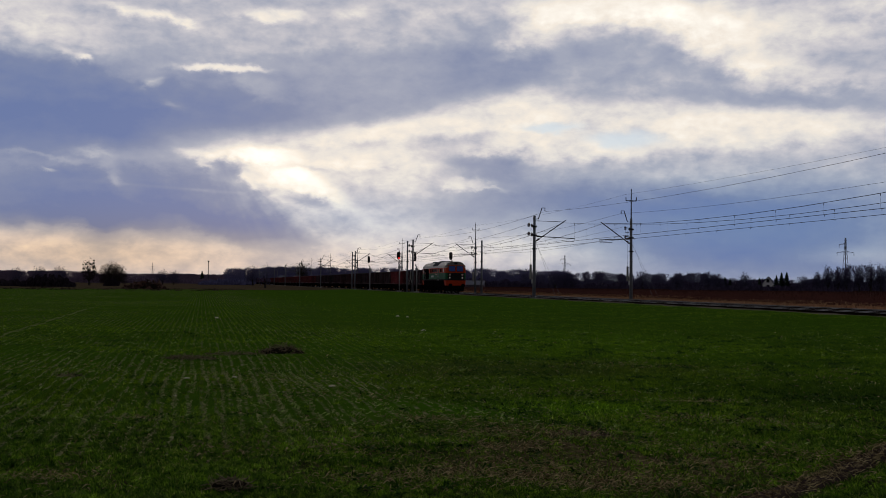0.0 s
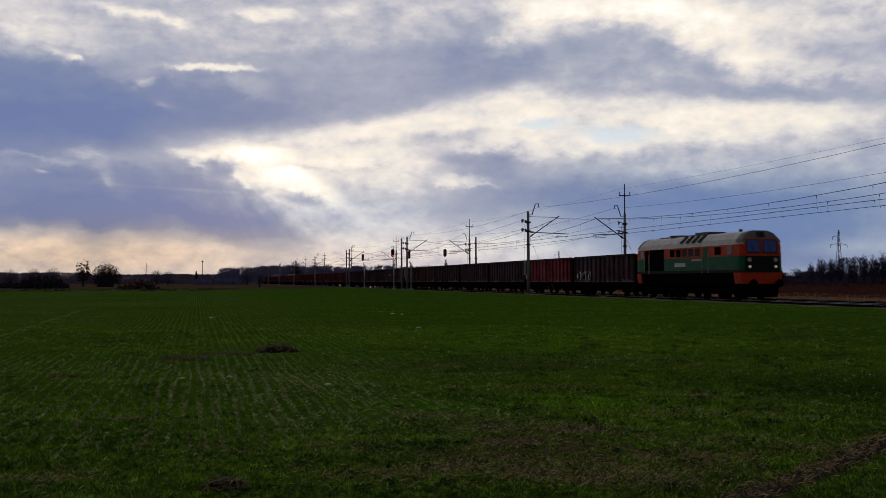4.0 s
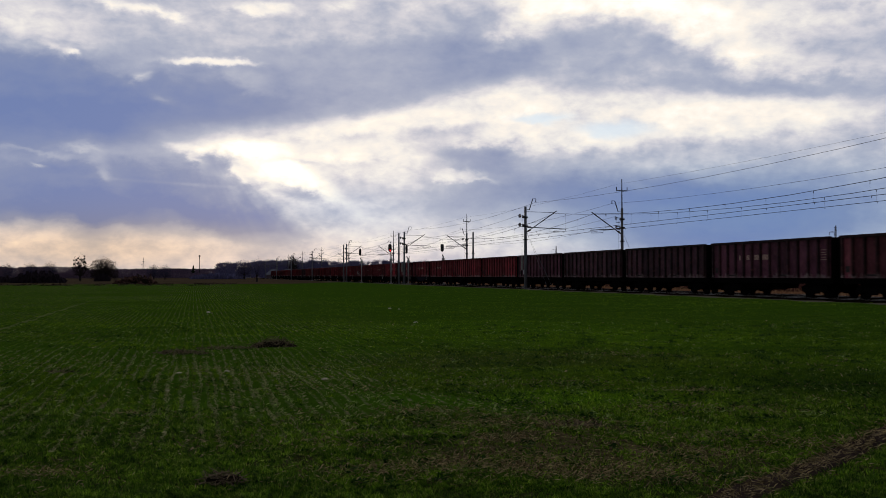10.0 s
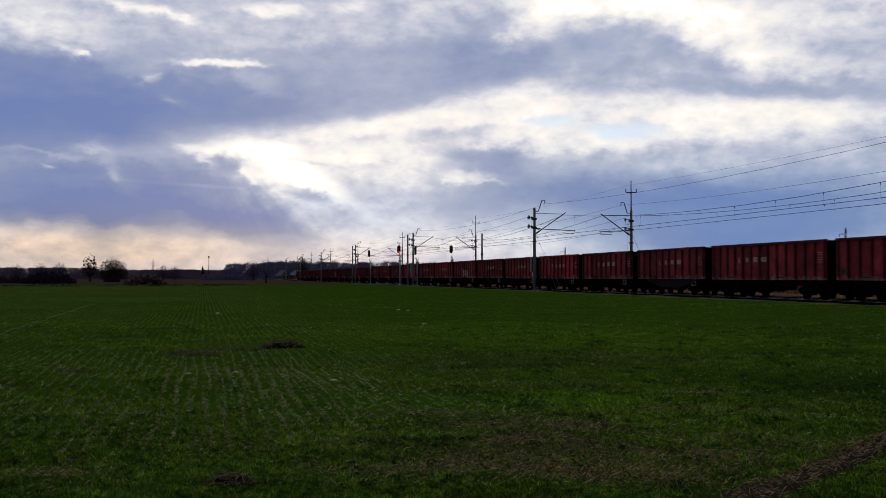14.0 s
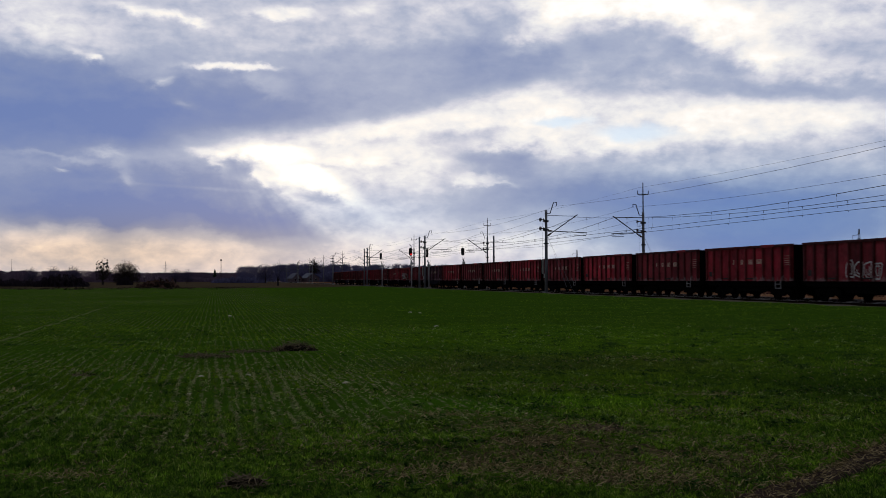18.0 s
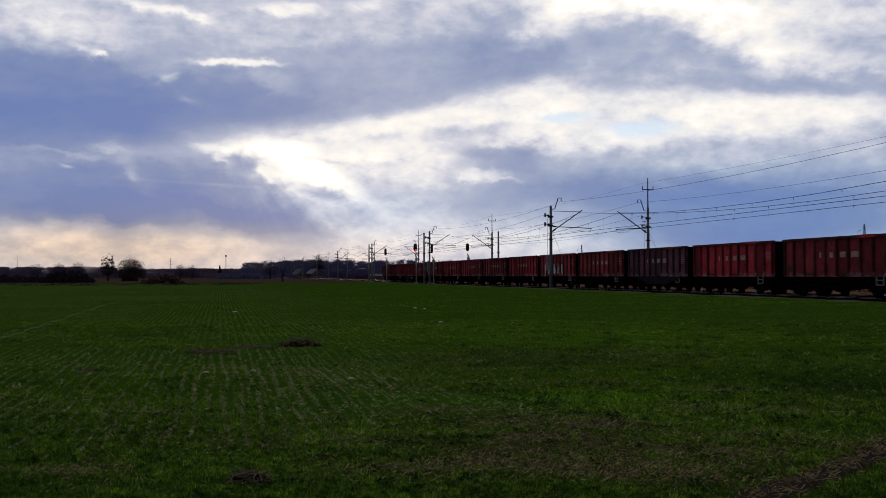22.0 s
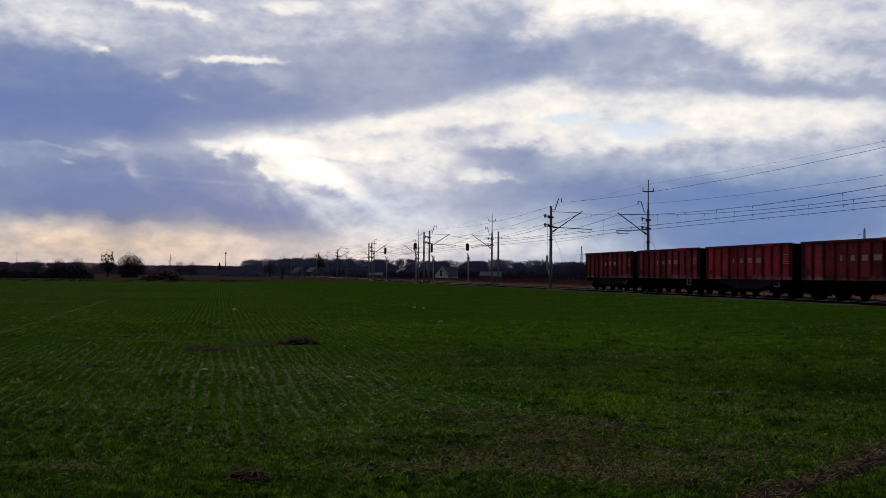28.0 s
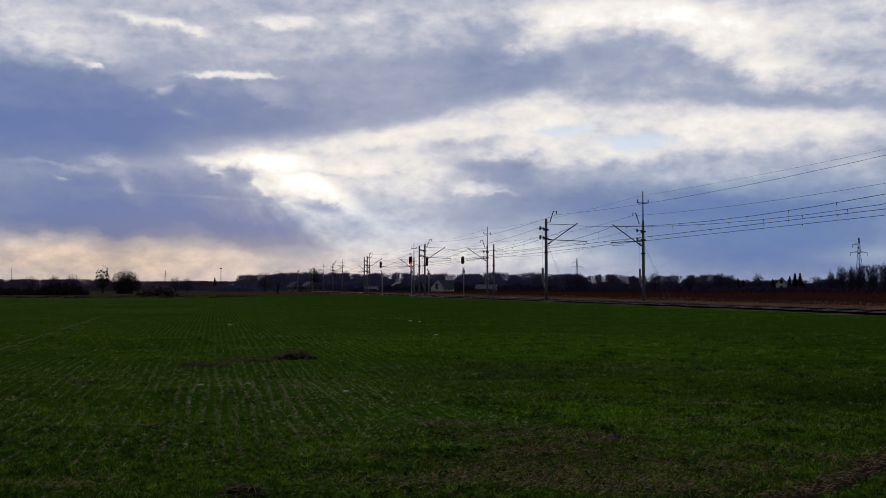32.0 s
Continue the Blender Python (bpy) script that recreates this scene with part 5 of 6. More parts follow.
            part("side_frame", prism(BM(), out, side * 1.12 - 0.07, side * 1.12 + 0.07, "x"), TRUCK, bog)
        for w in (-2.1, 0, 2.1):
            bm = BM()
            tube(bm, [(-1.0, c + w, 0.525), (1.0, c + w, 0.525)], 0.1, 8)
            for side in (-1, 1):
                tube(bm, [(side * 0.69, c + w, 0.525), (side * 0.82, c + w, 0.525)], 0.525, 20)
            part("wheelset", bm, TRUCK, bog)
    return loco


LOCO = build_locomotive()
TRAIN.append((LOCO, 158.7 - LOCO_HALF))

# ---------------------------------------------------------------- trees, woods, buildings
def grow(rng, p, d, length, radius, depth, out, spread=0.55, droop=0.0):
    """Branches as chains of tapered bars: (points, radius, taper)."""
    pts = [p.copy()]
    q, dd = p.copy(), d.copy()
    for k in range(3):
        dd = (dd + Vector((rng.gauss(0, 0.13), rng.gauss(0, 0.13), rng.gauss(0, 0.09) - droop))).normalized()
        q = q + dd * length / 3
        pts.append(q.copy())
    out.append((pts, radius, 0.55, depth))
    if depth == 0:
        return
    n = rng.choice((2, 3, 3, 4))
    for k in range(n):
        at = pts[rng.choice((1, 2, 3, 3))]
        side = Vector((rng.gauss(0, 1), rng.gauss(0, 1), rng.gauss(0.15, 0.6))).normalized()
        grow(rng, at.copy(), (dd * (1 - spread) + side * spread + Vector((0, 0, 0.12))).normalized(), length * rng.uniform(0.6, 0.82), radius * 0.55, depth - 1, out, spread, droop)


def bare_tree(at, height, seed, label, depth=5, mistletoe=0, spread=0.55, trunk_share=0.28, width=0.75):
    """A leafless tree: trunk and limbs as bars, the crown a cloud of thin twigs."""
    rng = random.Random(seed)
    tree = thing("bare_tree", None, None, label, "tree", "trees", at=at)
    limbs = []
    grow(rng, Vector((0, 0, 0)), Vector((0, 0, 1)), height * trunk_share, height * 0.035, 0, limbs)
    top = limbs[0][0][-1]
    for k in range(5):
        a = k * 1.26 + rng.random()
        grow(rng, limbs[0][0][2 + k % 2].copy(), Vector((math.cos(a) * 0.75, math.sin(a) * 0.75, 0.75)).normalized(), height * 0.26, height * 0.018, depth - 1, limbs, spread)
    grow(rng, top.copy(), Vector((0, 0, 1)), height * 0.25, height * 0.02, depth - 1, limbs, spread)
    tall = max(p.z for pts, *_ in limbs for p in pts)
    wide = max(abs(p.x) for pts, *_ in limbs for p in pts)
    for pts, *_ in limbs:
        for p in pts:
            p.x, p.y, p.z = p.x * height * width / 2 / wide, p.y * height * width / 2 / wide, p.z * height / tall
    bm = BM()
    tips = []
    for pts, r, taper, dep in limbs:
        if dep >= 2 or r > height * 0.012:
            tube(bm, pts, max(r, 0.02), 5, taper)
        tips += pts[1:]
    part("trunk", bm, BARK, tree, "dark bare trunk and limbs")
    verts, faces = [], []
    for pts, r, taper, dep in limbs:
        if dep < 2:
            for p, q in zip(pts, pts[1:]):
                d = (q - p)
                for side in (d.orthogonal().normalized(), d.cross(d.orthogonal()).normalized()):
                    w = side * max(0.022, r)
                    i = len(verts)
                    verts += [p - w, p + w, q + w * 0.4, q - w * 0.4]
                    faces.append((i, i + 1, i + 2, i + 3))
                for t in range(2):
                    e = p.lerp(q, rng.random())
                    f = e + Vector((rng.gauss(0, 1), rng.gauss(0, 1), rng.gauss(0.2, 0.7))) * height * 0.035
                    side = (f - e).orthogonal().normalized() * 0.02
                    i = len(verts)
                    verts += [e - side, e + side, f + side * 0.4, f - side * 0.4]
                    faces.append((i, i + 1, i + 2, i + 3))
    crown = new("crown", soup("crown", [tuple(v) for v in verts], faces, TWIG))
    crown.parent = tree
    tagged(crown, "bare crown of fine twigs")
    for k in range(mistletoe):
        c = rng.choice(tips)
        if c.z < height * 0.4:
            continue
        vs, fs = [], []
        r = height * rng.uniform(0.035, 0.06)
        for j in range(90):
            d = Vector((rng.gauss(0, 1), rng.gauss(0, 1), rng.gauss(0, 1))).normalized()
            p = c + d * r * rng.uniform(0.3, 1)
            u = d.orthogonal().normalized() * r * 0.28
            w = d.cross(u)
            i = len(vs)
            vs += [tuple(p - u), tuple(p + w), tuple(p + u), tuple(p - w)]
            fs.append((i, i + 1, i + 2, i + 3))
        ball = new("mistletoe", soup("mistletoe", vs, fs, NEEDLE))
        ball.parent = tree
        tagged(ball, "dark round mistletoe clump")
    return tree


def dome_tree(at, height, width, seed, label, limbs=46, balls=0, mat=TWIG, fuzz=36, hair=0.05):
    """An old field tree: a short trunk and limbs that fan out to a rounded crown of fine twigs."""
    rng = random.Random(seed)
    tree = thing("bare_tree", None, None, label, "tree", "trees", at=at)
    fork = Vector((0, 0, height * 0.16))
    bm = tube(BM(), [(0, 0, -0.4), (0.05, 0, height * 0.08), fork], height * 0.045, 8, 0.8)
    verts, faces, ends = [], [], []

    def twig(p, q, w):
        side = Vector((1, 0, 0)).cross(q - p)
        for u in (Vector((1, 0, 0)) * w, Vector((0, 0, 1)) * w if abs((q - p).z) < abs((q - p).x) else Vector((0, 1, 0)) * w):
            i = len(verts)
            verts.extend([tuple(p - u), tuple(p + u), tuple(q + u * 0.35), tuple(q - u * 0.35)])
            faces.append((i, i + 1, i + 2, i + 3))

    fine = at.translation.length * 0.00012

    def shell(low, r):
        az, up = rng.uniform(0, 2 * math.pi), math.asin(rng.uniform(low, 1.0))
        lump_ = 0.97 + 0.13 * math.sin(3 * az + seed) * math.sin(4 * up + seed) + 0.07 * math.sin(6 * az + 2 * seed)
        r *= lump_
        return Vector((math.cos(az) * math.cos(up) * width / 2 * r, math.sin(az) * math.cos(up) * width / 2 * r, height * 0.36 + math.sin(up) * height * 0.62 * r))

    for k in range(limbs):
        end = shell(-0.3, rng.uniform(0.75, 0.95))
        mid = fork.lerp(end, 0.5) + Vector((rng.gauss(0, 0.3), rng.gauss(0, 0.3), height * 0.04))
        tube(bm, [fork, fork.lerp(mid, 0.5), mid], height * 0.011, 4, 0.5)
        pts = [mid, mid.lerp(end, 0.5) + Vector((rng.gauss(0, 0.2), 0, rng.gauss(0, 0.2))), end]
        for p, e in zip(pts, pts[1:]):
            twig(p, e, fine * 1.6)
        for b in range(7 if limbs > 17 else 2):
            p = fork.lerp(mid, rng.uniform(0.4, 1)) if b < 2 else mid.lerp(end, rng.random())
            q = p.lerp(end, 0.35) + Vector((rng.gauss(0, 1), rng.gauss(0, 1), rng.gauss(0.2, 0.8))) * height * 0.085
            k2 = p.lerp(q, 0.5) + Vector((rng.gauss(0, 1), rng.gauss(0, 1), rng.gauss(0, 1))) * height * 0.02
            twig(p, k2, fine * 1.3)
            twig(k2, q, fine)
    for k in range(limbs * fuzz):
        q = shell(-0.45, rng.random() ** 0.45)
        d = (q - fork).normalized() * 0.5 + Vector((rng.gauss(0, 0.6), rng.gauss(0, 0.6), rng.gauss(0, 0.6)))
        twig(q - d * height * hair, q, fine)
        if rng.random() < 0.16 and q.z > height * 0.4:
            ends.append(q)
    part("trunk", bm, BARK, tree, "short dark trunk and limbs")
    crown = new("crown", soup("crown", verts, faces, mat))
    crown.parent = tree
    tagged(crown, "fanned crown of bare twigs")
    for k in range(balls):
        c, r = rng.choice(ends), height * rng.uniform(0.022, 0.042)
        vs, fs = [], []
        for j in range(80):
            d = Vector((rng.gauss(0, 1), rng.gauss(0, 1), rng.gauss(0, 1))).normalized()
            p, u = c + d * r * rng.uniform(0.3, 1), d.orthogonal().normalized() * r * 0.28
            v = d.cross(u)
            i = len(vs)
            vs += [tuple(p - u), tuple(p + v), tuple(p + u), tuple(p - v)]
            fs.append((i, i + 1, i + 2, i + 3))
        ball = new("mistletoe", soup("mistletoe", vs, fs, NEEDLE))
        ball.parent = tree
        tagged(ball, "dark round mistletoe clump")
    return tree


def wood_strip(name, label, x0, x1, depth, heights, seed, mat=FAR_TWIG, density=1.0, base=-0.3, thick=40.0, sticks=210):
    """A far wood or thicket as stuff: many small bare crowns side by side. heights: tree heights (low, high) in metres."""
    rng = np.random.default_rng(seed)
    width = (x1 - x0) / FOCAL * depth
    n = max(6, int(width / 2.6 * density))
    cx = (x0 + (x1 - x0) * rng.random(n) - 784) / FOCAL
    dy = depth + thick * rng.random(n)
    swell = 0.5 + 0.5 * np.sin(cx * 40 + seed) * np.sin(cx * 97 + 2 * seed)
    hh = heights[0] + (heights[1] - heights[0]) * np.clip(0.55 * rng.random(n) + 0.45 * swell, 0, 1)
    k = sticks
    X, Y, h = (np.repeat(v, k) for v in (cx * dy, dy, hh))
    m_ = n * k
    t = rng.random(m_) ** 0.8
    ang = rng.random(m_) * 2 * np.pi
    rad = h * 0.34 * np.sqrt(np.clip(1 - (1.6 * (t - 0.45)) ** 2, 0.02, 1)) * np.sqrt(rng.random(m_))
    px, py, pz = X + rad * np.cos(ang), Y + rad * np.sin(ang), base + h * (0.05 + 0.88 * t)
    lean = rng.normal(0, 0.45, m_) + 0.7 * np.cos(ang) * rad / (h * 0.34)
    L = h * (0.05 + 0.08 * rng.random(m_))
    w = depth * (0.00008 + 0.00017 * rng.random(m_))
    verts = np.stack([np.stack([px - w, py, pz], 1), np.stack([px + w, py, pz], 1), np.stack([px + lean * L + w * 0.3, py, pz + L], 1),
                      np.stack([px + lean * L - w * 0.3, py, pz + L], 1)], 1).reshape(-1, 3)
    X, Y, h = cx * dy, dy, hh
    stems = np.stack([np.stack([X - 0.16, Y, 0 * X + base - 0.5], 1), np.stack([X + 0.16, Y, 0 * X + base - 0.5], 1), np.stack([X + 0.06, Y, base + h * 0.8], 1),
                      np.stack([X - 0.06, Y, base + h * 0.8], 1)], 1).reshape(-1, 3)
    verts = np.concatenate([verts, stems])
    faces = np.arange(len(verts)).reshape(-1, 4)
    ob = new(name, soup(name, verts, faces, mat))
    return tagged(ob, label, "woodland" if heights[1] > 3 else "thicket", kind="stuff")


def thicket(name, label, x0, x1, depth, height, seed, mat, thick=30.0, n=2500, leaf=0.5, base=-0.2):
    """Dense low scrub: thousands of small upright sprays."""
    rng = np.random.default_rng(seed)
    u = rng.random(n)
    Y = depth + thick * rng.random(n)
    X = (x0 + (x1 - x0) * u - 784) / FOCAL * Y
    top = height * np.sin(np.pi * np.clip(u, 0.02, 0.98)) ** 0.5 * (0.55 + 0.45 * np.abs(np.sin(u * 23 + seed) * np.sin(u * 61 + 3 * seed)))
    Z = base + top * rng.random(n) ** 0.8
    a = rng.random(n) * np.pi
    s = leaf * (0.5 + rng.random(n))
    lean = rng.normal(0, 0.35, n)
    dx, dy = np.cos(a) * s * 0.35, np.sin(a) * s * 0.35
    v = np.stack([np.stack([X - dx, Y - dy, Z - s * 0.3], 1), np.stack([X + dx, Y + dy, Z - s * 0.3], 1),
                  np.stack([X + lean * s + dx * 0.3, Y + dy * 0.3, Z + s * 0.7], 1), np.stack([X + lean * s - dx * 0.3, Y - dy * 0.3, Z + s * 0.7], 1)], 1).reshape(-1, 3)
    f = np.arange(4 * n).reshape(n, 4)
    return tagged(new(name, soup(name, v, f, mat)), label, "thicket", kind="stuff")


def bracken():
    """Dead russet bracken and grass over the heath beyond the line."""
    rng = np.random.default_rng(15)
    n = 110000
    Q = 47 + 173 * rng.random(n) ** 1.7
    A = -40 + 520 * rng.random(n)
    s = 0.06 + 0.12 * rng.random(n) ** 2 + 0.05 * np.abs(np.sin(Q * 0.21 + np.sin(A * 0.08)) * np.sin(A * 0.11))
    s *= 1 + np.clip((Q - 60) / 90, 0, 1.2)
    a, lean = rng.random(n) * np.pi, rng.normal(0, 0.8, n)
    dx, dy = np.cos(a) * s * 0.3, np.sin(a) * s * 0.3
    v = np.stack([np.stack([Q - dx, A - dy, 0 * Q], 1), np.stack([Q + dx, A + dy, 0 * Q], 1), np.stack([Q + lean * s, A + lean * s, 0.1 + s], 1)], 1).reshape(-1, 3)
    ob = new("dead_bracken", soup("dead_bracken", v, np.arange(3 * n).reshape(n, 3), leafy("russet_bracken", (0.042, 0.019, 0.017), (0.094, 0.038, 0.028))))
    ob.matrix_world = RAILWAY
    tagged(ob, "russet dead bracken on the heath", "bracken", kind="stuff")


def straw_edge():
    """Bleached grass tufts along the far side of the line."""
    rng = np.random.default_rng(16)
    n = 90000
    A = -30 + 330 * rng.random(n)
    drift = 0.5 + 0.5 * np.sin(A * 0.13 + 2.0 * np.sin(A * 0.047)) * np.sin(A * 0.31 + 1.0)
    Q = 43.0 + (4 + 17 * drift) * rng.random(n) ** 1.5
    s = 0.05 + 0.10 * rng.random(n) + 0.14 * rng.random(n) ** 5
    a, lean = rng.random(n) * np.pi, rng.normal(0, 1.2, n)
    dx, dy = np.cos(a) * s * 0.3, np.sin(a) * s * 0.16
    v = np.stack([np.stack([Q - dx, A - dy, 0 * Q], 1), np.stack([Q + dx, A + dy, 0 * Q], 1), np.stack([Q + lean * s, A + lean * s, 0.05 + s], 1)], 1).reshape(-1, 3)
    ob = new("straw_tufts", soup("straw_tufts", v, np.arange(3 * n).reshape(n, 3), leafy("bleached_straw", (0.16, 0.08, 0.038), (0.56, 0.32, 0.16))))
    ob.matrix_world = RAILWAY
    tagged(ob, "bleached straw-coloured grass beside the tracks", "dry grass", kind="stuff")


def build_distance():
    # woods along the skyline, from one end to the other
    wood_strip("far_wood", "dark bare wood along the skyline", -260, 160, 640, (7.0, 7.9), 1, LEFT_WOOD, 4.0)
    thicket("scrub", "haze-violet bare undergrowth of the far wood", -300, 430, 690, 6.0, 21, LEFT_WOOD, 40, 30000, 0.9)
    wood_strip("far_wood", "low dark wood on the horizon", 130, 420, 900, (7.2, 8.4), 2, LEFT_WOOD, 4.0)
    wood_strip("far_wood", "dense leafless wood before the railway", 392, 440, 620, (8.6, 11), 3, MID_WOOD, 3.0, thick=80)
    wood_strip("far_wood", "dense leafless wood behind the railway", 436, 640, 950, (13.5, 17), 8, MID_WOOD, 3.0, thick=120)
    thicket("scrub", "haze-blue depths of the wood behind the railway", 395, 660, 990, 13.0, 26, MID_WOOD, 60, 30000, 1.2)
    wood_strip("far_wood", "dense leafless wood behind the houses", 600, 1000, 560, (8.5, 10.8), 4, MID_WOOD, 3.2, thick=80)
    thicket("scrub", "haze-blue depths of the wood behind the houses", 470, 1100, 650, 10.0, 27, MID_WOOD, 40, 52000, 0.9)
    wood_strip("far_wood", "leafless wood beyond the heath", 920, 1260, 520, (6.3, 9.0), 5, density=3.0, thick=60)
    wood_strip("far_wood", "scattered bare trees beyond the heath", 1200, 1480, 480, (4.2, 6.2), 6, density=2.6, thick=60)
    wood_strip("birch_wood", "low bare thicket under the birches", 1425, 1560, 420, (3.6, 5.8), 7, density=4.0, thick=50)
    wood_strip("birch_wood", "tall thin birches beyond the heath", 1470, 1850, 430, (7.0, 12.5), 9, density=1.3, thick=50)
    thicket("scrub", "dark bramble and scrub at the field edge", -160, 60, 245, 2.0, 11, NEAR_SCRUB, 25, 8000, 0.5)
    thicket("scrub", "tall dark bramble clump at the field edge", 28, 124, 235, 2.9, 29, NEAR_SCRUB, 14, 8000, 0.5)
    thicket("scrub", "dark ivy and bramble round the old oak", 176, 203, 296, 3.0, 30, NEAR_SCRUB, 6, 3000, 0.4)
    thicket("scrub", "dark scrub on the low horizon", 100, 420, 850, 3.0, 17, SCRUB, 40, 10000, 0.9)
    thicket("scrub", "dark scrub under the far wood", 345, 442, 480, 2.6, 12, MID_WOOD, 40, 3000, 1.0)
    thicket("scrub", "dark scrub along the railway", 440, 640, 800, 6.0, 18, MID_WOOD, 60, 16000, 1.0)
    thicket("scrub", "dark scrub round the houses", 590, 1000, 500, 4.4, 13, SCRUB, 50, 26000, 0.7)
    thicket("scrub", "haze-blue winter scrub beyond the heath", 940, 1900, 380, 4.2, 14, SCRUB, 80, 46000, 0.65)
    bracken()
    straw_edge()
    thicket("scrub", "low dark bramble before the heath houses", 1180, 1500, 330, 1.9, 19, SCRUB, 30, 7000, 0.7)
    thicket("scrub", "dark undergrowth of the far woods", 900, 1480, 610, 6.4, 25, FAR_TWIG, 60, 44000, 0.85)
    # single trees
    dome_tree(at_drawn(191, 300, -0.2), 7.1, 8.7, 5, "broad spreading bare oak at the field edge", 64, 0, TWIG, 120, 0.028)
    dome_tree(at_drawn(150, 320, -0.1), 8.4, 5.4, 8, "bare tree full of mistletoe balls", 20, 64, TWIG, 26)
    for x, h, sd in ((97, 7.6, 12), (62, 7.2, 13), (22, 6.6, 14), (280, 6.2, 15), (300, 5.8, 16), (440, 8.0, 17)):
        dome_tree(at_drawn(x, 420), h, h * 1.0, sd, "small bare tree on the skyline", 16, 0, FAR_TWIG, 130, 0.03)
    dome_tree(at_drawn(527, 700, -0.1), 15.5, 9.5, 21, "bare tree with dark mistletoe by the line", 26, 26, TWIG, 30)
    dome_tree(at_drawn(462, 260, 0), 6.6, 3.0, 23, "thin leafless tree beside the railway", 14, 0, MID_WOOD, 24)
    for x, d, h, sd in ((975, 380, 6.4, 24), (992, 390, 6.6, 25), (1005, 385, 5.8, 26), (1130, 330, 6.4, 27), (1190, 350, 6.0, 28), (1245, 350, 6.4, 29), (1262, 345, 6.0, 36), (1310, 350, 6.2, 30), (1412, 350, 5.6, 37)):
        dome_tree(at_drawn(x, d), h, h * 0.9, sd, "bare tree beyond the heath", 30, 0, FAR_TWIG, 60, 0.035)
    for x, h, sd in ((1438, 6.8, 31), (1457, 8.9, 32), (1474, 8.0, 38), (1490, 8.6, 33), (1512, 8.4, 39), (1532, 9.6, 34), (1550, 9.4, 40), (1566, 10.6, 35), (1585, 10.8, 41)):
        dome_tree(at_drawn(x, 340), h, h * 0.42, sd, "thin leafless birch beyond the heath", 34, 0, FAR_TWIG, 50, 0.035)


def conifer(at, height, seed):
    rng = np.random.default_rng(seed)
    tree = thing("conifer", None, None, "small dark pointed conifer", "tree", "conifers", at=at)
    part("trunk", tube(BM(), [(0, 0, -0.3), (0, 0, height * 0.9)], height * 0.03, 6, 0.3), BARK, tree)
    n = 1300
    t = rng.random(n) ** 0.7
    z = height * (0.08 + 0.92 * (1 - t))
    r = height * 0.26 * t * (0.8 + 0.4 * np.sin(t * 40)) * np.sqrt(rng.random(n))
    a = rng.random(n) * 2 * np.pi
    X, Y = r * np.cos(a), r * np.sin(a)
    s = height * 0.045
    v = np.stack([np.stack([X, Y, z], 1), np.stack([X + s * np.cos(a), Y + s * np.sin(a), z - s * 0.8], 1), np.stack([X - s * np.sin(a), Y + s * np.cos(a), z - s], 1)], 1).reshape(-1, 3)
    crown = new("crown", soup("crown", v, np.arange(3 * n).reshape(n, 3), NEEDLE))
    crown.parent = tree
    return tree


def house(at, w, d, wall_h, roof_h, wall_mat, roof_mat, label, windows=2, chimney=True):
    """A gabled house; the gable faces -y."""
    ob = thing("house", None, None, label, "house", "houses", at=at)
    wall = part("wall", prism(BM(), [(-w / 2, -0.4), (w / 2, -0.4), (w / 2, wall_h), (0, wall_h + roof_h - 0.12), (-w / 2, wall_h)], 0, d), wall_mat, ob)
    for s in (-1, 1):
        o = 0.35
        out = [(s * (w / 2 + o), wall_h - o * roof_h / (w / 2)), (0, wall_h + roof_h), (0, wall_h + roof_h + 0.16), (s * (w / 2 + o), wall_h - o * roof_h / (w / 2) + 0.16)]
        part("roof_slope", prism(BM(), out, -0.35, d + 0.35), roof_mat, ob, "sloping roof")
    if chimney:
        part("chimney", box(BM(), 0.6, 1.1, d * 0.5, d * 0.5 + 0.5, wall_h + roof_h * 0.5, wall_h + roof_h + 0.7), WALL_DULL, ob)
    for k in range(windows):
        x = (k - (windows - 1) / 2) * w / (windows + 0.4)
        for z in (0.9, wall_h + 0.3):
            if z > 1 and abs(x) > w * 0.2:
                continue
            win = part("window", box(BM(), x - 0.5, x + 0.5, -0.03, 0.05, z, z + 1.2), DARK_GLASS, ob, "dark window")
            part("frame", box(box(BM(), x - 0.58, x + 0.58, -0.05, 0.0, z - 0.08, z - 0.002), x - 0.58, x + 0.58, -0.05, 0.0, z + 1.202, z + 1.28), RENDER_WHITE, win)
    return ob


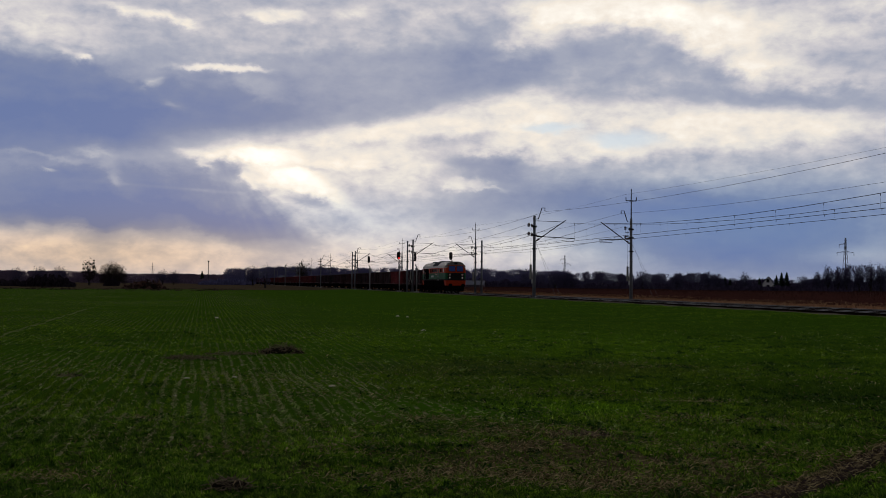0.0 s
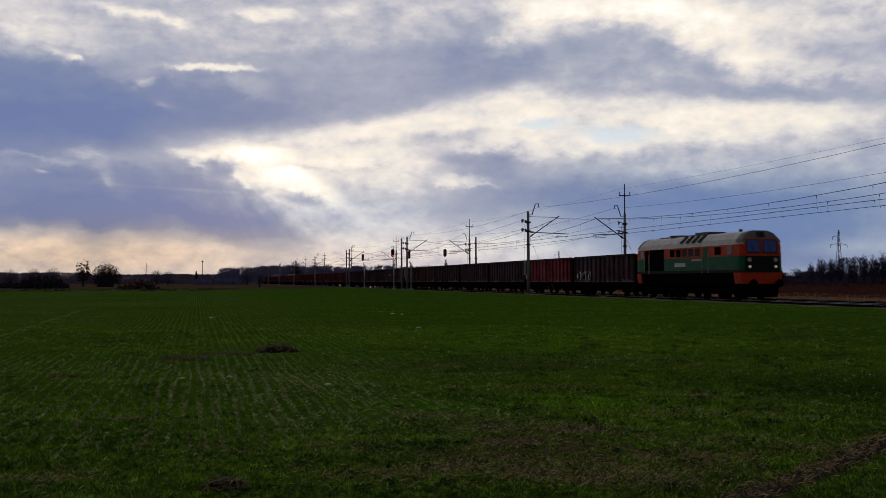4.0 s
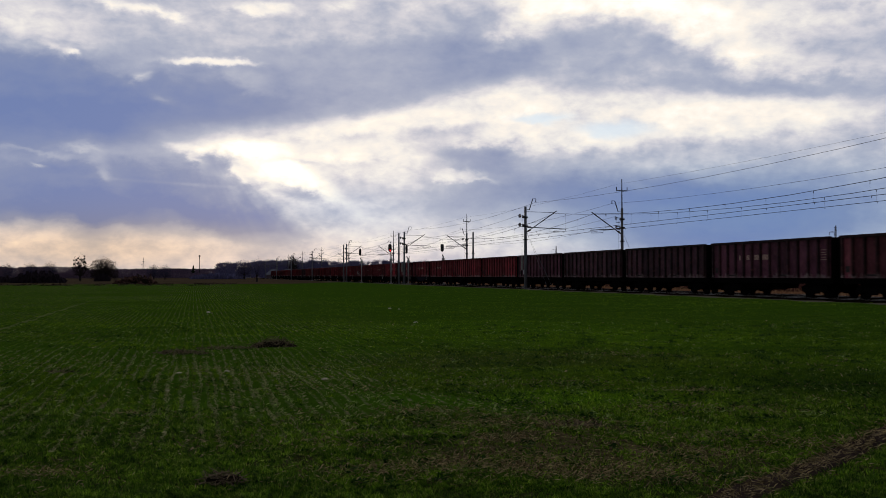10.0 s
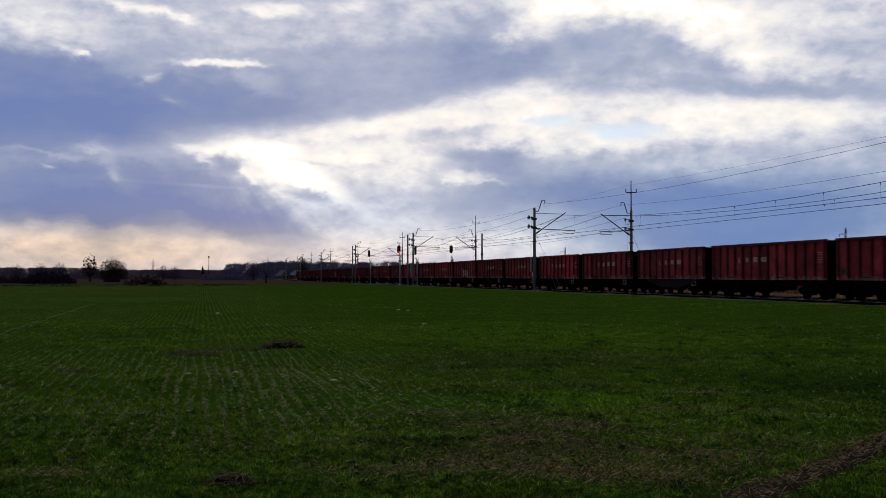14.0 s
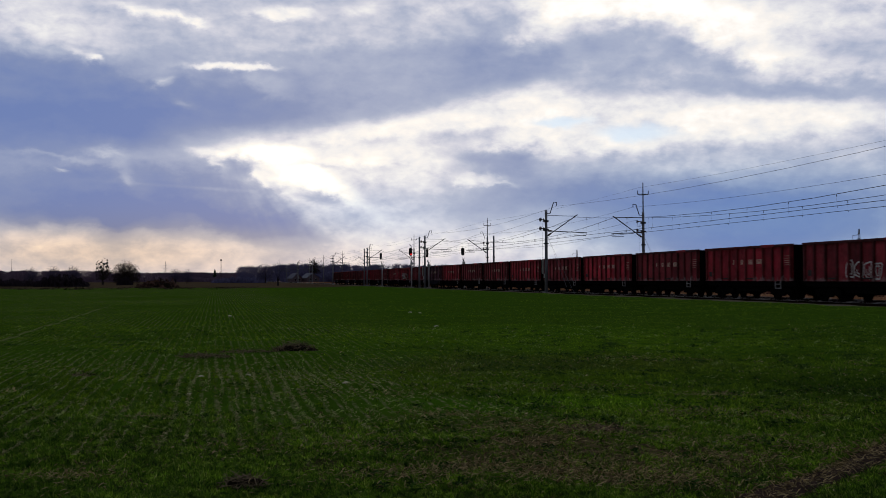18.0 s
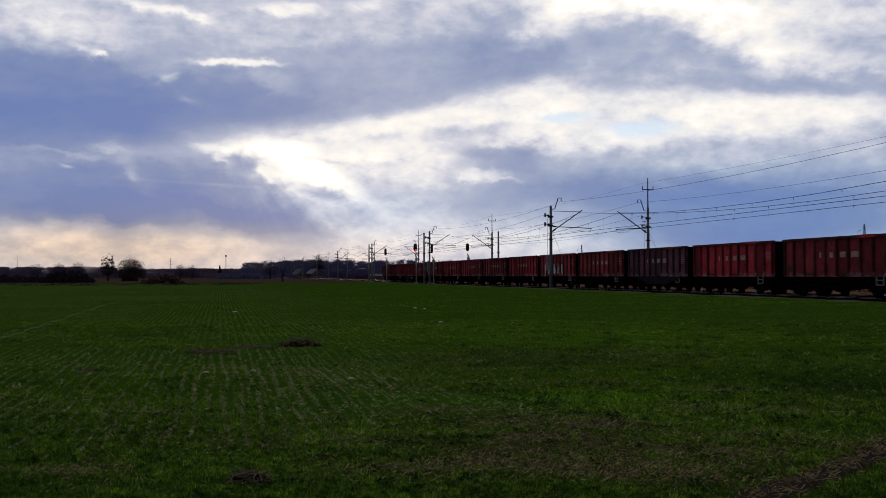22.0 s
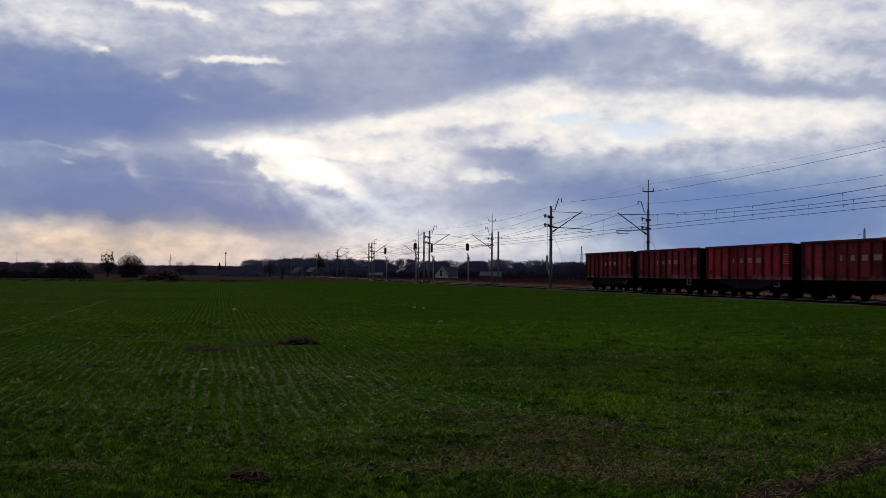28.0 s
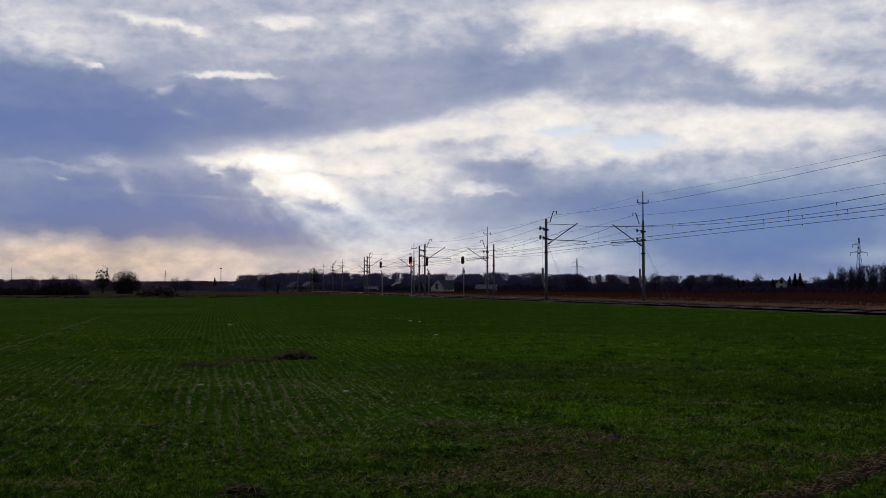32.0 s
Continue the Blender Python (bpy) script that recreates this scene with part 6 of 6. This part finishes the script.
def pylon(at, height, arms):
    """A lattice power pylon with crossarms."""
    ob = thing("power_pylon", None, None, "tall grey lattice power pylon", "power pylon", "power pylons", at=at)
    b, t = height * 0.065, height * 0.015
    levels = 9
    for sx in (-1, 1):
        for sy in (-1, 1):
            part("leg", tube(BM(), [(sx * b, sy * b, -0.5), (sx * t * 1.6, sy * t * 1.6, height * 0.62), (sx * t * 0.4, sy * t * 0.4, height)], height * 0.0042, 4), MAST_STEEL, ob)
    lat = BM()
    for k in range(levels):
        f0, f1 = k / levels, (k + 1) / levels
        r0, r1 = b + (t - b) * min(1, f0 / 0.75), b + (t - b) * min(1, f1 / 0.75)
        z0, z1 = f0 * height * 0.97, f1 * height * 0.97
        for s in (-1, 1):
            tube(lat, [(-r0, s * r0, z0), (r1, s * r1, z1)], height * 0.0022, 3)
            tube(lat, [(r0, s * r0, z0), (-r1, s * r1, z1)], height * 0.0022, 3)
    part("lattice", lat, MAST_STEEL, ob)
    for z, reach, side in arms:
        arm = BM()
        for s in ((-1, 1) if side == 0 else (side,)):
            tube(arm, [(0, 0, z + height * 0.03), (s * reach, 0, z)], height * 0.0035, 4)
            tube(arm, [(0, 0, z - height * 0.005), (s * reach, 0, z)], height * 0.0035, 4)
            tube(arm, [(s * reach, 0, z), (s * reach, 0, z - height * 0.06)], height * 0.004, 4)
        part("crossarm", arm, MAST_STEEL, ob)
    return ob


def build_far_things():
    pylon(at_drawn(1488, 640, 0, 20), 31.0, ((27.0, 4.6, -1), (22.2, 6.2, 0)))
    pylon(at_drawn(992, 1000, 0, 20), 29.0, ((25.3, 4.4, -1), (20.8, 6.0, 0)))
    pylon(at_drawn(262, 1500, 0, 20), 27.0, ((22.0, 2.0, 0), (17.5, 2.6, 0)))
    pole = thing("radio_mast", None, None, "thin distant radio mast", "radio mast", at=at_drawn(-13, 1200))
    part("pole", tube(BM(), [(0, 0, -0.5), (0, 0, 25)], 0.35, 6, 0.5), DARK_STEEL, pole)
    mast = thing("floodlight_mast", None, None, "thin distant pole with a lamp crown", "lamp mast", at=at_drawn(361, 900))
    part("pole", tube(BM(), [(0, 0, -0.5), (0, 0, 18)], 0.35, 6, 0.7), DARK_STEEL, mast)
    part("lamp_crown", tube(BM(), [(0, 0, 17.6), (0, 0, 18.8)], 0.8, 8, 0.8), DARK_STEEL, mast)
    conifer(at_drawn(350, 800, 0), 9.5, 3)
    for i, (x, h) in enumerate(((1275, 4.6), (1284, 4.2), (1336, 4.4), (1366, 5.2), (1375, 6.2), (1384, 6.3))):
        conifer(at_drawn(x, 350, 0), h, 50 + i)
    house(at_drawn(744, 418, 0.1, -8), 4.6, 4.0, 1.5, 2.9, RENDER_WHITE, ROOF_GREY, "white gabled house with a steep grey roof", 1, False)
    house(at_drawn(773, 428, 0.1, 84), 5.0, 7.6, 1.1, 3.2, RENDER_WHITE, ROOF_GREY, "long white house under a steep grey roof", 2)
    house(at_drawn(1351, 372, 0, -22), 3.6, 5.0, 2.6, 2.2, RENDER_WHITE, ROOF_GREY, "white gabled house among conifers", 1, False)
    house(at_drawn(640, 480, 0, 84), 4.5, 6.0, 1.1, 0.9, WALL_DULL, ROOF_PALE, "low shed with a pale roof", 2, False)
    house(at_drawn(850, 430, 0, 80), 5.5, 8.0, 1.2, 1.5, WALL_DULL, ROOF_PALE, "low outbuilding with a pale roof", 2, False)
    house(at_drawn(497, 560, 0, 40), 6.0, 5.0, 2.2, 2.6, WALL_DULL, ROOF_GREY, "dull grey house in the wood", 2)
    house(at_drawn(525, 560, 0, 30), 7.0, 9.0, 2.4, 2.4, WALL_DULL, ROOF_GREY, "dull grey house in the wood", 2)
    house(at_drawn(683, 520, 0, 20), 6.5, 9.0, 2.2, 2.4, WALL_DULL, ROOF_PALE, "dull house with a pale roof", 2)


build_distance()
build_far_things()


# ---------------------------------------------------------------- things in the field
def lump(rng, rx, ry, rz, rough=0.25, sub=2):
    bm = BM()
    bmesh.ops.create_icosphere(bm, subdivisions=sub, radius=1)
    off = Vector((rng.random() * 50, rng.random() * 50, 0))
    for v in bm.verts:
        v.co *= 1 + rough * noise.noise(v.co * 1.7 + off) + rough * 0.4 * noise.noise(v.co * 5 + off)
        v.co = Vector((v.co.x * rx, v.co.y * ry, v.co.z * rz))
    return bm


def field_at(x, y):
    """The place on the level field that shows at a point of the drawing."""
    depth = EYE * FOCAL / (y - 498)
    return (x - 784) / FOCAL * depth, depth


def land(x, y):
    p = RAILWAY.inverted() @ Vector((x, y, 0))
    return ground_z(p.x, p.y)


def build_stones():
    rng = random.Random(4)
    for x, y, w in ((743, 581, 13), (326, 670, 15), (410, 669, 14), (583, 684, 17), (377, 564, 9), (305, 699, 10), (697, 557, 9), (714, 558, 7),
                    (1500, 700, 20)):
        X, Y = field_at(x, y)
        r = w * 0.43 / FOCAL * Y
        thing("stone", lump(rng, r, r * 0.8, r * 0.34), STONE, "pale field stone lying in the crop", "stone", "field stones", at=pose(X, Y, land(X, Y) + r * 0.12, 0, 0, rng.uniform(0, 180)), smooth=True)


def stick_heap(name, label, x, y, w, d, h, n, seed, mat, lengths, soil=True):
    """A heap of cut brushwood or roots: loose sticks over a low mound of soil."""
    rng = random.Random(seed)
    X, Y = x, y
    ob = thing(name, None, None, label, "brush heap", at=pose(X, Y, land(X, Y) if Y < 130 else 0.0))
    if soil:
        part("soil_mound", lump(rng, w * 0.42, d * 0.42, h * 0.55, 0.5, 3), HEAP_SOIL, ob, "low mound of dark soil", True)
    bm = BM()
    for i in range(n):
        a = rng.uniform(0, 2 * math.pi)
        r = math.sqrt(rng.random())
        cx, cy = math.cos(a) * r * w / 2, math.sin(a) * r * d / 2
        z = h * (1 - r * r) * rng.uniform(0.4, 1.0)
        L = rng.uniform(*lengths)
        t, e = rng.uniform(0, math.pi), rng.gauss(0.1, 0.45)
        dv = Vector((math.cos(t) * math.cos(e), math.sin(t) * math.cos(e), math.sin(e))) * L / 2
        c = Vector((cx, cy, max(0.02, z)))
        mid = c + Vector((rng.gauss(0, 1), rng.gauss(0, 1), rng.gauss(0, 1))) * L * 0.06
        tube(bm, [c - dv, mid, c + dv], L * rng.uniform(0.018, 0.035) * (3.8 if mat is HEAP else 1.0), 4, 0.5)
    tagged(part("stick_tangle", bm, mat, ob, "tangled dead sticks"), kind="stuff")
    return ob


build_stones()


def soil_strip(name, label, p, r, width, seed, mat, wob=0.08, lift=0.02):
    """A ribbon of bare ground from p to r, with ragged edges."""
    rng = random.Random(seed)
    p, r = Vector((*p, 0)), Vector((*r, 0))
    n = int((r - p).length / 0.12)
    side = Vector((-(r - p).y, (r - p).x, 0)).normalized()
    bm = BM()
    rows = []
    for i in range(n + 1):
        c = p.lerp(r, i / n) + side * noise.noise(Vector((i * 0.09, seed, 0))) * wob * 2
        row = []
        for k in range(7):
            u = (k / 6 - 0.5) * width * (1 + 0.35 * noise.noise(Vector((i * 0.25, k, seed))))
            q = c + side * u
            row.append(bm.verts.new((q.x, q.y, land(q.x, q.y) + (lift if 0 < k < 6 else -0.03) + rng.uniform(-0.012, 0.012) + 0.02 * noise.noise(Vector((q.x * 7, q.y * 7, 0))))))
        rows.append(row)
    for i, (a, b) in enumerate(zip(rows, rows[1:])):
        if mat is PALE_LINE and noise.noise(Vector((i * 0.11, 3.3, 0))) < -0.32:
            continue
        for k in range(6):
            bm.faces.new((a[k], a[k + 1], b[k + 1], b[k]))
    return thing(name, bm, mat, label, "bare ground", kind="structure", smooth=True)


def scatter(name, label, category, centres, mat, seed, length, width, flat=1.0):
    """Loose stalks round many centres (x, y, spread, count)."""
    rng = np.random.default_rng(seed)
    V, k = [], 0
    for cx, cy, sp, n in centres:
        X, Y = cx + rng.normal(0, sp, n), cy + rng.normal(0, sp * 0.7, n)
        L = length * (0.4 + rng.random(n))
        a, e = rng.random(n) * 2 * np.pi, np.abs(rng.normal(0, 0.5, n)) / flat
        dx, dy, dz = np.cos(a) * np.cos(e) * L, np.sin(a) * np.cos(e) * L, np.sin(e) * L
        Z = np.array([land(x, y) for x, y in zip(X, Y)]) + 0.015 + 0.04 * rng.random(n)
        w = width * (0.5 + rng.random(n))
        nx, ny = -np.sin(a) * w, np.cos(a) * w
        V.append(np.stack([np.stack([X - nx, Y - ny, Z], 1), np.stack([X + nx, Y + ny, Z], 1), np.stack([X + dx * 0.5 + nx, Y + dy * 0.5 + ny, Z + dz * 0.6 + w], 1),
                           np.stack([X + dx, Y + dy, Z + dz * 0.7], 1)], 1).reshape(-1, 3))
    V = np.concatenate(V)
    ob = new(name, soup(name, V, np.arange(len(V)).reshape(-1, 4), mat))
    return tagged(ob, label, category, kind="stuff")


def weeds_and_specks():
    """Dark weed rosettes and pale crumbs strewn over the crop."""
    rng = random.Random(23)
    spots, crumbs = [], []
    for k in range(620):
        d = 11 + 21 * rng.random()
        x = rng.uniform(-0.43, 0.43) * d
        if k % 5 < 3:
            x = rng.uniform(0.0, 0.45) * d
        p = RAILWAY.inverted() @ Vector((x, d, 0))
        if p.x < 28.3:
            spots.append((x, d, rng.uniform(0.03, 0.16), rng.randint(6, 40)))
    for k in range(60):
        x, y = field_at(rng.uniform(620, 1330), rng.uniform(735, 880))
        spots.append((x, y, rng.uniform(0.02, 0.07), rng.randint(8, 26)))
    bright = []
    for k in range(900):
        d = 10 + 24 * rng.random()
        x = rng.uniform(-0.43, 0.44) * d
        if (RAILWAY.inverted() @ Vector((x, d, 0))).x < 28.3:
            bright.append((x, d, rng.uniform(0.02, 0.10), rng.randint(2, 9)))
    scatter("weed_rosettes", "dark green weeds among the crop", "weeds", spots, WEED, 5, 0.05, 0.006, 1.2)
    scatter("grass_tufts", "pale green grass tufts among the crop", "grass", bright, TUFT, 9, 0.05, 0.007, 0.8)
    for k in range(420):
        d = 9 + 26 * rng.random()
        x = rng.uniform(-0.43, 0.44) * d
        if (RAILWAY.inverted() @ Vector((x, d, 0))).x < 28.6:
            crumbs.append((x, d, 0.02, rng.choice((1, 1, 2))))
    scatter("field_litter", "pale crumbs of straw and stone", "litter", crumbs, DEAD_BLADE, 6, 0.055, 0.009, 1.5)


def row_crumbs():
    """Pale crumbs of soil, straw and thin seedlings that lie in the gaps between the drilled rows."""
    rng = np.random.default_rng(31)
    n = 60000
    k = rng.integers(-52, 26, n)
    A = 9.6 + 15 * rng.random(n) ** 1.15
    Q = ROW * (k + 0.42) + rng.normal(0, 0.015, n) + 0.03 * np.sin(A * 0.9 + k)
    patch = np.sin(k * 0.31 + 0.5) * 0.35 + np.sin(k * 1.7) * 0.35 + 0.5 * np.sin(A * 0.8 + k * 0.13) + 0.4 * np.sin(A * 3.1 + k * 2.3)
    inside = np.exp(-((Q + 0.8) / 3.6) ** 2 - ((A - 13.8) / 4.6) ** 2)
    keep = rng.random(n) < np.clip(1.0 * inside * (0.75 + 0.6 * patch), 0.0, 1)
    Q, A = Q[keep], A[keep]
    n = len(Q)
    X, Y = RAILWAY[0][0] * Q + RAILWAY[0][1] * A, RAILWAY[1][0] * Q + RAILWAY[1][1] * A
    Z = np.array([land(x, y) for x, y in zip(X, Y)]) + 0.012
    a, L, W = rng.normal(0, 0.5, n), 0.008 + 0.016 * rng.random(n) ** 2, 0.002 + 0.005 * rng.random(n)
    dx, dy, tilt = np.cos(a) * L, np.sin(a) * L, rng.normal(0.006, 0.008, n)
    ex, ey = -np.sin(a) * W, np.cos(a) * W
    V = np.stack([np.stack([X - dx - ex, Y - dy - ey, Z - tilt], 1), np.stack([X + dx - ex, Y + dy - ey, Z + tilt], 1),
                  np.stack([X + dx + ex, Y + dy + ey, Z + tilt + W], 1), np.stack([X - dx + ex, Y - dy + ey, Z - tilt + W], 1)], 1).reshape(-1, 3)
    ob = new("soil_crumbs", soup("soil_crumbs", V, np.arange(4 * n).reshape(n, 4), CRUMB))
    tagged(ob, "pale crumbs of soil and straw between crop rows", "soil crumbs", kind="stuff")


def build_field_things():
    stick_heap("root_heap", "low dark heap of soil and dead roots", *field_at(492, 624), 0.95, 0.7, 0.22, 300, 1, BRUSH, (0.08, 0.28))
    stick_heap("root_heap", "flat dark strip of dead weeds in the crop", *field_at(330, 637), 1.1, 0.6, 0.09, 320, 2, BRUSH, (0.06, 0.2), False)
    stick_heap("root_heap", "flat dark strip of dead weeds in the crop", *field_at(410, 628), 1.3, 0.45, 0.07, 260, 3, BRUSH, (0.06, 0.2), False)
    stick_heap("weed_tuft", "dark tuft of dead weeds in the grass", *field_at(405, 868), 0.34, 0.28, 0.10, 150, 4, BRUSH, (0.05, 0.16), True)
    stick_heap("weed_tuft", "low pile of pulled dead stalks in the grass", *field_at(1018, 764), 0.62, 0.34, 0.05, 170, 7, BRUSH, (0.05, 0.2), False)
    stick_heap("weed_tuft", "low dark patch of dead weeds in the crop", *field_at(118, 668), 0.5, 0.4, 0.05, 110, 8, BRUSH, (0.05, 0.16), False)
    stick_heap("brush_heap", "large heap of cut brushwood by the field", (252 - 784) / FOCAL * 205, 205, 6.4, 4.0, 1.7, 90, 5, HEAP, (0.9, 2.4))
    stick_heap("brush_heap", "small heap of cut brushwood by the field", (226 - 784) / FOCAL * 203, 203, 3.2, 2.0, 0.6, 120, 6, HEAP, (0.8, 1.6))
    soil_strip("furrow", "crumbly brown furrow with dead straw", (1.80, 6.9), (6.85, 13.6), 0.34, 3, SOIL)
    soil_strip("furrow", "pale worn wheel line across the crop", (-10.3, 22.4), (-20.3, 62), 0.045, 9, PALE_LINE, 0.05, 0.03)
    rng = random.Random(17)
    spots = [(1.80 + 5.05 * k / 40, 6.9 + 6.7 * k / 40, 0.12, 60) for k in range(41)]
    scatter("straw_litter", "dead straw along the brown furrow", "straw litter", spots, DEAD_BLADE, 1, 0.062, 0.0015, 1.1)
    spots = []
    for x, y, n, sp in ((850, 765, 300, 0.30), (930, 760, 260, 0.30), (1040, 770, 420, 0.4), (760, 745, 300, 0.3), (1180, 735, 300, 0.35), (700, 850, 600, 0.35), (620, 800, 300, 0.4), (1000, 850, 900, 0.4),
                        (860, 830, 800, 0.4), (1240, 820, 500, 0.35), (1350, 740, 260, 0.4), (90, 850, 300, 0.25), (1230, 705, 200, 0.3), (240, 745, 120, 0.15), (1100, 640, 300, 0.7), (980, 690, 260, 0.5), (1300, 790, 400, 0.4),
                        (1150, 860, 500, 0.3), (930, 790, 500, 0.4), (1450, 800, 200, 0.3), (400, 800, 120, 0.3)):
        spots.append((*field_at(x, y), sp, int(n * 1.2)))
    for k in range(220):
        d = rng.uniform(7.3, 20)
        spots.append((rng.uniform(-0.42, 0.42) * d, d, 0.2, 16))
    scatter("dead_grass", "bleached dead grass stalks among the green", "dead grass", spots, DEAD_BLADE, 2, 0.050, 0.0014, 0.9)
    weeds_and_specks()
    row_crumbs()
    rng = random.Random(41)
    edge = []
    for k in range(80):
        depth = rng.uniform(160, 205)
        edge.append(((rng.uniform(-60, 420) - 784) / FOCAL * depth, depth, rng.uniform(0.3, 1.2), rng.randint(6, 26)))
    scatter("dead_weeds", "brown dead weeds along the far field edge", "weeds", edge, EDGE_WEED, 12, 0.4, 0.05, 1.2)


BARE = (((1.80, 6.9), (6.85, 13.6), 0.19), ((-10.3, 22.4), (-20.3, 62), 0.10))


def near_bare(X, Y):
    """True where the furrows leave no grass."""
    out = np.zeros(len(X), bool)
    for p, r, w in BARE:
        d = np.array(r) - np.array(p)
        t = np.clip(((X - p[0]) * d[0] + (Y - p[1]) * d[1]) / (d @ d), 0, 1)
        out |= np.hypot(X - p[0] - t * d[0], Y - p[1] - t * d[1]) < w
    for x, y, r in ((492, 624, 0.42), (330, 637, 0.4), (410, 628, 0.35)):
        cx, cy = field_at(x, y)
        out |= np.hypot(X - cx, Y - cy) < r
    return out


def build_crop():
    """The crop: blades in drilled rows on the farther field, tufted grass close by."""
    rng = np.random.default_rng(7)
    c, s = math.cos(radians(TURN)), math.sin(radians(TURN))
    # drilled rows
    n = 260000
    yy = 16 + (300 - 16) * rng.random(n) ** 0.9
    D = EYE * FOCAL / yy
    X = (rng.random(n) * 1.08 - 0.54) * 0.88 * D
    Q, A = c * X + s * D, -s * X + c * D
    thin = np.sin(Q * 0.55 + 1.3 * np.sin(A * 0.21)) * np.sin(A * 0.33 + np.sin(Q * 0.7))
    drilled = Q < 4.5 + 2.0 * np.sin(A * 0.3)
    row = np.round(Q / ROW) * ROW + rng.normal(0, 0.022, n) + 0.03 * np.sin(A * 0.9 + np.round(Q / ROW)) + 0.02 * np.sin(A * 2.7 + 3 * np.round(Q / ROW))
    Q = np.where(drilled | (rng.random(n) < 0.3), row, Q)
    bald = drilled & (D > 10.5) & (D < 26) & (np.sin(Q * 0.9 + 0.7 * np.sin(A * 0.5)) + np.sin(A * 0.43 + Q * 0.3) > -0.7)
    clot = np.sin(A * 7.3 + np.round(Q / ROW) * 2.1) * np.sin(A * 2.9 + np.round(Q / ROW) * 5.7)
    keep = (rng.random(n) < np.where(bald, 0.27 + 0.3 * thin, 0.85 + 0.25 * thin) + 0.28 * clot) & (D > 9.6 + 0.8 * np.sin(X * 1.7))
    Q, A, D = Q[keep], A[keep], D[keep]
    h = np.where(bald[keep], 0.035, 0.05)
    # tufts close by
    m_ = 13000
    d2 = EYE * FOCAL / (252 + (440 - 252) * rng.random(m_))
    x2 = (rng.random(m_) * 1.1 - 0.55) * 0.86 * d2
    size = 0.35 + rng.random(m_) ** 2
    poor = (np.sin(x2 * 2.1 + 1.0) * np.sin(d2 * 2.9 + x2) + 0.5 * (x2 > -0.3) * (x2 < 2.4)) > 0.55
    q2, a2 = c * x2 + s * d2, -s * x2 + c * d2
    worn = np.hypot((q2 - WORN[0]) / WORN[2], (a2 - WORN[1]) / WORN[3]) + 0.25 * np.sin(q2 * 9) * np.sin(a2 * 7) < 0.95
    k2 = np.where(worn, 4, np.where(poor, 8, 20))
    X2, D2 = np.repeat(x2, k2) + rng.normal(0, 0.026, k2.sum()), np.repeat(d2, k2) + rng.normal(0, 0.026, k2.sum())
    Q = np.concatenate([Q, c * X2 + s * D2])
    A = np.concatenate([A, -s * X2 + c * D2])
    D = np.concatenate([D, D2])
    h = np.concatenate([h, 0.036 * np.repeat(size, k2)])
    # the same tufts go on round the place where the camera stands
    x3, y3 = np.repeat(rng.random(6000) * 22 - 11, 7), np.repeat(rng.random(6000) * 14 - 7.5, 7)
    x3, y3 = x3 + rng.normal(0, 0.03, len(x3)), y3 + rng.normal(0, 0.03, len(y3))
    Q, A = np.concatenate([Q, c * x3 + s * y3]), np.concatenate([A, -s * x3 + c * y3])
    D, h = np.concatenate([D, np.full(len(x3), 7.0)]), np.concatenate([h, np.full(len(x3), 0.05)])
    keep = (Q < 28.5 + 0.25 * np.sin(A * 1.1)) & ~near_bare(c * Q - s * A, s * Q + c * A)
    Q, A, D, h = Q[keep], A[keep], D[keep], h[keep]
    Q, A, D, h = (np.repeat(v, 3) for v in (Q, A, D, h))
    k = len(Q)
    Q = Q + rng.normal(0, 0.016, k)
    A = A + rng.normal(0, 0.03, k)
    h = h * (0.35 + 0.75 * rng.random(k) ** 1.5)
    w = np.maximum(0.0055, D * 0.00025) * (0.7 + 0.6 * rng.random(k))
    a, lean = rng.random(k) * 2 * np.pi, rng.normal(0, 1.9, k)
    # heights of the land, looked up on a coarse grid
    gq, ga = np.linspace(-40, 30, 281), np.linspace(-12, 160, 689)
    grid = np.array([[ground_z(q, al) for q in gq] for al in ga], np.float32)
    iq = np.clip((Q + 40) / 0.25, 0, 279.99)
    ia = np.clip((A + 12) / 0.25, 0, 687.99)
    i0, j0 = iq.astype(int), ia.astype(int)
    fq, fa = iq - i0, ia - j0
    Z = grid[j0, i0] * (1 - fq) * (1 - fa) + grid[j0, i0 + 1] * fq * (1 - fa) + grid[j0 + 1, i0] * (1 - fq) * fa + grid[j0 + 1, i0 + 1] * fq * fa
    dx, dy = np.cos(a) * w, np.sin(a) * w
    lx, ly = -np.sin(a) * lean * h, np.cos(a) * lean * h
    v = np.stack([np.stack([Q - dx, A - dy, Z - 0.01], 1), np.stack([Q + dx, A + dy, Z - 0.01], 1), np.stack([Q + lx, A + ly, Z + h], 1)], 1).reshape(-1, 3)
    v = v.reshape(k, 3, 3)
    mixed = D + rng.normal(0, 1.4, k)
    for near, mat, label in ((True, BLADE, "short tufted blades of green grass"), (False, LOW_BLADE, "short green blades of young cereal")):
        pick = v[(mixed < 12.8) == near].reshape(-1, 3)
        ob = new("crop_blades", soup("crop_blades", pick, np.arange(len(pick)).reshape(-1, 3), mat))
        ob.matrix_world = RAILWAY
        tagged(ob, label, "crop", kind="stuff")


build_field_things()
build_crop()

# ---------------------------------------------------------------- how the train runs
def motions():
    for ob, start in TRAIN:
        walk(ob, [(t, on_line(NEAR_Q, start - SPEED * t, RAIL_Z)) for t in (0, 8, 16, 24, 32)])


motions()
